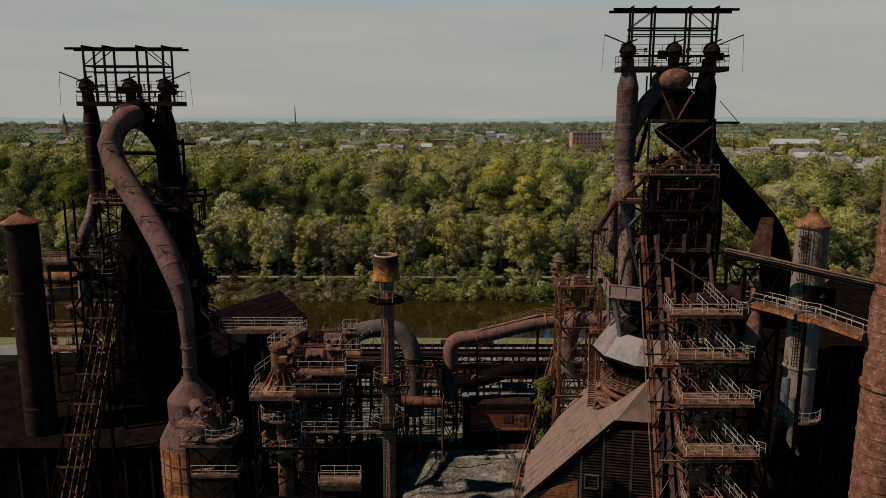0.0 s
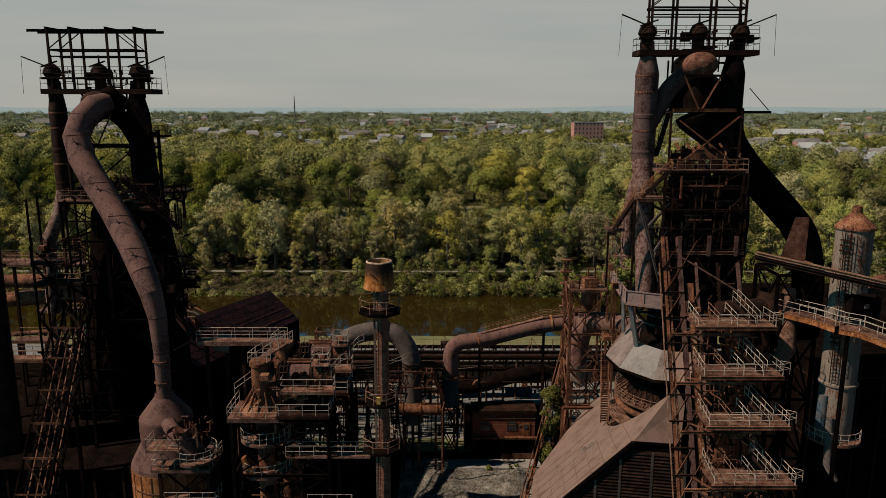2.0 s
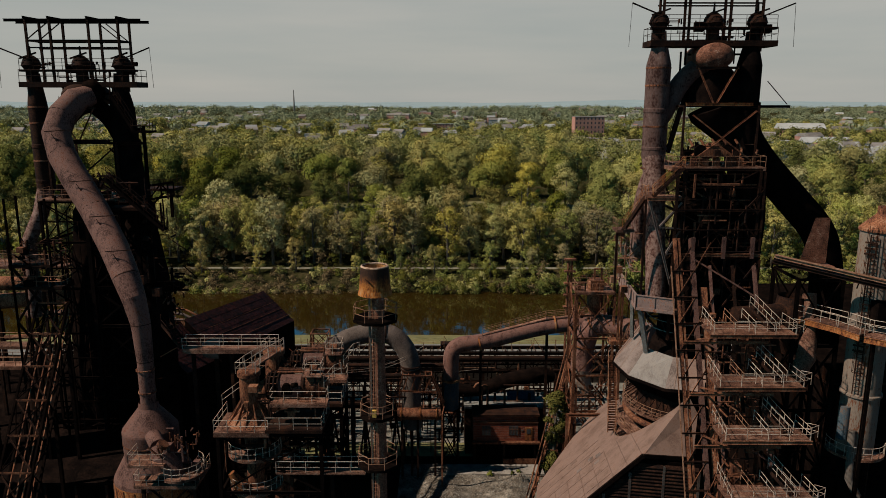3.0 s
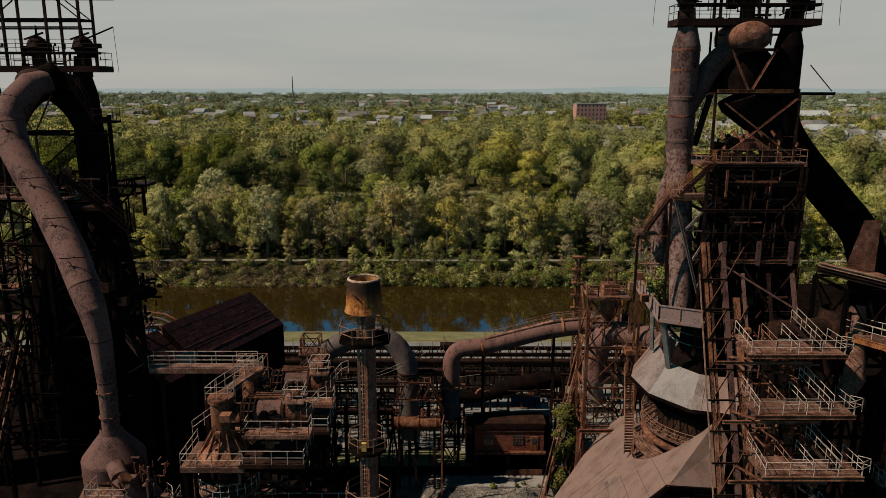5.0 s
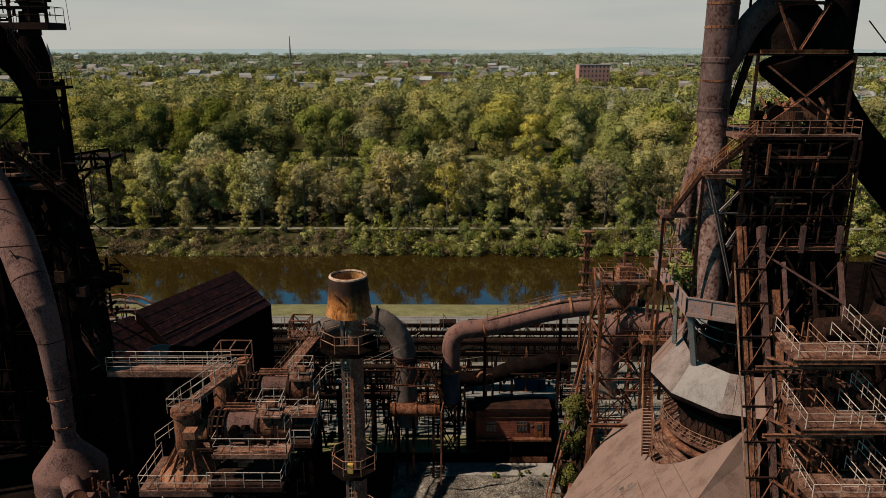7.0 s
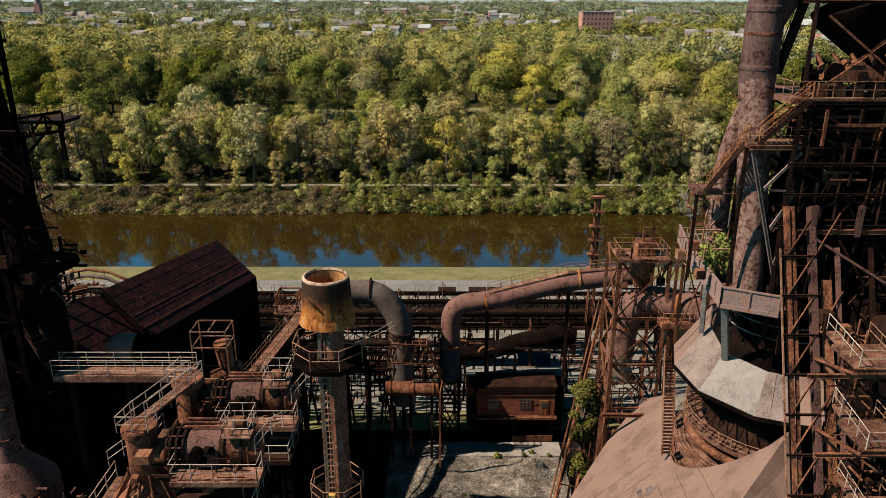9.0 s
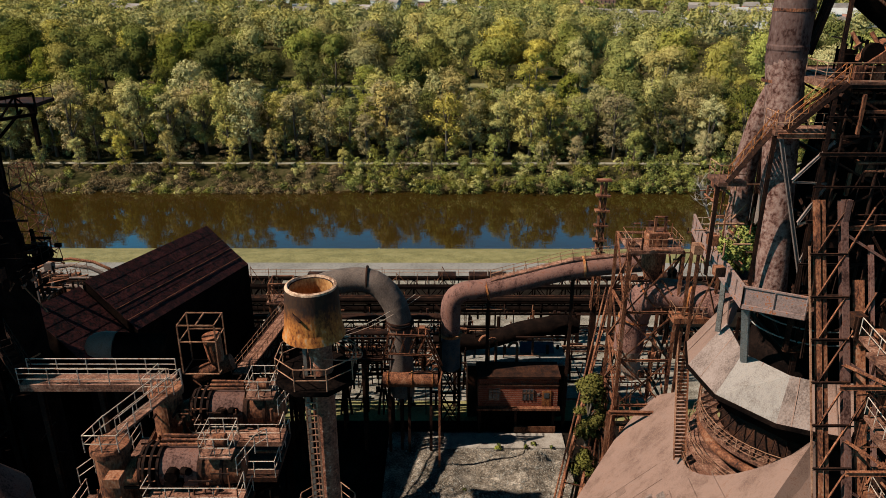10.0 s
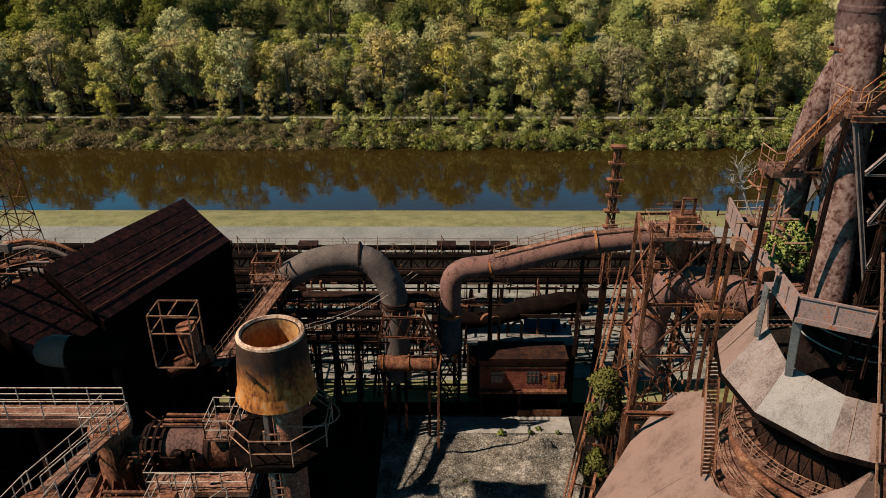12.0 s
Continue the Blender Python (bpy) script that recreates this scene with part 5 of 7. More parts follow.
mc = thing("gas_valve", (34.5, 72, 30), "bulging rusted gas valve casing beside the tower", "valve")
g = Geo().lathe(32.5, 77, [(1.2, 42), (1.6, 40), (1.7, 38), (1.2, 36.6)], 18)
g.tube(bend([(32.5, 77, 40.6), (31, 76.5, 40.4), (27, 76.2, 40.2)], 4, 1), .9, 16, split=True)
part("casing", g, STEEL, mc)
g = Geo().tube([(33.8, 76.4, 42.4), (33.6, 75.6, 39.4), (33.2, 74.6, 36.8), (31.9, 73.8, 35.0)], [.6, .8, .85, .6], 16, split=True)
part("chute_plate", g, DECK, mc)
tower(mc, 32, 36, 75, 80, 0, 44, 7, .3, DARK, "X")
g = Geo().add([(33.8, 79, 44.6), (36.4, 79, 44.6), (36.4, 79, 49), (35.0, 79, 49)], [(0, 1, 2, 3)]).slab([(33.4, 78, 44.5), (36.8, 78, 44.5), (36.8, 81, 44.5), (33.4, 81, 44.5)], .3)
part("patched_plate", g, MOTTLED, mc)
g = Geo().tube(bend([(44.6, 79, 42.2), (43.2, 77.5, 42.6), (40.5, 76, 40.5)], 4, 1.0), .95, 16, split=True)
part("bend_pipe", g, RUST, mc)

# ---- bleeder stack with the big cap ----
bl = thing("bleeder_stack", (-5.5, 68.6, 0), "slender bleeder stack with a wide orange-rusted cap", "stack")
g = Geo().lathe(-5.5, 68.6, [(.95, 46.62), (1.02, 46.78), (1.12, 46.74), (1.15, 46.55), (1.28, 44.85), (1.4, 44.4), (1.24, 44.4), (1.04, 46.1), (.95, 46.62)], 36)
part("cap", g, CAPM, bl, "flared orange rusted cap blackened towards its mouth")
LIPM = material("worn_pale_lip", [(0.1, 0.05, 0.03), (0.27, 0.17, 0.115), (0.36, 0.25, 0.18)], 1.4)
g = Geo().lathe(-5.5, 68.6, [(.97, 46.7), (1.02, 46.8), (1.12, 46.76), (1.14, 46.68)], 36)
part("lip", g, LIPM, bl, "pale orange worn lip")
part("cap_lining", Geo().lathe(-5.5, 68.6, [(.935, 46.66), (1.02, 46.1), (1.2, 44.5)], 36), CAPIN, bl, "sunlit orange lining of the cap")
part("bracket", Geo().bar((-6.2, 67.7, 45.9), (-5.8, 67.3, 45.6), .09), STEEL, bl)
g = Geo().lathe(-5.5, 68.6, [(1.18, 45.6), (.5, 44.6)], 24)
part("cap_floor", g, ORANGE, bl)
g = Geo().lathe(-5.3, 68.8, [(.52, 45), (.52, 0)], 20)
part("pipe", g, MOTTLED, bl)
beam(bl, (-5.95, 68.4, 0), (-5.95, 68.4, 44.4), .16, .16, PAINT, "box", "riser")
ladder(bl, (-5.75, 68.1), 10, 43, (0, -1), RUSTRAIL)
for z, r in ((42.4, 1.9), (34.0, 1.5), (29.6, 1.8)):
    round_deck(bl, -5.5, 68.7, .5, r, z, DARK, RUSTRAIL, -202.5, 157.5, 8)
g = Geo().tube([(-5.3 + 1.9 * math.cos(radians(-80 + k * 9)), 68.6 + 1.2 * math.sin(radians(-80 + k * 9)), 43.8 - .5 * math.sin(k / 20 * math.pi)) for k in range(21)], .03, 5)
part("bent_cable", g, RUSTRAIL, bl)
part("junction_box", Geo().box(-5.85, -5.5, 67.7, 68.0, 34.0, 34.6), YELLOW, bl, "faded yellow box")

# ---- two valve lines on the high deck ----


def valve_line(x, y, z, tag):
    v = thing("valve_line", (x, y, 0), "rusted upright gas valve joined to a bolted horizontal drum", "valve", "valve lines")
    # upright body with round railed top
    g = Geo().lathe(x, y, [(.05, z + .15), (.95, z + .1), (1.0, z), (1.0, z - .3), (.84, z - .4), (.86, z - 3.4), (.92, z - 3.5), (1.05, z - 3.7)], 22)
    part("upright_body", g, RUST, v)
    for k in range(7):
        a = radians(180 + 30 * k)
        p = Vector((x, y, z - 3.6))
        beam(v, p + Vector((.8 * math.cos(a), .8 * math.sin(a), .9)), p + Vector((1.9 * math.cos(a), 1.9 * math.sin(a), -.9)), .07, .26, RUST, "box", "gusset")
    g = Geo().lathe(x, y, [(.75, z - 3.2), (2.1, z - 4.5)], 18)
    part("skirt_cone", g, RUST, v)
    railing(v, [(x - .6, y + .9, z + .1), (x - .9, y - .8, z + .1), (x + .8, y - .8, z + .1), (x + .9, y + .3, z + .1)], RAIL, gap=.9, h=1.0)
    # neck and drum
    g = Geo().tube([(x + .4, y, z - 1.9), (x + 1.6, y, z - 1.5)], [.55, .85], 18)
    part("neck", g, RUST, v)
    for k, r in ((1.7, 1.15), (1.95, 1.3), (2.3, 1.3), (2.6, 1.15)):
        part("bolted_flange", flange(Geo(), (x + k, y, z - 1.3), (1, 0, 0), r, .07), STEEL, v)
    for k in range(12):
        a = radians(30 * k)
        p = Vector((x + 1.8, y + 1.22 * math.cos(a), z - 1.3 + 1.22 * math.sin(a)))
        beam(v, p, p + Vector((.75, 0, 0)), .09, .09, RUST, "pipe", "bolt")
    g = Geo().tube([(x + 2.6, y, z - 1.3), (x + 4.7, y, z - 1.3)], 1.0, 24)
    part("drum", g, PIPE, v)
    g = Geo().tube([(x + 4.7, y, z - 1.3), (x + 6.7, y, z - 1.35)], [1.05, .8], 22)
    part("drum_end", g, RUST, v)
    g = Geo().tube([(x + 4.6, y, z - 1.3), (x + 4.85, y, z - 1.3)], 1.12, 24).tube([(x + 5.7, y, z - 1.3), (x + 5.85, y, z - 1.3)], 1.02, 24)
    part("drum_hoop", g, STEEL, v)
    for k in range(3):
        beam(v, (x + 2.4, y + .2 + k * .35, z - .15 + .04 * k), (x + 5.0, y + .2 + k * .35, z - .12), .14, .1, RUST, "box", "slide_bar")
    part("actuator_motor", Geo().tube([(x + 3.4, y - .9, z - 1.0), (x + 3.4, y - 1.35, z - 1.0)], .34, 12), DARK, v)
    part("actuator_cylinder", Geo().tube([(x + 3.9, y - .9, z - .9), (x + 4.3, y - 1.25, z - .7)], .2, 10), DARK, v)
    part("valve_stem", Geo().tube([(x + 5.6, y, z - .4), (x + 5.6, y, z + .25)], .22, 10), DARK, v)
    part("hand_wheel", Geo().tube([(x + 5.3, y, z + .3), (x + 5.9, y, z + .3)], .34, 12), RUST, v)
    g = Geo().box(x + 3.0, x + 3.9, y - 1.3, y - .9, z - 1.6, z - 1.3)
    part("actuator_mount", g, DARK, v)
    # decks and railings
    platform(v, x + 2.2, x + 7.0, y - 2.3, y - .95, z - 2.0, "SWE", DECK, RAIL, .3, 1.2, 1.1)
    platform(v, x + 4.8, x + 6.4, y - 1.0, y + .9, z - .05, "SNEW", DECK, RAIL, .1, .8, 1.05)
    railing(v, [(x + 6.6, y - .9, z - 1.2), (x + 7.4, y - .2, z - .4), (x + 7.9, y + .4, z - .4)], RAIL, gap=.7)
    platform(v, x - 2.6, x + 2.1, y - 2.5, y + 1.6, z - 4.5, "SW", DECK, RAIL, .4, 1.2, 1.1)
    railing(v, [(x - 3.0, y + 1.7, z - 3.9), (x - 1.0, y + 1.7, z - 2.4)], RAIL, gap=1.0)
    platform(v, x + 1.8, x + 6.6, y - 2.6, y + 1.6, z - 4.2, "SE", STEEL, RAIL, .3, 1.2)
    # legs, curved catwalks and stack below
    # legs get a near-black colour that stands for shade below the decks
    tower(v, x - 2.3, x + 6.4, y - 2.2, y + 1.5, 0, z - 4.8, 6, .3, DARK, "X")
    tangle(v, (x - .6, x + 6.8, y - 2.0, y + 1.6, z - 4.0, z - .4), 70, (RUST, STEEL), int(y), "valve_gear", (.05, .15), 1.6)
    tangle(v, (x - 2.0, x + 6.4, y - 2.2, y + 1.5, z - 13, z - 5), 80, (STEEL, DARK, RUST), int(y) + 7, "pipework", (.06, .2), 4.0)
    g = Geo().lathe(x + .2, y, [(1.0, z - 4.6), (.8, z - 7), (.8, 8), (1.4, 4), (1.4, 0)], 18)
    part("down_pipe", g, RUST, v)
    for dz in (7.2, 10.4):
        round_deck(v, x + .2, y, .9, 2.3, z - dz, a0=-170, a1=20, n=12)
    return v


v1 = valve_line(-16.7, 70.7, 36.9, "front")
v2 = valve_line(-15.7, 75.8, 37.0, "rear")
g = Geo().tube([(-18.4, 69.6, 28.0), (-17.4, 69.9, 26.0)], [.3, .75], 14)
part("hopper_chute", g, ORANGE, v1)

# walkway from the furnace to the valve lines
wk = thing("walkway", (-20, 77, 34), "long railed steel walkway with pale handrails", "walkway")
g = Geo().box(-24.4, -15.6, 76.3, 77.5, 36.75, 36.9).box(-24.4, -15.6, 76.3, 76.45, 36.45, 36.75)
part("deck", g, DECK, wk)
railing(wk, [(-24.4, 76.35, 36.9), (-15.6, 76.35, 36.9)], RAIL, gap=1.6, mids=2)
railing(wk, [(-24.4, 77.45, 36.9), (-15.6, 77.45, 36.9)], RAIL, gap=1.6, mids=2)
stairs(wk, (-24.4, 77, 36.9), (-27.0, 79.4, 38.4), .9, STEEL, STEEL)
a, b = Vector((-16.9, 71.2, 37.0)), Vector((-15.2, 76.0, 37.1))
g = Geo().slab([a + Vector((-.35, 0, 0)), a + Vector((.35, 0, 0)), b + Vector((.35, 0, 0)), b + Vector((-.35, 0, 0))], .15)
part("deck", g, DECK, wk)
for s in (-.4, .4):
    railing(wk, (a + Vector((s, 0, 0)), b + Vector((s, 0, 0))), RAIL, gap=1.2)
for x in (-23.6, -20, -16.4):
    beam(wk, (x, 76.9, 0), (x, 76.9, 36.7), .3, .3, STEEL, "I", "column")
cw = thing("catwalk", (-9, 68, 27), "low railed catwalk to the bleeder stack", "catwalk")
g = Geo().box(-14.2, -6.6, 68.4, 69.4, 28.45, 28.6)
part("deck", g, DECK, cw)
railing(cw, [(-14.2, 68.45, 28.6), (-6.6, 68.45, 28.6)], RAIL, gap=1.2)
railing(cw, [(-14.2, 69.35, 28.6), (-6.6, 69.35, 28.6)], RAIL, gap=1.2)
for x in (-13, -9.5):
    beam(cw, (x, 68.9, 0), (x, 68.9, 28.4), .28, .28, STEEL, "I", "column")
lw = thing("low_platform", (-10, 67, 22), "low rusted platform with orange trough", "platform")
platform(lw, -12.4, -8.2, 66.6, 68.2, 24.0, "SNE", DECK, RAIL, .3, 1.2)
g = Geo().tube([(-12.2, 67.2, 23.3), (-8.2, 67.2, 23.3)], .45, 12)
part("trough_pipe", g, ORANGE, lw)
for x in (-12.2, -8.4):
    beam(lw, (x, 67.4, 0), (x, 67.4, 23.8), .28, .28, STEEL, "I", "column")

# ---- gas mains behind ----
gm = thing("gas_main", (1.3, 124.5, 0), "long rusted gas main with swept elbow and railed walkway", "gas main")
path = bend([(1.3, 124.5, 9.5), (1.3, 124.5, 20.6), (6.5, 124.6, 21.0), (16.8, 125.4, 23.5), (28, 126, 24.4)], 6, 4.0)
g = Geo().tube(path, 1.28, 24, split=True)
part("pipe", g, PIPE, gm)
for p, d, r, t in (((1.3, 124.5, 14.6), (0, 0, 1), 1.55, .18), ((6.0, 124.6, 20.9), (1, 0, .24), 1.4, .12), ((18.3, 125.5, 23.7), (1, 0, .1), 1.42, .14)):
    part("flange", flange(Geo(), p, d, r, t), ORANGE, gm)
g = Geo().tube([(1.3, 124.5, 14.4), (1.3, 124.5, 9.5)], 1.31, 24)
part("lower_pipe", g, BLUEPAINT, gm, "faded bluish lower pipe")
for a, b in zip(((6.4, 124.0, 22.35), (16.8, 124.8, 24.85)), ((16.8, 124.8, 24.85), (26, 125.3, 25.6))):
    a, b = Vector(a), Vector(b)
    g = Geo().slab([a, b, b + Vector((0, 1, 0)), a + Vector((0, 1, 0))], .1)
    part("walkway_deck", g, DECK, gm)
    for s in (0, 1):
        railing(gm, (a + Vector((0, s, 0)), b + Vector((0, s, 0))), RUSTRAIL, gap=1.5)
for x, z in ((6.2, 20), (17, 22.5)):
    beam(gm, (x, 125, 0), (x, 125, z), .4, .4, STEEL, "I", "column")

ap = thing("arch_pipe", (-11, 121.5, 0), "thick grey-brown arched gas pipe with segmented elbows", "gas main")
path = bend([(-23.5, 121, 12), (-19.2, 121, 20.2), (-14.0, 121.6, 23.4), (-8.0, 121.8, 23.6), (-5.2, 121.0, 20.2), (-4.9, 120.6, 8)], 4, 3.2)
g = Geo().tube(path, 1.55, 22, split=True)
part("pipe", g, GREYPIPE, ap)
for p, d in (((-9.0, 121.8, 23.6), (1, 0, 0)), ((-5.1, 120.8, 18.4), (0, 0, 1)), ((-5.1, 120.8, 17.9), (0, 0, 1))):
    part("flange", flange(Geo(), p, d, 1.69, .1), STEEL, ap)

hp = thing("horizontal_main", (-4, 119, 0), "short rusty horizontal main under a lattice frame", "gas main")
g = Geo().tube([(-7.2, 119, 11.0), (-.3, 119, 11.0)], .95, 20)
part("pipe", g, RUST, hp)
for x in (-6.6, -3.6, -1.0):
    part("flange", flange(Geo(), (x, 119, 11), (1, 0, 0), 1.1, .08), ORANGE, hp)
for x in (-6.5, -4, -1.2):
    beam(hp, (x, 119, 0), (x, 119, 10.2), .35, .35, STEEL, "I", "column")
fm = thing("pipe_support", (-3.5, 119, 10), "rusty sloping lattice frame carrying small pipes", "frame")
for y in (118.2, 120.0):
    beam(fm, (-6.8, y, 15.2), (-6.3, y, 17.8), .2, .2, RUST, "L", "strut")
    beam(fm, (-6.3, y, 17.8), (-1.8, y, 17.6), .22, .22, RUST, "I", "chord")
    beam(fm, (-6.8, y, 15.2), (-1.0, y, 14.9), .22, .22, RUST, "I", "chord")
    beam(fm, (-1.8, y, 17.6), (.2, y, 12.4), .24, .24, RUST, "I", "chord")
    for k in range(4):
        beam(fm, (-6.3 + k * 1.2, y, 15.1), (-5.4 + k * 1.2, y, 17.7), .12, .12, RUST, "L", "brace")
        beam(fm, (-5.4 + k * 1.2, y, 15.1), (-6.0 + k * 1.2, y, 17.7), .12, .12, RUST, "L", "brace")
    for k in range(4):
        p, q = Vector((-1.8, y, 17.6)).lerp(Vector((.2, y, 12.4)), k / 4), Vector((-3.0, y, 15.0)).lerp(Vector((-.6, y, 12)), k / 4)
        beam(fm, p, q, .1, .1, RUST, "L", "brace")
for k in range(6):
    beam(fm, (-6.3 + k * .9, 118.2, 17.7), (-6.3 + k * .9, 120, 17.7), .1, .1, RUST, "L", "tie")
pp = thing("steel_post", (-.1, 115.4, 0), "tall thin pale steel post in the yard", "post")
beam(pp, (-.1, 115.4, 0), (-.1, 115.4, 12.6), .26, .26, RUST, "I", "shaft")
beam(pp, (-.1, 115.4, 12.5), (.2, 118.2, 12.6), .16, .16, RUST, "I", "arm")

# pipe rack behind the gravel yard
for y, x0, x1, z in ((119.5, -24, -5, 13.6), (123.5, -26, 0, 13.8)):
    rk = thing("pipe_rack", ((x0 + x1) / 2, y, 0), "black lattice pipe rack on trestle legs", "pipe rack", "pipe racks")
    truss(rk, (x0, y, z), (x1, y, z), 3.0, 9, .2, STEEL)
    truss(rk, (x0, y + 2.2, z), (x1, y + 2.2, z), 3.0, 9, .2, STEEL)
    for k in range(5):
        x = x0 + (x1 - x0) * k / 4
        beam(rk, (x, y, 0), (x, y, z), .35, .35, STEEL, "I", "leg")
        beam(rk, (x, y + 2.2, 0), (x, y + 2.2, z), .35, .35, STEEL, "I", "leg")
        beam(rk, (x, y, 1), (x, y + 2.2, z - 1), .16, .16, STEEL, "L", "brace")
        beam(rk, (x, y, z + 3), (x, y + 2.2, z + 3), .2, .2, STEEL, "I", "tie")
    for dy, r, zz in ((.7, .3, 3.3), (1.5, .22, 3.2)):
        g = Geo().tube([(x0, y + dy, z + zz), (x1, y + dy, z + zz)], r, 10)
        part("service_pipe", g, STEEL, rk)
# low trestle lines nearer the ground
for y, z, x0, x1 in ((127.5, 6.5, -40, -8), (137, 11.2, -55, 34)):
    tr = thing("trestle", ((x0 + x1) / 2, y, 0), "black steel trestle carrying long service pipes", "trestle", "trestles")
    truss(tr, (x0, y, z), (x1, y, z), 1.8, 16, .16, DARK)
    for k in range(7):
        x = x0 + (x1 - x0) * k / 6
        beam(tr, (x - .8, y, 0), (x, y, z), .3, .3, STEEL, "I", "leg")
        beam(tr, (x + .8, y, 0), (x, y, z), .3, .3, STEEL, "I", "leg")
    for k, r in enumerate((.3, .22, .15)):
        g = Geo().tube([(x0, y + .3 + k * .8, z + 2.1), (x1, y + .3 + k * .8, z + 2.1)], r, 10)
        part("service_pipe", g, (DARK, STEEL, STEEL)[k], tr)

# ore trestle along the railway
ob = thing("ore_trestle", (0, 150, 0), "long black ore trestle of riveted lattice girders", "trestle")
for y in (148.5, 151.5):
    for k in range(11):
        x0 = -82 + k * 15
        truss(ob, (x0, y, 7.0), (x0 + 15, y, 7.0), 3.4, 6, .26, DARK)
for k in range(12):
    x = -82 + k * 15
    for y in (148.5, 151.5):
        beam(ob, (x, y, 0), (x, y, 7), .6, .6, STEEL, "I", "leg")
    beam(ob, (x, 148.5, .5), (x, 151.5, 6.8), .25, .25, STEEL, "L", "brace")
    beam(ob, (x, 151.5, .5), (x, 148.5, 6.8), .25, .25, STEEL, "L", "brace")
for y in (147.7, 151.1):
    part("deck", Geo().box(-82, 83, y, y + 1.0, 10.5, 10.8), DARK, ob)
for k in range(110):
    beam(ob, (-82 + k * 1.5, 147.7, 10.6), (-82 + k * 1.5, 152.1, 10.6), .18, .18, STEEL, "box", "cross_tie")
g = Geo().box(-82, 83, 147.3, 147.6, 10.5, 11.0)
part("kerb_plate", g, DARK, ob)
railing(ob, [(-82, 152.3, 10.8), (83, 152.3, 10.8)], RUSTRAIL, gap=2.5)
for k in range(60):
    x = -80 + k * 2.7 + random.uniform(-1, 1)
    h = random.uniform(1.2, 3.2)
    beam(ob, (x, 149.0, 10.8), (x, 149.0, 10.8 + h), .1, .1, RUSTRAIL, "I", "stanchion")
    if k % 3 == 0:
        beam(ob, (x, 149.0, 10.8 + h), (x + 1.6, 149, 10.9), .1, .1, RUST, "L", "brace")
        beam(ob, (x, 149.0, 10.8 + h * .6), (x - .9, 149, 11.2), .1, .1, RUST, "L", "brace")
for x in (-34, -20.5, 1, 6.2, 9.4, 38):
    hc = thing("ore_hopper", (x, 150, 10.8), "small rusted hopper frame on the ore trestle", "hopper", "ore hoppers")
    g = Geo().box(x - 1.5, x + 1.5, 149, 151, 11.7, 12.1)
    for s in (-1.4, 1.2):
        g.box(x + s, x + s + .2, 149, 149.2, 10.8, 11.7).box(x + s, x + s + .2, 150.8, 151, 10.8, 11.7)
    part("frame", g, STEEL, hc)
g = Geo().tube([(-60, 144.6, 8.3), (50, 144.6, 8.3)], .45, 16)
lpipe = thing("long_main", (0, 143.4, 0), "long rusty main running beside the ore trestle", "gas main")
part("pipe", g, DARK, lpipe)
for k in range(12):
    beam(lpipe, (-58 + k * 9.6, 143.4, 0), (-58 + k * 9.6, 143.4, 7.5), .4, .4, STEEL, "I", "leg")

# added black block behind the platform tower, standing for the shade there
sk = thing("shade_backdrop", (66, 108, 0), "added black block standing for the shade behind the platform tower", "building")
part("wall", Geo().box(47, 92, 95, 124, 0, 28), DARK, sk)
part("roof", Geo().slab([(46.4, 94.4, 28.4), (92.4, 94.4, 28.4), (92.4, 124.4, 31), (46.4, 124.4, 31)], .3), DARK, sk)
for k in range(15):
    beam(sk, (47 + k * 3, 94.85, 0), (47 + k * 3, 94.85, 28), .25, .25, STEEL, "I", "wall_rib")
for k in range(9):
    beam(sk, (46.85, 96 + k * 3.2, 0), (46.85, 96 + k * 3.2, 28), .25, .25, STEEL, "I", "wall_rib")
for z in (9, 18, 26):
    beam(sk, (47, 94.8, z), (92, 94.8, z), .16, .2, STEEL, "I", "girt")
    beam(sk, (46.8, 95, z), (46.8, 124, z), .16, .2, STEEL, "I", "girt")

# tank wagon shape lying behind the brick cabin
tw = thing("gas_duct", (10, 128, 0), "long bulging dark duct with a rusty tapered end", "duct")
g = Geo().tube(bend([(-1, 130, 10.2), (7, 130, 10.6), (11.5, 129.5, 12.6), (16, 129, 13.6), (19, 129, 13.4)], 4, 2), [1.2] * 6 + [1.3] * 6 + [1.4] * 4 + [.9] * 2, 20)
part("pipe", g, DARK, tw)
for x in (2, 9, 15):
    beam(tw, (x, 129.6, 0), (x, 129.6, 10), .4, .4, STEEL, "I", "leg")

# brick cabin on stilts
bc = thing("brick_cabin", (9.4, 119, 0), "dark red brick cabin raised on steel stilts", "cabin")
bx0, bx1, by0, by1, bz0, bz1 = 5.05, 15.7, 123.0, 126.4, 4.4, 8.8
g = Geo().box(bx0, bx1, by0, by1, bz0, bz1)
part("wall", g, BRICK, bc)
g = Geo().box(bx0 - .2, bx1 + .2, by0 - .35, by1 + .2, bz1, bz1 + .35)
part("roof", g, STEEL, bc)
g = Geo().box(bx0 - .2, bx1 + .3, by0 - .7, by0, bz0 - .3, bz0).box(bx0 - .1, bx1 + .1, by0 - .12, by0, bz0 + 3.2, bz0 + 3.45)
part("ledge", g, RUST, bc)
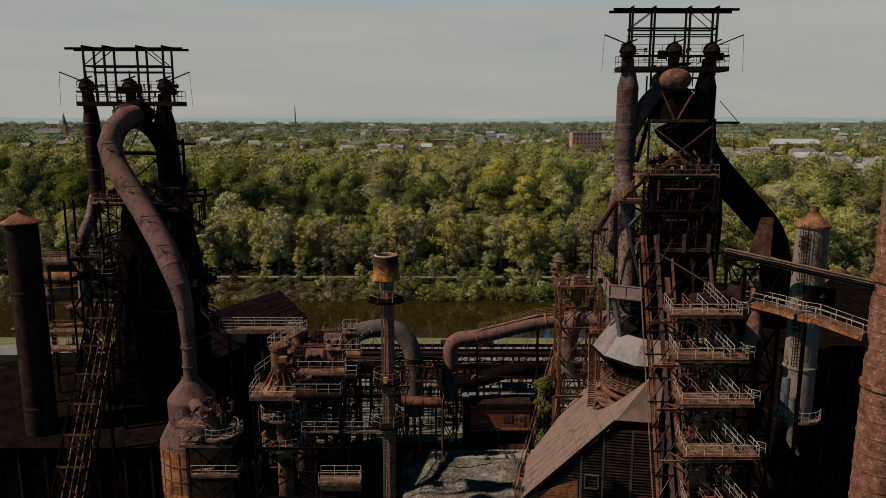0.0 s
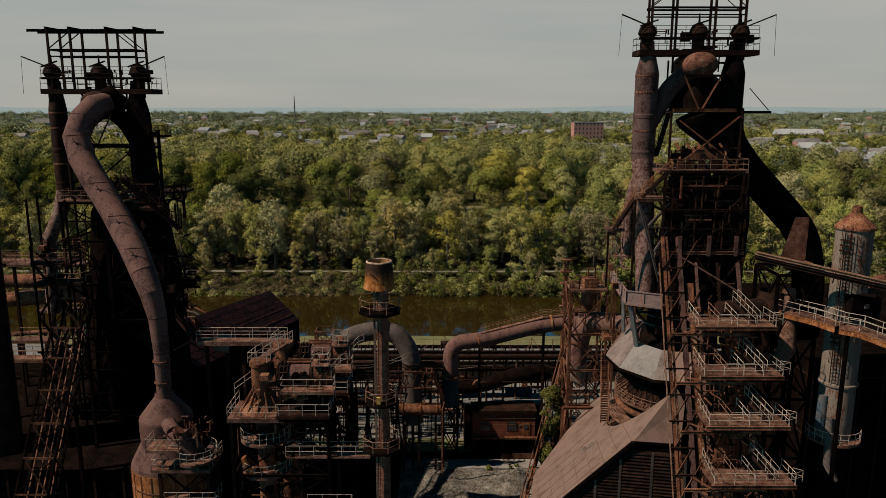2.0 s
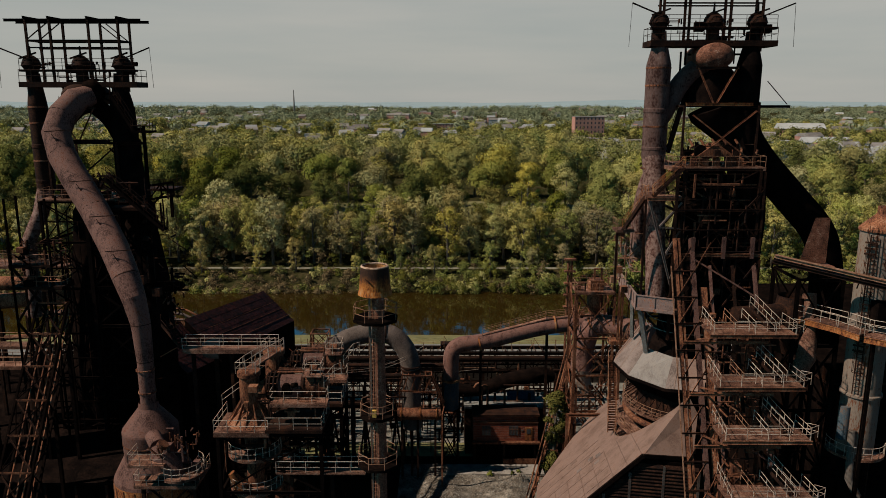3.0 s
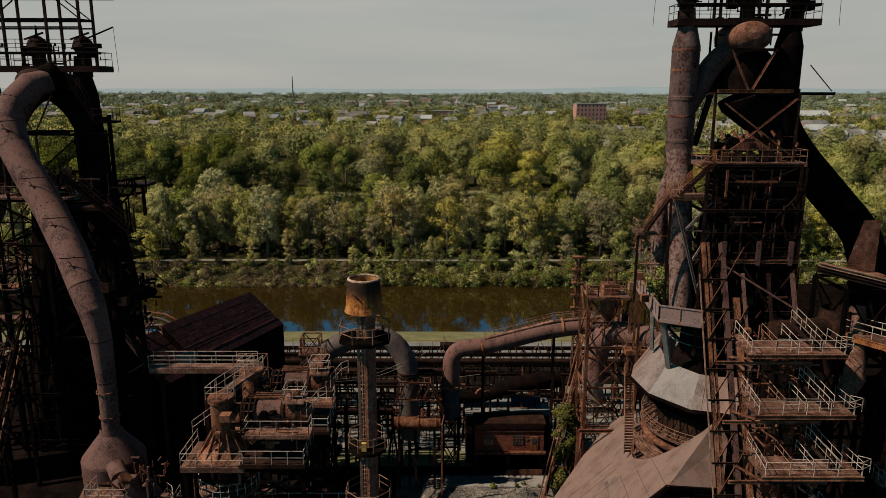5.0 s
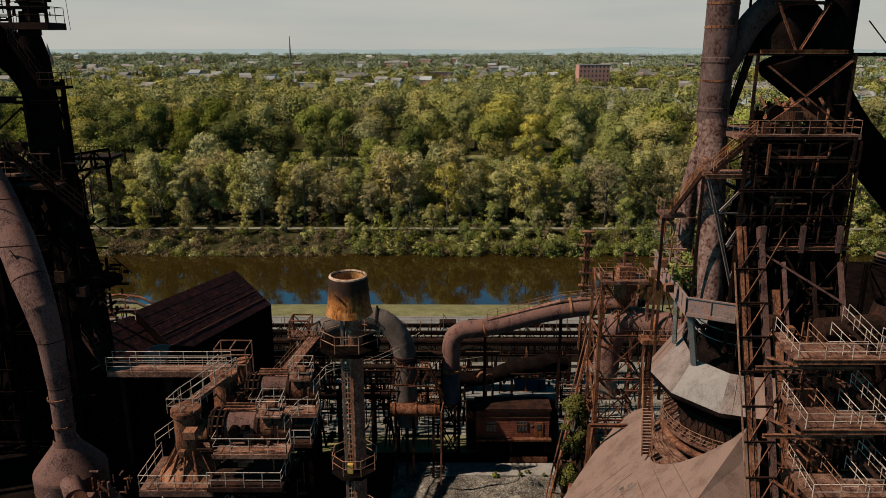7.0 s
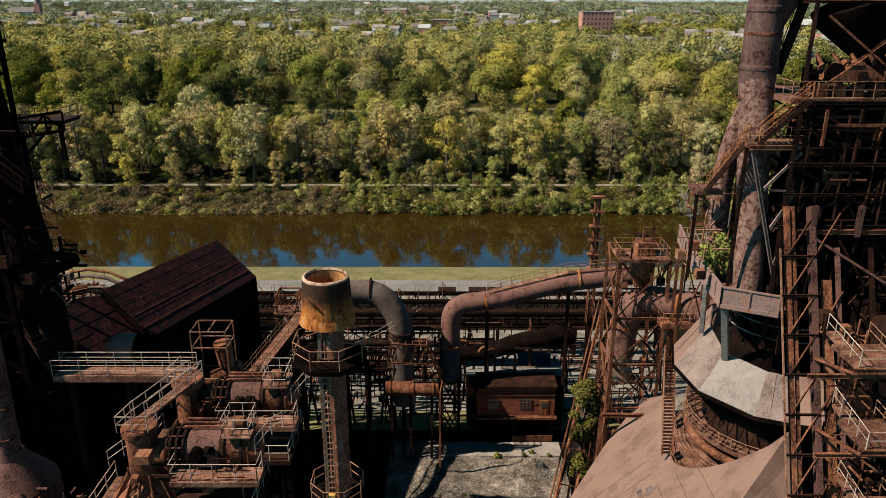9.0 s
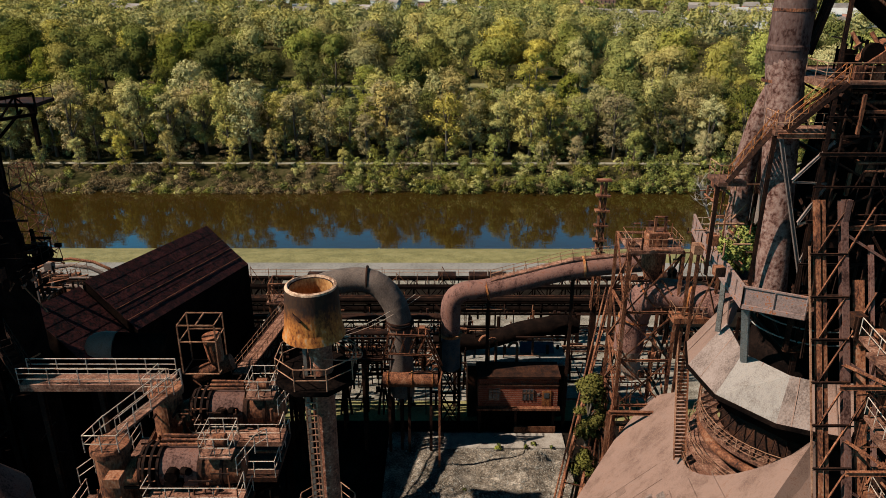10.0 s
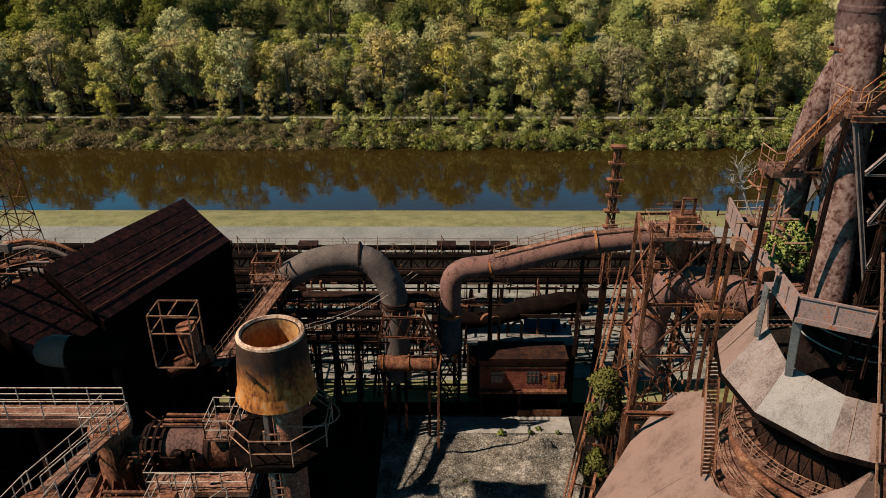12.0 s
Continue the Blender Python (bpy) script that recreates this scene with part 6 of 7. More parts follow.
for x in (6.4, 10.9):
    g = Geo().box(x, x + 1.6, by0 - .05, by0 + .05, bz0 + 1.0, bz0 + 2.6)
    w = part("window", g, GLASS, bc)
    g = Geo()
    for k in range(4):
        g.box(x + k * .5, x + k * .5 + .08, by0 - .1, by0 - .05, bz0 + 1.0, bz0 + 2.6)
    g.box(x, x + 1.6, by0 - .1, by0 - .05, bz0 + 2.05, bz0 + 2.13)
    part("glazing_bar", g, RUST, w)
g = Geo().box(13.6, 14.8, by0 - .08, by0 + .02, bz0, bz0 + 2.4)
d = part("door", g, ORANGE, bc)
g = Geo().box(13.85, 14.5, by0 - .12, by0 - .08, bz0 + 1.3, bz0 + 2.1)
part("pane", g, GLASS, d)
g = Geo().box(12.9, 13.3, by0 - .06, by0 - .02, bz0 + 1.7, bz0 + 2.0)
part("notice", g, PAINT, bc)
for x in (5.3, 10.2, 15.3):
    for y in (123.3, 126.2):
        beam(bc, (x, y, 0), (x, y, 4.2), .35, .35, STEEL, "I", "stilt")
    beam(bc, (x, 123.2, .3), (x, 126.2, 4.1), .16, .16, STEEL, "L", "brace")
# near-black block stands for the shade under the raised cabin
part("back_plate", Geo().box(bx0 + .2, bx1 - .2, 124.4, 126, 0, 4.1), DARK, bc)
g = Geo().box(10.0, 15.6, 122.8, 123.1, .3, 1.2)
part("low_girder", g, RUST, bc)
for k in range(1, 15):
    part("mortar_course", Geo().box(bx0 - .004, bx1 + .004, by0 - .006, by0 - .001, bz0 + .3 * k, bz0 + .3 * k + .02), CONCRETE, bc)
gr = thing("flat_roof_shed", (10, 126, 0), "grey flat-roofed shed with a skylight and bent vent pipes", "shed")
g = Geo().box(3.8, 17.2, 127, 133, 0, 8.4)
part("wall", g, STEEL, gr)
g = Geo().box(3.6, 17.4, 126.8, 133.2, 8.4, 8.7)
part("roof", g, GREYROOF, gr)
g = Geo().slab([(11.2, 129.4, 8.9), (16.0, 129.4, 8.9), (16.0, 131.4, 9.7), (11.2, 131.4, 9.7)], .1)
part("skylight", g, GLASS, gr)
for x, h in ((6.6, 4.0), (7.6, 3.6), (10.5, 3.0)):
    g = Geo().tube(bend([(x, 127.4, 8.7), (x, 127.4, 8.7 + h), (x - .9, 127.1, 8.8 + h), (x - 1.3, 127.0, 8.1 + h)], 4, .5), .2, 10)
    part("vent_pipe", g, RUST, gr)

# ---- lattice frame tower with a domed vessel ----
ft = thing("vessel_tower", (19.2, 102, 0), "rusty open lattice tower round a domed vessel", "tower")
tower(ft, 16.8, 21.5, 99.3, 104.4, 8, 36.2, [8, 14.5, 20.3, 25.2, 30.2, 36.1], .28, RUST, "X")
platform(ft, 16.7, 21.4, 99.1, 102.4, 36.3, "SNEW", DECK, RUSTRAIL, .3, 1.0)
platform(ft, 20.8, 24.2, 97.6, 99.3, 30.4, "SEW", RUST, RUSTRAIL, .5, .9)
elbow = bend([(26.0, 97.6, 31.2), (22.6, 100.2, 31.5), (19.0, 101.4, 31.4), (18.2, 101.6, 27.8), (18.1, 101.4, 25.4)], 5, 2.6)
part("elbow_main", Geo().tube(elbow, 1.4, 22, split=True), PIPE, ft, "thick rusty elbow main")
part("pale_bend", Geo().tube([(18.1, 101.4, 25.4), (18.2, 101.3, 24.0), (18.9, 101.0, 22.4)], [1.4, 1.1, .75], 20, split=True), STOVEM, ft, "pale lower reducer")
for k in (3, 9, 14):
    a, b = elbow[k], elbow[k + 1]
    part("strap", flange(Geo(), a, b - a, 1.47, .08), ORANGE, ft)
part("top_vessel", Geo().lathe(19.4, 101.0, [(.9, 37.4), (1.05, 37.3), (1.05, 34.4), (.7, 33.0)], 18), RUST, ft)
tangle(ft, (16.9, 24.2, 97.8, 104.2, 30.6, 37.6), 70, (RUST, STEEL), 61, "service_work", (.05, .15), 2.6)
tangle(ft, (16.6, 21.6, 98.9, 104.4, 10, 24), 90, (RUST, STEEL), 62, "service_work", (.06, .16), 3.5)
ladder(ft, (16.5, 99.1), 14, 37, (-1, 0), RUST)
for a, b in (((16.6, 99.3, 20.3), (15.6, 97.4, 15.0)), ((21.7, 99.3, 20.3), (16.8, 96.2, 17.6)), ((15.8, 97.6, 20.6), (15.8, 97.4, 15)), ((15.8, 97.6, 20.6), (21.6, 97.0, 20.9))):
    beam(ft, a, b, .34, .34, RUST, "I", "raker")
g = Geo().box(18.6, 20.2, 100.0, 101.6, 36.3, 37.6).box(19.0, 19.2, 100.4, 100.6, 37.6, 39).box(19.9, 20.1, 100.4, 100.6, 37.6, 39).box(19.0, 20.1, 100.4, 100.6, 38.9, 39.05)
part("top_hoist", g, RUST, ft)
for k in range(26):
    z = 9 + k
    a = Vector((random.uniform(16.4, 21.6), 99.2, z))
    beam(ft, a, a + Vector((random.uniform(-2.5, 2.5), random.uniform(-.3, 2), random.uniform(.5, 2.5))), .1, .1, RUST, "L", "loose_member")
# sloping conveyor lattice down to the yard
cn = thing("conveyor_truss", (14.5, 106, 0), "collapsed-looking rusty conveyor lattice beside the gravel", "conveyor")
A, B = Vector((11.2, 94, 6.5)), Vector((20.5, 116.5, 21.5))
for s in (-.9, .9):
    o = Vector((s, -.3 * s, 0))
    truss(cn, A + o, B + o, 1.7, 14, .24, RUST, (0, 0, 1), True)
for k in range(15):
    p = A.lerp(B, k / 14)
    beam(cn, p + Vector((-.9, .3, 1.7)), p + Vector((.9, -.3, 1.7)), .16, .16, RUST, "L", "tie")
for k in range(2, 15, 3):
    p = A.lerp(B, k / 14)
    beam(cn, (p.x, p.y, 0), p, .3, .3, RUST, "I", "leg")
    beam(cn, (p.x - 1.2, p.y + .6, 0), p, .2, .2, RUST, "I", "leg")
for k, r in enumerate((.1, .12)):
    g = Geo().tube([A + Vector((-1.3 + k * .5, 0, 2.2)), B + Vector((-1.3 + k * .5, 0, 3.4))], r, 10)
    part("service_pipe", g, RUST, cn)

# lattice masts by the river
for mx, my, z0, z1, w0, w1, mm in ((21.8, 133, 14, 33.0, .9, .6, RUST), (-70.4, 158, 0, 28.5, 6.5, 2.6, RUST)):
    ms = thing("lattice_mast", (mx, my, z0 if mx < 0 else 0), "rusty lattice mast beside the river", "mast", "lattice masts")
    n = 9
    if mx > 0:
        beam(ms, (mx, my, 0), (mx, my, 15), .8, .8, STEEL, "I", "column")
    for k in range(n):
        za, zb = z0 + (z1 - z0) * k / n, z0 + (z1 - z0) * (k + 1) / n
        ha, hb = (w0 + (w1 - w0) * k / n) / 2, (w0 + (w1 - w0) * (k + 1) / n) / 2
        for i in range(4):
            c = ((-1, -1), (1, -1), (1, 1), (-1, 1))
            p, q = c[i], c[(i + 1) % 4]
            beam(ms, (mx + p[0] * ha, my + p[1] * ha, za), (mx + p[0] * hb, my + p[1] * hb, zb), .16, .16, mm, "L", "leg")
            beam(ms, (mx + p[0] * ha, my + p[1] * ha, za), (mx + q[0] * hb, my + q[1] * hb, zb), .1, .1, mm, "L", "brace")
            beam(ms, (mx + q[0] * ha, my + q[1] * ha, za), (mx + p[0] * hb, my + p[1] * hb, zb), .1, .1, mm, "L", "brace")
            beam(ms, (mx + p[0] * hb, my + p[1] * hb, zb), (mx + q[0] * hb, my + q[1] * hb, zb), .1, .1, mm, "L", "tie")
        if mx > 0 and k > 2:
            g = Geo().box(mx - .95, mx + .95, my - .5, my + .5, zb - .1, zb + .15)
            part("insulator_shelf", g, mm, ms)

# ---- red sheds at the left ----
sh = thing("ore_shed", (-34, 118, 0), "dark red corrugated shed roof with broken sheets", "shed")


def shed_roof(o, along, down, n_al, n_dn, wl, wd, mat, holes, seed):
    rnd = random.Random(seed)
    for i in range(n_al):
        for j in range(n_dn):
            if rnd.random() < holes:
                continue
            a = o + along * (wl * i) + down * (wd * j)
            g = Geo().slab([a, a + along * (wl - .03), a + along * (wl - .03) + down * (wd + .05), a + down * (wd + .05)], .06)
            ob = part("roof_sheet", g, mat, sh)
            ob.location.z += rnd.uniform(0, .02) + .03 * (n_dn - j)
    return


RIDGE0, RIDGE1, EAVE1 = Vector((-34.2, 103.8, 31.1)), Vector((-28.7, 123.9, 29.6)), Vector((-23.7, 122.4, 25.3))
al = (RIDGE1 - RIDGE0).normalized()
dn = (EAVE1 - RIDGE1).normalized()
Lr, Ld = (RIDGE1 - RIDGE0).length, (EAVE1 - RIDGE1).length
shed_roof(RIDGE0, al, dn, 9, 6, Lr / 9, Ld / 6, SHEDROOF, .0, 3)
LOW0 = RIDGE0 - al * 6.6 + Vector((-.5, 0, -.5))
shed_roof(LOW0, al, dn, 3, 6, 6.5 / 3, Ld / 6, SHEDROOF, .0, 5)
g = Geo()
e0 = RIDGE0 + dn * Ld
g.add([e0, EAVE1, Vector((EAVE1.x, EAVE1.y, 8)), Vector((e0.x, e0.y, 8))], [(0, 1, 2, 3)])
g.add([RIDGE1, EAVE1, Vector((EAVE1.x, EAVE1.y, 8)), Vector((RIDGE1.x, RIDGE1.y, 8))], [(3, 2, 1, 0)])
g.add([RIDGE0, e0, Vector((e0.x, e0.y, 8)), Vector((RIDGE0.x, RIDGE0.y, 8))], [(0, 1, 2, 3)])
g.add([RIDGE0, RIDGE1, Vector((RIDGE1.x, RIDGE1.y, 8)), Vector((RIDGE0.x, RIDGE0.y, 8))], [(3, 2, 1, 0)])
f0, f1, r1 = LOW0 + dn * Ld, LOW0 + dn * Ld + al * 6.5, LOW0 + al * 6.5
drop = lambda p: Vector((p.x, p.y, 8))
g.add([f0, f1, drop(f1), drop(f0)], [(0, 1, 2, 3)])
g.add([LOW0, f0, drop(f0), drop(LOW0)], [(0, 1, 2, 3)])
g.add([LOW0, r1, drop(r1), drop(LOW0)], [(3, 2, 1, 0)])
part("wall", g, DARK, sh)
for p in (f0, f1, LOW0, r1):
    beam(sh, (p.x, p.y, 0), (p.x, p.y, 8.2), .4, .4, STEEL, "I", "column")
for k in range(7):
    p = e0.lerp(EAVE1, k / 6)
    beam(sh, (p.x, p.y, 0), (p.x, p.y, 8.2), .4, .4, STEEL, "I", "column")
    q = RIDGE0.lerp(RIDGE1, k / 6)
    beam(sh, (q.x, q.y, 0), (q.x, q.y, 8.2), .4, .4, STEEL, "I", "column")
for k in range(4):
    q = RIDGE0 + dn * (Ld * (k + .6) / 4.4) + Vector((0, 0, .14))
    beam(sh, q, q + al * Lr, .03, .04, RUST, "box", "batten")

# pipe runs and a banded vessel crowding the shed's high end
sp = thing("shed_pipework", (-40, 108, 0), "sunlit rusty pipe runs and bars beside the shed", "pipework")
for x, y in ((-44.5, 106), (-36.5, 108), (-40.5, 111)):
    beam(sp, (x, y, 0), (x, y, 29), .35, .35, STEEL, "I", "leg")
beam(sp, (-45, 106, 25.2), (-36, 108, 25.2), .3, .35, RUST, "I", "girder")
beam(sp, (-45, 106, 28.6), (-36, 108, 30.0), .25, .3, RUST, "I", "girder")
for k, (r, w) in enumerate(((2.0, .24), (3.0, .3), (4.1, .2), (4.7, .16))):
    pts = [(-38.5 + math.cos(a * math.pi / 8) * r * 1.3, 109 + .3 * k, 26.4 + math.sin(a * math.pi / 8) * r) for a in range(9)]
    part("arched_pipe", Geo().tube(pts, w, 12), RUST if k % 2 else HOODGREY, sp)
railing(sp, [(-46, 105.5, 27.0), (-40, 106.2, 29.4), (-35.4, 107, 31.2)], RUSTRAIL, gap=1.2, h=1.0)
tangle(sp, (-46.5, -35.2, 104.5, 110, 24.4, 30.6), 150, (RUST, STEEL, HOODGREY), 77, "pipework", (.06, .2), 4.0)
bv = thing("banded_vessel", (-45.4, 103, 0), "small pale-banded round vessel beside the shed pipes", "vessel")
part("shell", Geo().lathe(-45.4, 103, [(1.15, 27.2), (1.2, 22)], 20), RUST, bv)
for z in (27.1, 26.6, 26.1, 25.6, 25.1, 24.6):
    part("band", Geo().lathe(-45.4, 103, [(1.1, z + .1), (1.34, z + .08), (1.34, z - .08), (1.1, z - .1)], 20), RAIL, bv)
for x in (-46.2, -44.6):
    beam(bv, (x, 103, 0), (x, 103, 22.2), .3, .3, STEEL, "I", "leg")

tk = thing("horizontal_tank", (-24.4, 89.5, 0), "horizontal tank with a domed pinkish sunlit end and shade-black shell", "tank")
g = Geo().tube([(-27.2, 89.2, 32.3), (-27.0, 89.2, 32.3), (-26.5, 89.3, 32.3), (-25.9, 89.35, 32.3), (-25.0, 89.4, 32.2)], [.3, .7, .98, 1.1, 1.1], 24)
part("domed_end", g, ROOF, tk)
# the shadow on the tank's body is put into its near-black colour
part("shell", Geo().tube([(-25.0, 89.4, 32.2), (-21.4, 90.0, 31.7)], 1.08, 24), DARK, tk)
for x in (-25.6, -22.2):
    beam(tk, (x, 89.5, 0), (x, 89.5, 31.2), .4, .4, STEEL, "I", "leg")
of = thing("open_frame", (-23.6, 104, 20), "open pale steel cube frame over a rusty chute", "frame")
tower(of, -25.6, -22.0, 102.8, 105.6, 21.6, 27.0, [21.6, 25.2, 27.0], .13, RUSTRAIL, "")
beam(of, (-23.8, 102.8, 27), (-23.8, 105.6, 27), .12, .12, RUSTRAIL, "I", "girder")
g = Geo().tube([(-22.9, 104.2, 25.2), (-22.6, 104.2, 22.4)], [.95, .8], 14)
part("chute", g, RUST, of)
part("feed_pipe", Geo().tube([(-25.0, 104, 20.6), (-21.2, 104.6, 22.0)], .85, 16), RUST, of)
for x in (-25.4, -22.2):
    beam(of, (x, 104.2, 0), (x, 104.2, 20.5), .4, .4, STEEL, "I", "leg")
il = thing("inclined_gallery", (-17, 112, 10), "sloping railed conveyor gallery between shed and arch pipe", "gallery")
A, B = Vector((-20.6, 104.6, 20.6)), Vector((-17.2, 118.5, 22.2))
g = Geo().slab([A + Vector((-.8, 0, 0)), A + Vector((.8, 0, 0)), B + Vector((.8, 0, 0)), B + Vector((-.8, 0, 0))], .2)
part("deck", g, DECK, il)
for s in (-.8, .8):
    railing(il, (A + Vector((s, 0, 0)), B + Vector((s, 0, 0))), RUSTRAIL, gap=1.2)
    truss(il, A + Vector((s, 0, -1.6)), B + Vector((s, 0, -1.6)), 1.5, 8, .2, STEEL)
for k in (0, 1):
    p = A.lerp(B, .1 + .8 * k)
    beam(il, (p.x, p.y, 0), p - Vector((0, 0, 1.6)), .4, .4, STEEL, "I", "leg")
hs = thing("hoist_frame", (-17.5, 120, 20), "small rusted hoist frame with railings", "frame")
tower(hs, -20.4, -17.8, 118.4, 120.8, 16, 24.4, 3, .2, RUST, "X")
platform(hs, -20.8, -17.2, 118.2, 121, 22.0, "SNEW", DECK, RUSTRAIL, .2, .9)
for x in (-20.4, -17.8):
    beam(hs, (x, 119.6, 0), (x, 119.6, 16), .35, .35, STEEL, "I", "leg")

# ---- skip incline and clutter by the left-hand furnace ----
sb = thing("skip_incline", (-40, 74, 0), "rusty lattice skip incline rising to the furnace", "incline")
A, B = Vector((-38.0, 62.5, 12.0)), Vector((-39.8, 84.0, 38.0))
for s in (-1.5, 1.5):
    truss(sb, A + Vector((s, 0, 0)), B + Vector((s, 0, 0)), 1.8, 10, .2, DARK, (0, -.55, .83))
for k in range(11):
    p = A.lerp(B, k / 10)
    beam(sb, p - Vector((1.5, 0, 0)), p + Vector((1.5, 0, 0)), .18, .18, STEEL, "L", "tie")
    q = p + Vector((0, -1.0, 1.5))
    beam(sb, q - Vector((1.5, 0, 0)), q + Vector((1.5, 0, 0)), .2, .2, RUST, "L", "tie")
    if k < 10:
        r = A.lerp(B, (k + 1) / 10) + Vector((0, -1.0, 1.5))
        beam(sb, q - Vector((1.5, 0, 0)), r + Vector((1.5, 0, 0)), .12, .12, STEEL, "L", "brace")
        beam(sb, q + Vector((1.5, 0, 0)), r - Vector((1.5, 0, 0)), .12, .12, STEEL, "L", "brace")
for x in (-1.1, -.3, .3, 1.1):
    beam(sb, A + Vector((x, 0, .4)), B + Vector((x, 0, .4)), .1, .16, RUST, "I", "rail")
for k in range(1, 10, 2):
    p = A.lerp(B, k / 10)
    beam(sb, (p.x - 1.5, p.y, 0), p - Vector((1.5, 0, 0)), .3, .3, DARK, "I", "leg")
    beam(sb, (p.x + 1.5, p.y, 0), p + Vector((1.5, 0, 0)), .3, .3, DARK, "I", "leg")
for pth, r in (([(-58, 96, 38.2), (-49, 96, 38.2), (-44.6, 95, 38.0), (-43.6, 95, 35), (-43.6, 95, 28)], .85), ([(-58, 94, 31.5), (-46, 94, 32.5)], .3), ([(-60, 100, 34.5), (-47, 100, 35.5)], 1.0)):
    q = thing("service_main", (pth[0][0] + 6, pth[0][1], 0), "rusty service main on steel legs near the furnace", "gas main", "service mains")
    part("pipe", Geo().tube(bend(pth, 5, 2.2), r, 16, split=True), RUST, q)
    for x in (-56, -48):
        beam(q, (x, pth[0][1], 0), (x, pth[0][1], pth[0][2] - r), .3, .3, STEEL, "I", "leg")
for x0, x1, y, z in ((-52, -43, 92, 41.2), (-50, -44.5, 88, 33.0), (-50, -45, 86, 31.4), (-60, -50, 97, 40.5), (-56, -46, 104, 32)):
    q = thing("service_platform", ((x0 + x1) / 2, y, 0), "rusted railed platform beside the furnace", "platform", "service platforms")
    platform(q, x0, x1, y, y + 1.8, z, "SNEW", DECK, RUSTRAIL, .3, 1.1)
    for x in (x0 + .3, x1 - .3):
        beam(q, (x, y + .9, 0), (x, y + .9, z - .3), .3, .3, STEEL, "I", "column")
# landing with yellow fitting behind the downcomer
yl = thing("side_landing", (-30, 88, 0), "small landing with a yellow fitting beside the furnace", "landing")
platform(yl, -33.2, -29.6, 87, 88.6, 38.4, "SE", DECK, RUSTRAIL, .3, 1.1)
part("fitting", Geo().tube([(-32.4, 87.4, 38.5), (-32.4, 87.4, 39.8)], .4, 10).ball((-32.4, 87.4, 40), .42, .42, .4, 10, 6), YELLOW, yl, "faded yellow fitting")
for x in (-33, -29.9):
    beam(yl, (x, 87.8, 0), (x, 87.8, 38.2), .3, .3, STEEL, "I", "column")

el = thing("end_landing", (23.2, 97.2, 30), "pale-railed landing at the end of the plate parapet", "landing")
platform(el, 21.6, 24.6, 96.4, 98.4, 38.6, "SNW", DECK, RAIL, .3, .8)
for x, y in ((21.8, 96.6), (24.4, 96.6), (21.8, 98.2), (24.4, 98.2)):
    beam(el, (x, y, 20), (x, y, 38.4), .24, .24, RUST, "I", "column")
beam(el, (21.8, 96.6, 30), (24.4, 96.6, 38), .14, .14, RUST, "L", "brace")
beam(el, (24.4, 96.6, 30), (21.8, 96.6, 38), .14, .14, RUST, "L", "brace")
part("slope_plate", Geo().slab([(24.6, 98, 38.6), (26.2, 97.6, 42.4), (26.4, 95, 42.4), (24.8, 95.2, 38.6)], .1), GREYPIPE, el)

# thin cables slung over the yard
for a, b in (((-14.5, 108, 22.5), (-3.2, 124, 20.5)), ((-14.0, 108, 22.2), (-2.6, 124, 20.2)), ((-9.5, 122, 19), (6, 128, 15))):
    wc = thing("slung_cable", a, "thin pale steel cable slung over the yard", "cable", "slung cables")
    a, b = Vector(a), Vector(b)
    part("strand", Geo().tube([a.lerp(b, k / 8) - Vector((0, 0, 1.2 * math.sin(math.pi * k / 8))) for k in range(9)], .035, 5), RAIL, wc)
# small pipes, valves and posts crowding the ground behind the gravel yard
cr = random.Random(21)
for k in range(34):
    x, y, z = cr.uniform(-34, 22), cr.uniform(126, 140), cr.uniform(3, 12)
    pc = thing("pipe_post", (x, y, 0), "rusty post with small branching service pipes", "pipe", "pipe posts")
    beam(pc, (x, y, 0), (x, y, z), .16, .16, STEEL, "I", "post")
    L = cr.uniform(3, 11)
    part("branch_pipe", Geo().tube(bend([(x, y - .2, z - .3), (x + L, y - .2, z - .3), (x + L, y - .2 + cr.uniform(-2, 2), z - cr.uniform(1, 3))], 3, .4), cr.uniform(.07, .16), 8), cr.choice((RUST, RUSTRAIL, STEEL)), pc)
    if k % 2:
        railing(pc, [(x, y, z), (x + L * .7, y, z)], RUSTRAIL, gap=1.4)
        beam(pc, (x, y, z - .08), (x + L * .7, y, z - .08), .5, .08, STEEL, "box", "plank")
        beam(pc, (x + L * .7, y, 0), (x + L * .7, y, z), .14, .14, STEEL, "I", "post")

yc = thing("yard_pipework", (-8, 133, 0), "dense dark tangle of rusty pipes and struts", "pipework")
tangle(yc, (-36, 22, 127.5, 142, .2, 12.5), 330, (STEEL, DARK, RUST), 77, "pipe_tangle", (.1, .32), 9.0)
tangle(yc, (-30, 0, 120.5, 126, 3, 16), 120, (STEEL, DARK), 78, "pipe_tangle", (.1, .26), 7.0)
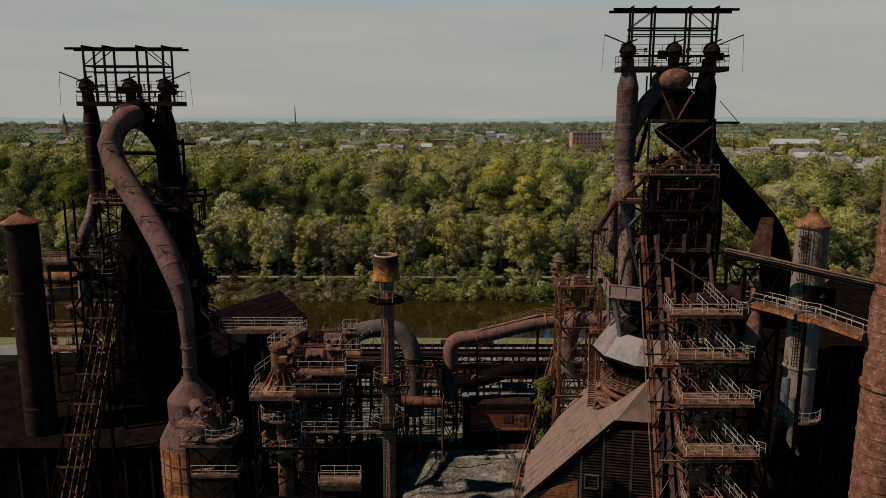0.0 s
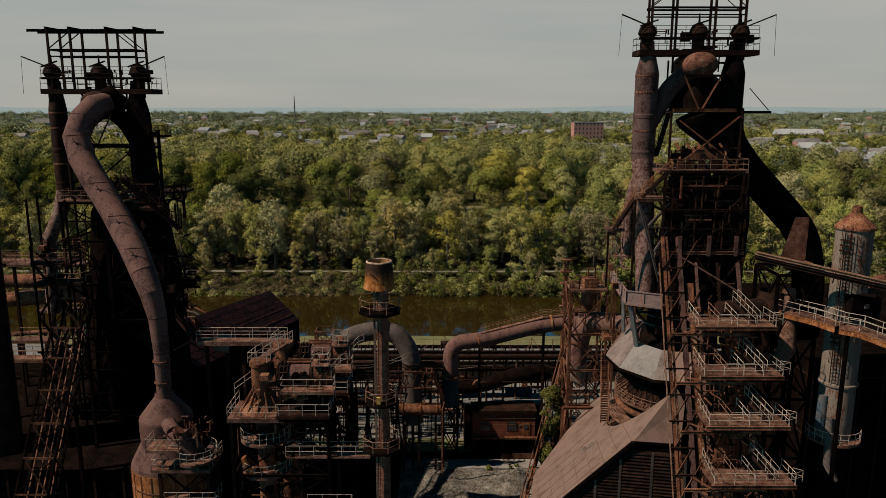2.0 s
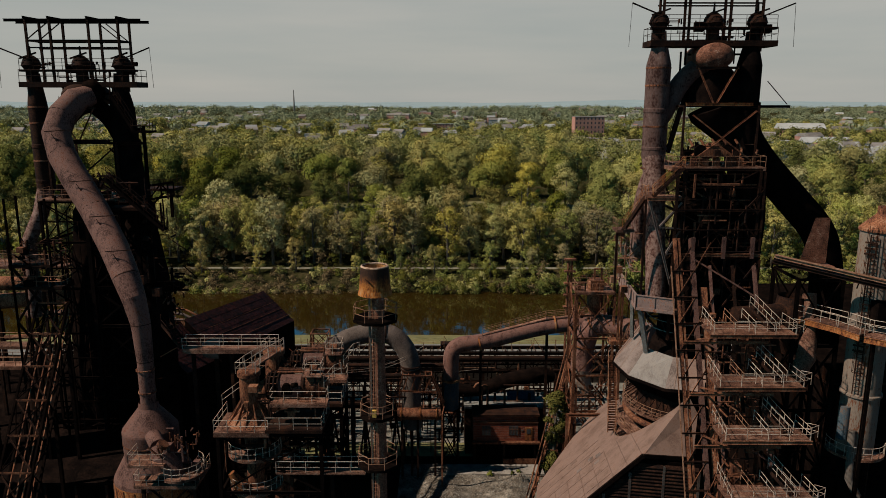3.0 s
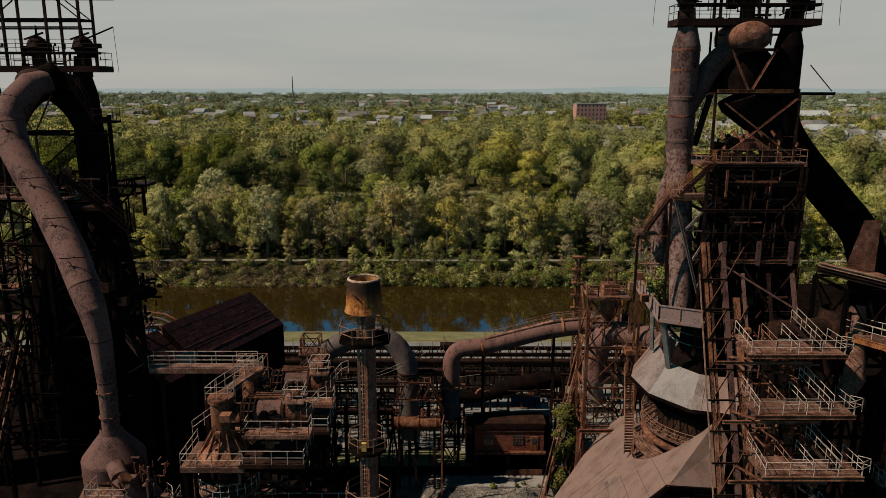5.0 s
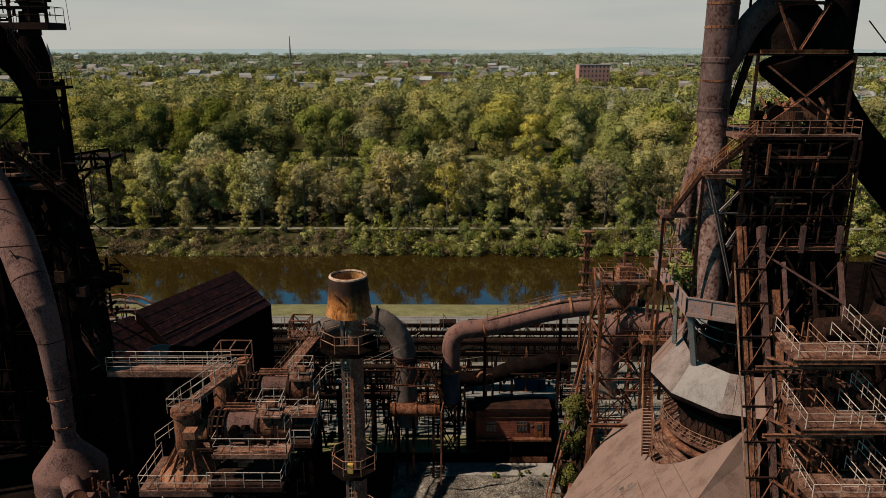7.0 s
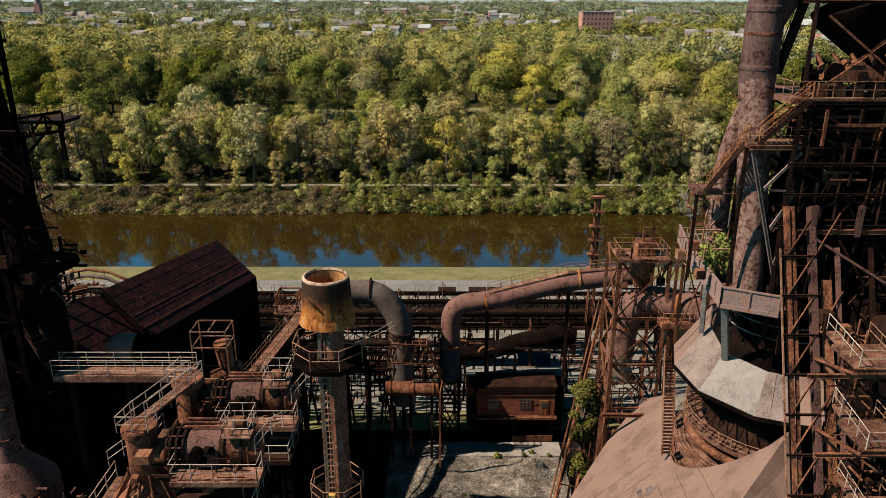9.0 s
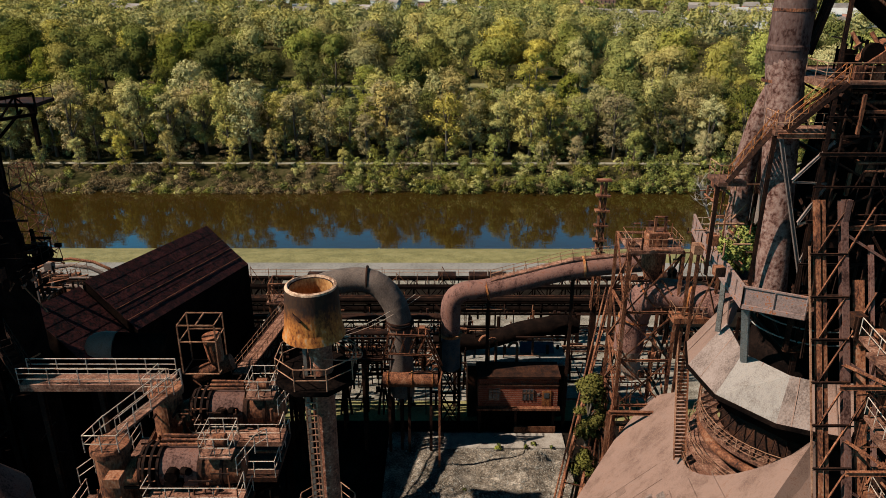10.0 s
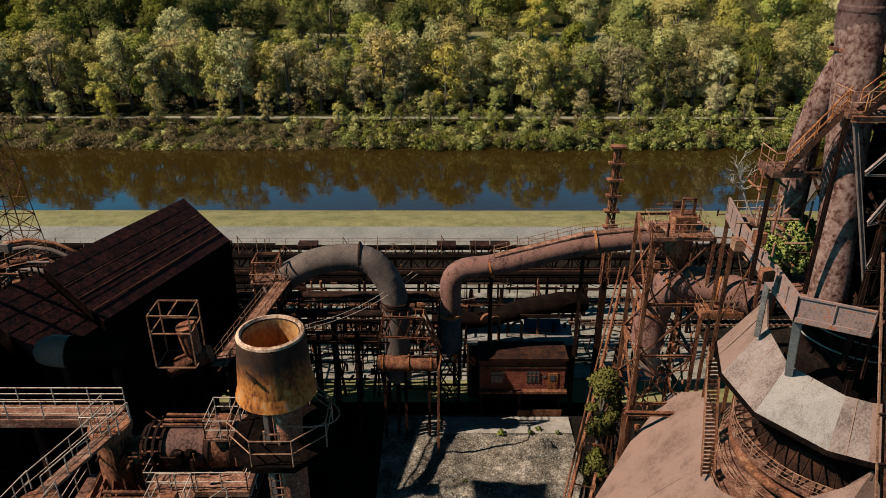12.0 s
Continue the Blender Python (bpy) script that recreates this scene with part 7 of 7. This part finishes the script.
# heap of bent mains and railed pipes behind the red shed
for k in range(7):
    x, y, z, r = cr.uniform(-70, -50), cr.uniform(140, 158), cr.uniform(6, 10), cr.uniform(.25, .8)
    bm_ = thing("bent_main", (x, y, 0), "rusty bent main among steel clutter behind the shed", "gas main", "bent mains")
    part("pipe", Geo().tube(bend([(x - 7, y + cr.uniform(-2, 2), z - 3), (x - 3, y, z), (x + 4, y + 1, z + cr.uniform(-.5, 1.5)), (x + 8, y + cr.uniform(-3, 1), z - 4)], 5, 2.5), r, 12), cr.choice((RUST, PIPE, STEEL)), bm_)
    for dx in (-3, 3):
        beam(bm_, (x + dx, y + .3, 0), (x + dx, y + .3, z - r * .5), .25, .25, STEEL, "I", "leg")
    railing(bm_, [(x - 3, y + .2, z + r), (x + 4, y + .8, z + r + .4)], RUSTRAIL, gap=1.5)
    for j in range(4):
        p = Vector((x + cr.uniform(-6, 6), y + cr.uniform(-2, 2), cr.uniform(1, z)))
        beam(bm_, p, p + Vector((cr.uniform(-3, 3), cr.uniform(-2, 2), cr.uniform(-.5, 2))), .12, .12, cr.choice((RUST, RUSTRAIL, STEEL)), "L", "scrap_bar")
# short base under the open end of the gas main
gb = thing("main_base", (1.3, 124.5, 0), "black steel base frame carrying the gas main", "frame")
tower(gb, .1, 2.5, 123.4, 125.6, 0, 9.5, 2, .3, DARK, "X")

# ---- trees ----
rng = np.random.default_rng(7)


def leaf_quads(centres, normals, sizes, r, facing=None):
    """Small three-cornered leaf clumps, each an island of its own; facing: the way each clump takes the light."""
    n = len(centres)
    a = r.normal(size=(n, 3))
    t = np.cross(normals, a)
    t /= np.linalg.norm(t, axis=1)[:, None] + 1e-9
    b = np.cross(normals, t)
    s = sizes[:, None]
    k = r.uniform(.7, 1.2, (n, 1))
    v = np.stack([centres - t * s * .9 - b * s * .5, centres + t * s * .9 - b * s * .5, centres + b * s * k], 1).reshape(-1, 3)
    return v, np.arange(3 * n).reshape(-1, 3), np.repeat(normals if facing is None else facing, 3, axis=0)


def crown_points(n, h, w, r, base=.28, lobes=16, narrow=False, ragged=.5, fat=1.0, skin=(.6, 1.22)):
    """Clump centres on the skins of many lobes that together make an uneven crown."""
    cs = []
    for i in range(lobes):
        u = r.uniform(base, .96)
        span = math.sin(min(1, (u - base + .12) / (1.1 - base)) * math.pi * (.95 if not narrow else .8)) ** .6
        ang, rad = r.uniform(0, 6.283), w * .5 * span * math.sqrt(r.uniform(.1, 1))
        cs.append((rad * math.cos(ang) * .85, rad * math.sin(ang) * .85, u * h, w * r.uniform(.15, .29) * fat))
    cs.append((0, 0, h * .78, w * .3))
    cs = np.array(cs)
    wts = cs[:, 3] ** 2
    pick = r.choice(len(cs), n, p=wts / wts.sum())
    d = r.normal(size=(n, 3))
    d /= np.linalg.norm(d, axis=1)[:, None]
    d[:, 2] = np.where(d[:, 2] < -.35, -d[:, 2], d[:, 2])
    rad = cs[pick, 3] * r.uniform(*skin, n)
    c = cs[pick, :3] + d * rad[:, None] * np.array([1, 1, .85])
    nrm = d + r.normal(scale=ragged, size=(n, 3))
    nrm /= np.linalg.norm(nrm, axis=1)[:, None]
    out = c - np.array([0, 0, h * .45])
    out /= np.linalg.norm(out, axis=1)[:, None]
    way = d + out * .45 + r.normal(scale=.16, size=(n, 3))
    return c, nrm, cs, way / np.linalg.norm(way, axis=1)[:, None]


def core_points(cs, per, r):
    """Larger dim clumps inside the lobes, which keep the light from passing through."""
    d = r.normal(size=(len(cs) * per, 3))
    d /= np.linalg.norm(d, axis=1)[:, None]
    k = np.repeat(np.arange(len(cs)), per)
    return cs[k, :3] + d * (cs[k, 3] * r.uniform(.25, .62, len(k)))[:, None], d, cs[k, 3] * r.uniform(.2, .34, len(k))


def with_core(c, nrm, size, cs, per, r, way):
    a, b, e = core_points(cs, per, r)
    return leaf_quads(np.concatenate([c, a]), np.concatenate([nrm, b]), np.concatenate([size, e]), r, np.concatenate([way, b]))


def mesh_np(name, v, f, mat, facing=None):
    me = bpy.data.meshes.new(name)
    nf = len(f)
    k = f.shape[1]
    me.vertices.add(len(v))
    me.vertices.foreach_set("co", np.asarray(v, dtype=np.float32).ravel())
    me.loops.add(nf * k)
    me.loops.foreach_set("vertex_index", f.ravel().astype(np.int32))
    me.polygons.add(nf)
    me.polygons.foreach_set("loop_start", np.arange(0, nf * k, k, dtype=np.int32))
    me.polygons.foreach_set("loop_total", np.full(nf, k, dtype=np.int32))
    me.update(calc_edges=True)
    me.materials.append(mat)
    if facing is not None:
        me.polygons.foreach_set("use_smooth", np.ones(nf, dtype=bool))
        me.normals_split_custom_set_from_vertices(np.asarray(facing, dtype=np.float32))
    return me


def trunk_mesh(h, w, lobes, r, dead=False):
    g = Geo()
    lean = r.normal(scale=.25, size=2)
    t = [(0, 0, -.4), (lean[0] * .3, lean[1] * .3, h * .25), (lean[0], lean[1], h * .55), (lean[0] * 1.2, lean[1] * 1.2, h * .85)]
    g.tube(t, [.028 * h, .02 * h, .012 * h, .004 * h], 7)
    for c in lobes[: 9 if not dead else 16]:
        z = min(h * .6, max(h * .2, c[2] * .55))
        m = ((c[0] + lean[0]) * .5, (c[1] + lean[1]) * .5, (z + c[2]) * .52)
        g.tube([(lean[0] * z / h, lean[1] * z / h, z), m, (c[0], c[1], c[2])], [.009 * h, .006 * h, .002 * h], 5)
    return g


PROTO = []
# 0-5 broad parkland crowns, 6-8 tall open ones, 9-13 thin bank trees, 14-15 dense ivy-clad ones
for i in range(16):
    r = np.random.default_rng(100 + i)
    if i < 6:
        h, w, n, base, lobes, size = 24.0, 18.0, 6000, .3, 20, (.18, .38)
    elif i < 9:
        h, w, n, base, lobes, size = 26.0, 13.5, 4900, .3, 20, (.17, .35)
    elif i < 14:
        h, w, n, base, lobes, size = 18.0, 10.5, 3900, .18, 46, (.11, .25)
    else:
        h, w, n, base, lobes, size = 15.0, 11.0, 3500, .05, 18, (.15, .34)
    c, nrm, lob, way = crown_points(n, h, w, r, base=base, lobes=lobes, fat=1.0 if i < 9 or i > 13 else .6, ragged=.3 if i < 9 or i > 13 else .45, skin=(.88, 1.08) if i < 9 or i > 13 else (.66, 1.16))
    v, f, way = with_core(c, nrm, r.uniform(*size, n), lob, 26 if i < 9 or i > 13 else 10, r, way)
    gt = trunk_mesh(h, w, lob, r)
    tm = bpy.data.meshes.new("trunk")
    tm.from_pydata(gt.v, [], gt.f)
    tm.materials.append(BARK)
    tm.polygons.foreach_set("use_smooth", gt.s)
    PROTO.append((tm, v, f, way, {}))

TREE_LABELS = ["olive-green spring tree on the far bank", "fresh green leafy tree in the woodland", "pale sage-green young-leaved tree", "dark green dense tree in the woodland", "bright yellow-green tree among darker trees", "brownish budding tree with thin leaves"]


def tree(x, y, kind, shade, scale, turn, group="woodland trees"):
    tm, v, f, way, made = PROTO[kind]
    if shade not in made:
        made[shade] = mesh_np("crown", v, f, GREENS[shade], way)
    z = level(x, y) - .1
    t = thing("tree", (x, y, z), TREE_LABELS[shade], "tree", group)
    for nm, me in (("trunk", tm), ("crown", made[shade])):
        o = new(nm, me)
        o.parent = t
        o.scale = (scale, scale, scale * rng.uniform(.9, 1.12))
        o.rotation_euler = (0, 0, turn)
        ORIGIN[o] = Vector((x, y, z))
    return t


def half_width(y, extra=1.06):
    return max(60, y * .63 * extra)


# thin trees along the towpath, a dark hollow behind them, then tall parkland trees over lawn
count = 0
BELTS = [(281, 7.6, (9, 14), (.95, 1.42), (0, 2, 5, 1, 3), (.22, .33, .25, .12, .08)),
         (290, 8.6, (9, 14), (1.0, 1.5), (0, 2, 5, 1, 3), (.25, .3, .2, .13, .12)),
         (299, 10.0, (9, 14), (1.1, 1.5), (0, 2, 5, 1, 3), (.2, .2, .12, .1, .38)),
         (311, 12.5, (13, 16), (.7, 1.1), (3, 1, 0), (.55, .25, .2)),
         (326, 13.5, (13, 16), (.8, 1.25), (3, 1, 0), (.5, .25, .25)),
         (346, 15.5, (3, 9), (.85, 1.1), (0, 2, 1, 3), (.3, .3, .15, .25)),
         (362, 15.0, (3, 9), (.95, 1.2), (0, 2, 1, 3), (.35, .3, .15, .2)),
         (394, 16.0, (0, 9), (.9, 1.2), (0, 2, 1, 3), (.4, .3, .15, .15)),
         (414, 17.0, (0, 6), (.9, 1.2), (0, 2, 1, 3, 4), (.42, .3, .14, .1, .04)),
         (436, 19.0, (0, 6), (.9, 1.2), (0, 2, 1, 3), (.45, .3, .15, .1)),
         (460, 20.0, (0, 6), (.9, 1.2), (0, 2, 1, 3), (.45, .3, .15, .1))]
for y, step, kinds, size, shades, odds in BELTS:
    hw = half_width(y)
    x = -hw + rng.uniform(0, step)
    while x < hw and count < 276:
        px, py = x + rng.uniform(-2.5, 2.5), y + rng.uniform(-4, 4)
        x += step * rng.uniform(.75, 1.3)
        kind, sc = int(rng.integers(*kinds)), rng.uniform(*size)
        shade = int(rng.choice(shades, p=odds))
        if 340 < y < 400 and px < -85:
            kind, shade, sc = int(rng.integers(0, 6)), 3 if y < 370 else int(rng.choice((3, 0))), sc * .95
        if 340 < py < 400 and -85 < px and noise.noise(Vector((px / 30, py / 60, 12))) > .28:
            continue
        if 285 < y < 305 and (-75 < px < -32 or 5 < px < 66):
            sc = min(sc, 1.08)
        tree(px, py, kind, shade, sc, rng.uniform(0, 6.28))
        count += 1
REACH = 476
# the yellow-green trees that stand out
tree(-153, 338, 1, 4, .95, .4)
tree(-121, 372, 0, 4, .9, 2.0)

# slender young trees between the path and the water
for i in range(20):
    x = -150 + 16.5 * i + rng.uniform(-5, 5)
    tree(x, rng.uniform(265.5, 271.5), int(rng.integers(9, 14)), int(rng.choice((0, 2, 5, 1), p=(.3, .25, .25, .2))), rng.uniform(.42, .72), rng.uniform(0, 6.28), "bank trees")

# low shrubs along the water's edge, the path and under the trees: dry and thin upstream, lush downstream
groups = [[], [], [], [], []]
for i in range(1350):
    x = rng.uniform(-190, 195)
    thick = noise.noise(Vector((x / 22, 4, 1)))
    lush = x + 9 * thick > -34
    band = rng.random()
    if band < .34:
        yy, h, w = rng.uniform(256.2, 261), (rng.uniform(3.2, 6.6) if lush else rng.uniform(.9, 2.6)) * (1 + .5 * thick), rng.uniform(3, 6.5)
    elif band < .64:
        yy, h, w = rng.uniform(260, 272.6), (rng.uniform(2.6, 7.8) if lush else rng.uniform(.8, 3.2)) * (1 + .6 * thick), rng.uniform(3, 7)
    else:
        yy, h, w = rng.uniform(278, 335), rng.uniform(2.5, 6.5), rng.uniform(4, 8)
    odds = [.14, .1, .4, .08, .28] if lush else [.0, .06, .04, .7, .2]
    groups[int(rng.choice(5, p=odds))].append((x, yy, max(.8, h), w))
for k, mat in enumerate((GREENS[1], GREENS[0], SCRUB[1], SCRUB[2], SCRUB[0])):
    vs, fs, ns, m = [], [], [], 0
    for x, yy, h, w in groups[k]:
        c, nrm, cs, way = crown_points(300, h, w, rng, base=.0, lobes=14, ragged=.45, fat=.72)
        c += np.array([x, yy, level(x, yy) - .5])
        cs[:, :3] += np.array([x, yy, level(x, yy) - .5])
        v, f, way = with_core(c, nrm, rng.uniform(.11, .26, 300), cs, 6, rng, way)
        vs.append(v), fs.append(f + m), ns.append(way)
        m += len(v)
    tagged(new("bank_shrubs", mesh_np("bank_shrubs", np.concatenate(vs), np.concatenate(fs), mat, np.concatenate(ns))), "tangled green shrubs along the river bank", "shrubs", kind="stuff")

# far woods: many small rough crowns joined
def far_wood(name, spots, per, mat, size):
    vs, fs, ns, k = [], [], [], 0
    for x, y, h, w in spots:
        c, nrm, cs, way = crown_points(per, h, w, rng, base=.2, lobes=6 if per < 200 else 9, ragged=.35, fat=1.3, skin=(.9, 1.06))
        c += np.array([x, y, level(x, y) - .5])
        cs[:, :3] += np.array([x, y, level(x, y) - .5])
        v, f, way = with_core(c, nrm, rng.uniform(.6, 1.15, per) * size, cs, 8 if per > 100 else 3, rng, way)
        vs.append(v), fs.append(f + k), ns.append(way)
        k += len(v)
    tagged(new(name, mesh_np(name, np.concatenate(vs), np.concatenate(fs), mat, np.concatenate(ns))), "distant spring woodland between town streets", "woodland", kind="stuff")


def town(x, y):
    return noise.noise(Vector((x / 160 + 3, y / 220, 6))) > (-.06 if y < 1200 else .06)


near, mid, far = [[], [], []], [[], [], []], []
for i in range(520):
    y = rng.uniform(REACH, 660)
    x = rng.uniform(-1, 1) * half_width(y)
    if y > 515 and 112 < x < 430 and rng.random() < .85:
        continue
    near[i % 3].append((x, y, rng.uniform(17, 25), rng.uniform(14, 20)))
for i in range(1500):
    y = 630 + 700 * rng.random() ** 1.1
    x = rng.uniform(-1, 1) * half_width(y)
    if y > 700 and town(x, y) and rng.random() < .55 or y < 800 and 118 < x < 440 and rng.random() < .8:
        continue
    mid[i % 3].append((x, y, rng.uniform(9, 15), rng.uniform(13, 22)))
for i in range(2100):
    y = 1050 + 2150 * rng.random() ** 1.2
    x = rng.uniform(-1, 1) * half_width(y)
    if town(x, y) and rng.random() < .5:
        continue
    far.append((x, y, rng.uniform(7, 11), rng.uniform(16, 26) + y / 160))
for k in range(3):
    far_wood("far_woodland", near[k], 620, GREENS[(0, 1, 2)[k]], .62)
    far_wood("far_woodland", mid[k], 205, GREENS[(0, 3, 1)[k]], .95)
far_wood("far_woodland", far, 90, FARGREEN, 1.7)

# ---- the town beyond ----


def house(x, y, w, d, h, turn, wall, roof, flat=False, storeys=2, label="pale house with a pitched roof among trees", name="house"):
    z = level(x, y)
    t = thing(name, (x, y, z), label, "house" if name == "house" else "building", "town houses" if name == "house" else "")
    c, s = math.cos(turn), math.sin(turn)
    P = lambda a, b, e: Vector((x + a * c - b * s, y + a * s + b * c, z + e))
    g = Geo()
    q = [P(-w / 2, -d / 2, -1), P(w / 2, -d / 2, -1), P(w / 2, d / 2, -1), P(-w / 2, d / 2, -1)]
    g.add(q + [p + Vector((0, 0, h + 1)) for p in q], [(0, 1, 5, 4), (1, 2, 6, 5), (2, 3, 7, 6), (3, 0, 4, 7), (4, 5, 6, 7)])
    part("wall", g, wall, t)
    g = Geo()
    if flat:
        g.slab([P(-w / 2 - .3, -d / 2 - .3, h + .4), P(w / 2 + .3, -d / 2 - .3, h + .4), P(w / 2 + .3, d / 2 + .3, h + .4), P(-w / 2 - .3, d / 2 + .3, h + .4)], .4)
    else:
        r = d * .34
        a = [P(-w / 2 - .4, -d / 2 - .5, h - .2), P(w / 2 + .4, -d / 2 - .5, h - .2), P(w / 2 + .4, 0, h + r), P(-w / 2 - .4, 0, h + r), P(w / 2 + .4, d / 2 + .5, h - .2), P(-w / 2 - .4, d / 2 + .5, h - .2)]
        g.add(a, [(0, 1, 2, 3), (3, 2, 4, 5), (1, 4, 2), (0, 3, 5), (0, 5, 4, 1)])
    part("roof", g, roof, t)
    n = max(2, int(w / 4)) if name != "house" else 2 if y < 860 else 0
    for k in range(storeys):
        for i in range(n):
            a = -w / 2 + (i + .5) * w / n
            e = (k + .35) * h / storeys
            g = Geo().add([P(a - .7, -d / 2 - .05, e), P(a + .7, -d / 2 - .05, e), P(a + .7, -d / 2 - .05, e + h / storeys * .5), P(a - .7, -d / 2 - .05, e + h / storeys * .5)], [(0, 1, 2, 3)])
            part("window", g, GLASS, t)
    return t


placed = 0
hr = random.Random(11)
for i in range(3000):
    y = 720 + 1900 * hr.random() ** 1.3
    x = hr.uniform(-1, 1) * half_width(y)
    if not town(x, y) or placed >= 220:
        continue
    big = hr.random() < .12
    w, d, h = (hr.uniform(24, 46), hr.uniform(14, 22), hr.uniform(6, 9)) if big else (hr.uniform(12, 21), hr.uniform(9, 13), hr.uniform(8, 11))
    wall = hr.choice((HOUSE, HOUSE, FARBRICK, FARBRICK))
    house(x, y, w, d, h, hr.uniform(-.5, .5), wall, PALEROOF if big else hr.choice((HOUSEROOF, HOUSEROOF, HOUSEROOF, PALEROOF)), big, 2)
    placed += 1
house(166, 855, 34, 16, 29, .05, FARBRICK, HOUSEROOF, True, 6, "six-storey red brick apartment block above the trees", "apartment_block")
house(-8, 1150, 62, 16, 10, .02, FARBRICK, PALEROOF, True, 3, "long low red brick school building among trees", "school")
house(390, 760, 46, 16, 7, -.1, HOUSE, PALEROOF, False, 2, "long pale-roofed house beyond the furnace", "house")
house(480, 1000, 60, 20, 11, -.1, FARBRICK, PALEROOF, False, 3, "long red brick hall with pale roofs", "hall")
house(-155, 900, 26, 14, 8, .15, HOUSE, PALEROOF, True, 2, "white building on the edge of the wood", "house")

for k in range(46):
    hx, hy = hr.uniform(128, 430), hr.uniform(600, 790)
    big = k % 6 == 0
    house(hx, hy, hr.uniform(30, 44) if big else hr.uniform(13, 22), hr.uniform(9, 12), hr.uniform(6, 8), hr.uniform(-.6, .6), HOUSE, PALEROOF if big or hr.random() < .3 else HOUSEROOF)
house(-232, 1010, 24, 14, 12, .1, HOUSE, PALEROOF, True, 3, "white three-storey building beyond the wood", "house")

# church with spire
chh = thing("church", (-722, 1400, level(-722, 1400)), "small pale church with a dark pointed spire", "church")
z = level(-722, 1400)
part("nave", Geo().box(-770, -728, 1392, 1408, z - 1, z + 13), HOUSE, chh)
g = Geo().add([(-771, 1391, z + 13), (-727, 1391, z + 13), (-727, 1409, z + 13), (-771, 1409, z + 13), (-771, 1400, z + 21), (-727, 1400, z + 21)], [(0, 1, 5, 4), (2, 3, 4, 5), (0, 4, 3), (1, 2, 5)])
part("roof", g, HOUSEROOF, chh)
part("belfry", Geo().box(-727, -717, 1395, 1405, z - 1, z + 27), FARBRICK, chh)
part("spire", Geo().lathe(-722, 1400, [(.1, z + 52), (5.6, z + 27)], 8), HOUSEROOF, chh)
# tall far chimney
cm = thing("chimney", (-402, 2000, level(-402, 2000)), "tall slender far-off chimney on the skyline", "chimney")
part("shaft", Geo().lathe(-402, 2000, [(.1, 84), (.9, 83.9), (1.7, 60), (2.3, 15)], 8), HOUSEROOF, cm)

# ---- plants on the works ----


def bush(x, y, z, h, w, shade, n, label, lobes=9, leaf=(.08, .17)):
    b = thing("bush", (x, y, z), label, "bush", "self-sown bushes")
    r = np.random.default_rng(int(abs(x * 13 + y * 7)))
    c, nrm, lob, way = crown_points(n, h, w, r, base=.08, lobes=lobes, fat=.62, ragged=.9, skin=(.3, 1.5))
    v, f, way = leaf_quads(c, nrm, r.uniform(*leaf, n), r, way)
    o = new("foliage", mesh_np("foliage", v, f, GREENS[shade] if shade < 9 else SCRUB[10 - shade], way))
    place(o, b, (x, y, z))
    gt = trunk_mesh(h, w, lob, r)
    gt.v = [p + Vector((x, y, z)) for p in gt.v]
    part("stem", gt, BARK, b)


bush(15.0, 102.0, 14.0, 8.2, 3.4, 10, 12000, "feathery olive bush growing beside the conveyor lattice", 44, (.08, .18))
bush(14.6, 100.5, 9.6, 4.0, 2.6, 10, 2600, "self-sown bush under the conveyor lattice")
bush(21.2, 86.8, 39.4, 3.5, 3.3, 9, 7500, "feathery green bush growing on the furnace deck", 34, (.06, .15))
bush(21.6, 89.4, 39.4, 2.4, 2.6, 9, 1800, "green bush growing on the furnace deck")
for k in range(9):
    bush(random.uniform(0, 17), random.choice((random.uniform(119, 121.5), random.uniform(100, 121))), .2, random.uniform(.3, .8), random.uniform(.4, 1.0), 9, 90, "small weed tuft in the gravel yard", 4)

dt = thing("dead_sapling", (23.4, 98.0, 38.6), "bare bleached dead sapling on the upper deck", "dead tree")
g = Geo()


def limb(p, d, L, r, n):
    q = p + d * L
    g.tube([p, p.lerp(q, .5) + Vector((random.uniform(-.1, .1), 0, random.uniform(-.1, .1))), q], [r, r * .8, r * .55], 5)
    if n:
        for _ in range(3):
            e = (d + Vector((random.uniform(-.8, .8), random.uniform(-.8, .8), random.uniform(-.3, .6)))).normalized()
            limb(p.lerp(q, random.uniform(.45, 1)), e, L * random.uniform(.55, .8), r * .6, n - 1)


limb(Vector((23.4, 97.6, 38.6)), Vector((-.5, 0, 1)).normalized(), 2.9, .1, 4)
part("branch_work", g, DEADWOOD, dt)

# grass tufts along the river strip
n = 1500
gx, gy = rng.uniform(-110, 110, n), rng.choice([rng.uniform(184, 203), 203.0], n) * 0 + rng.uniform(200.5, 205, n)
c = np.stack([gx, gy, np.array([level(a, b) for a, b in zip(gx, gy)]) + .15], 1)
nr = rng.normal(size=(n, 3)) * np.array([1, 1, .3])
nr /= np.linalg.norm(nr, axis=1)[:, None]
v, f, way = leaf_quads(c, nr, rng.uniform(.1, .28, n), rng)
tagged(new("grass_tufts", mesh_np("grass_tufts", v, f, GREENS[2])), "rough grass tufts along the near river bank", "grass", kind="stuff")
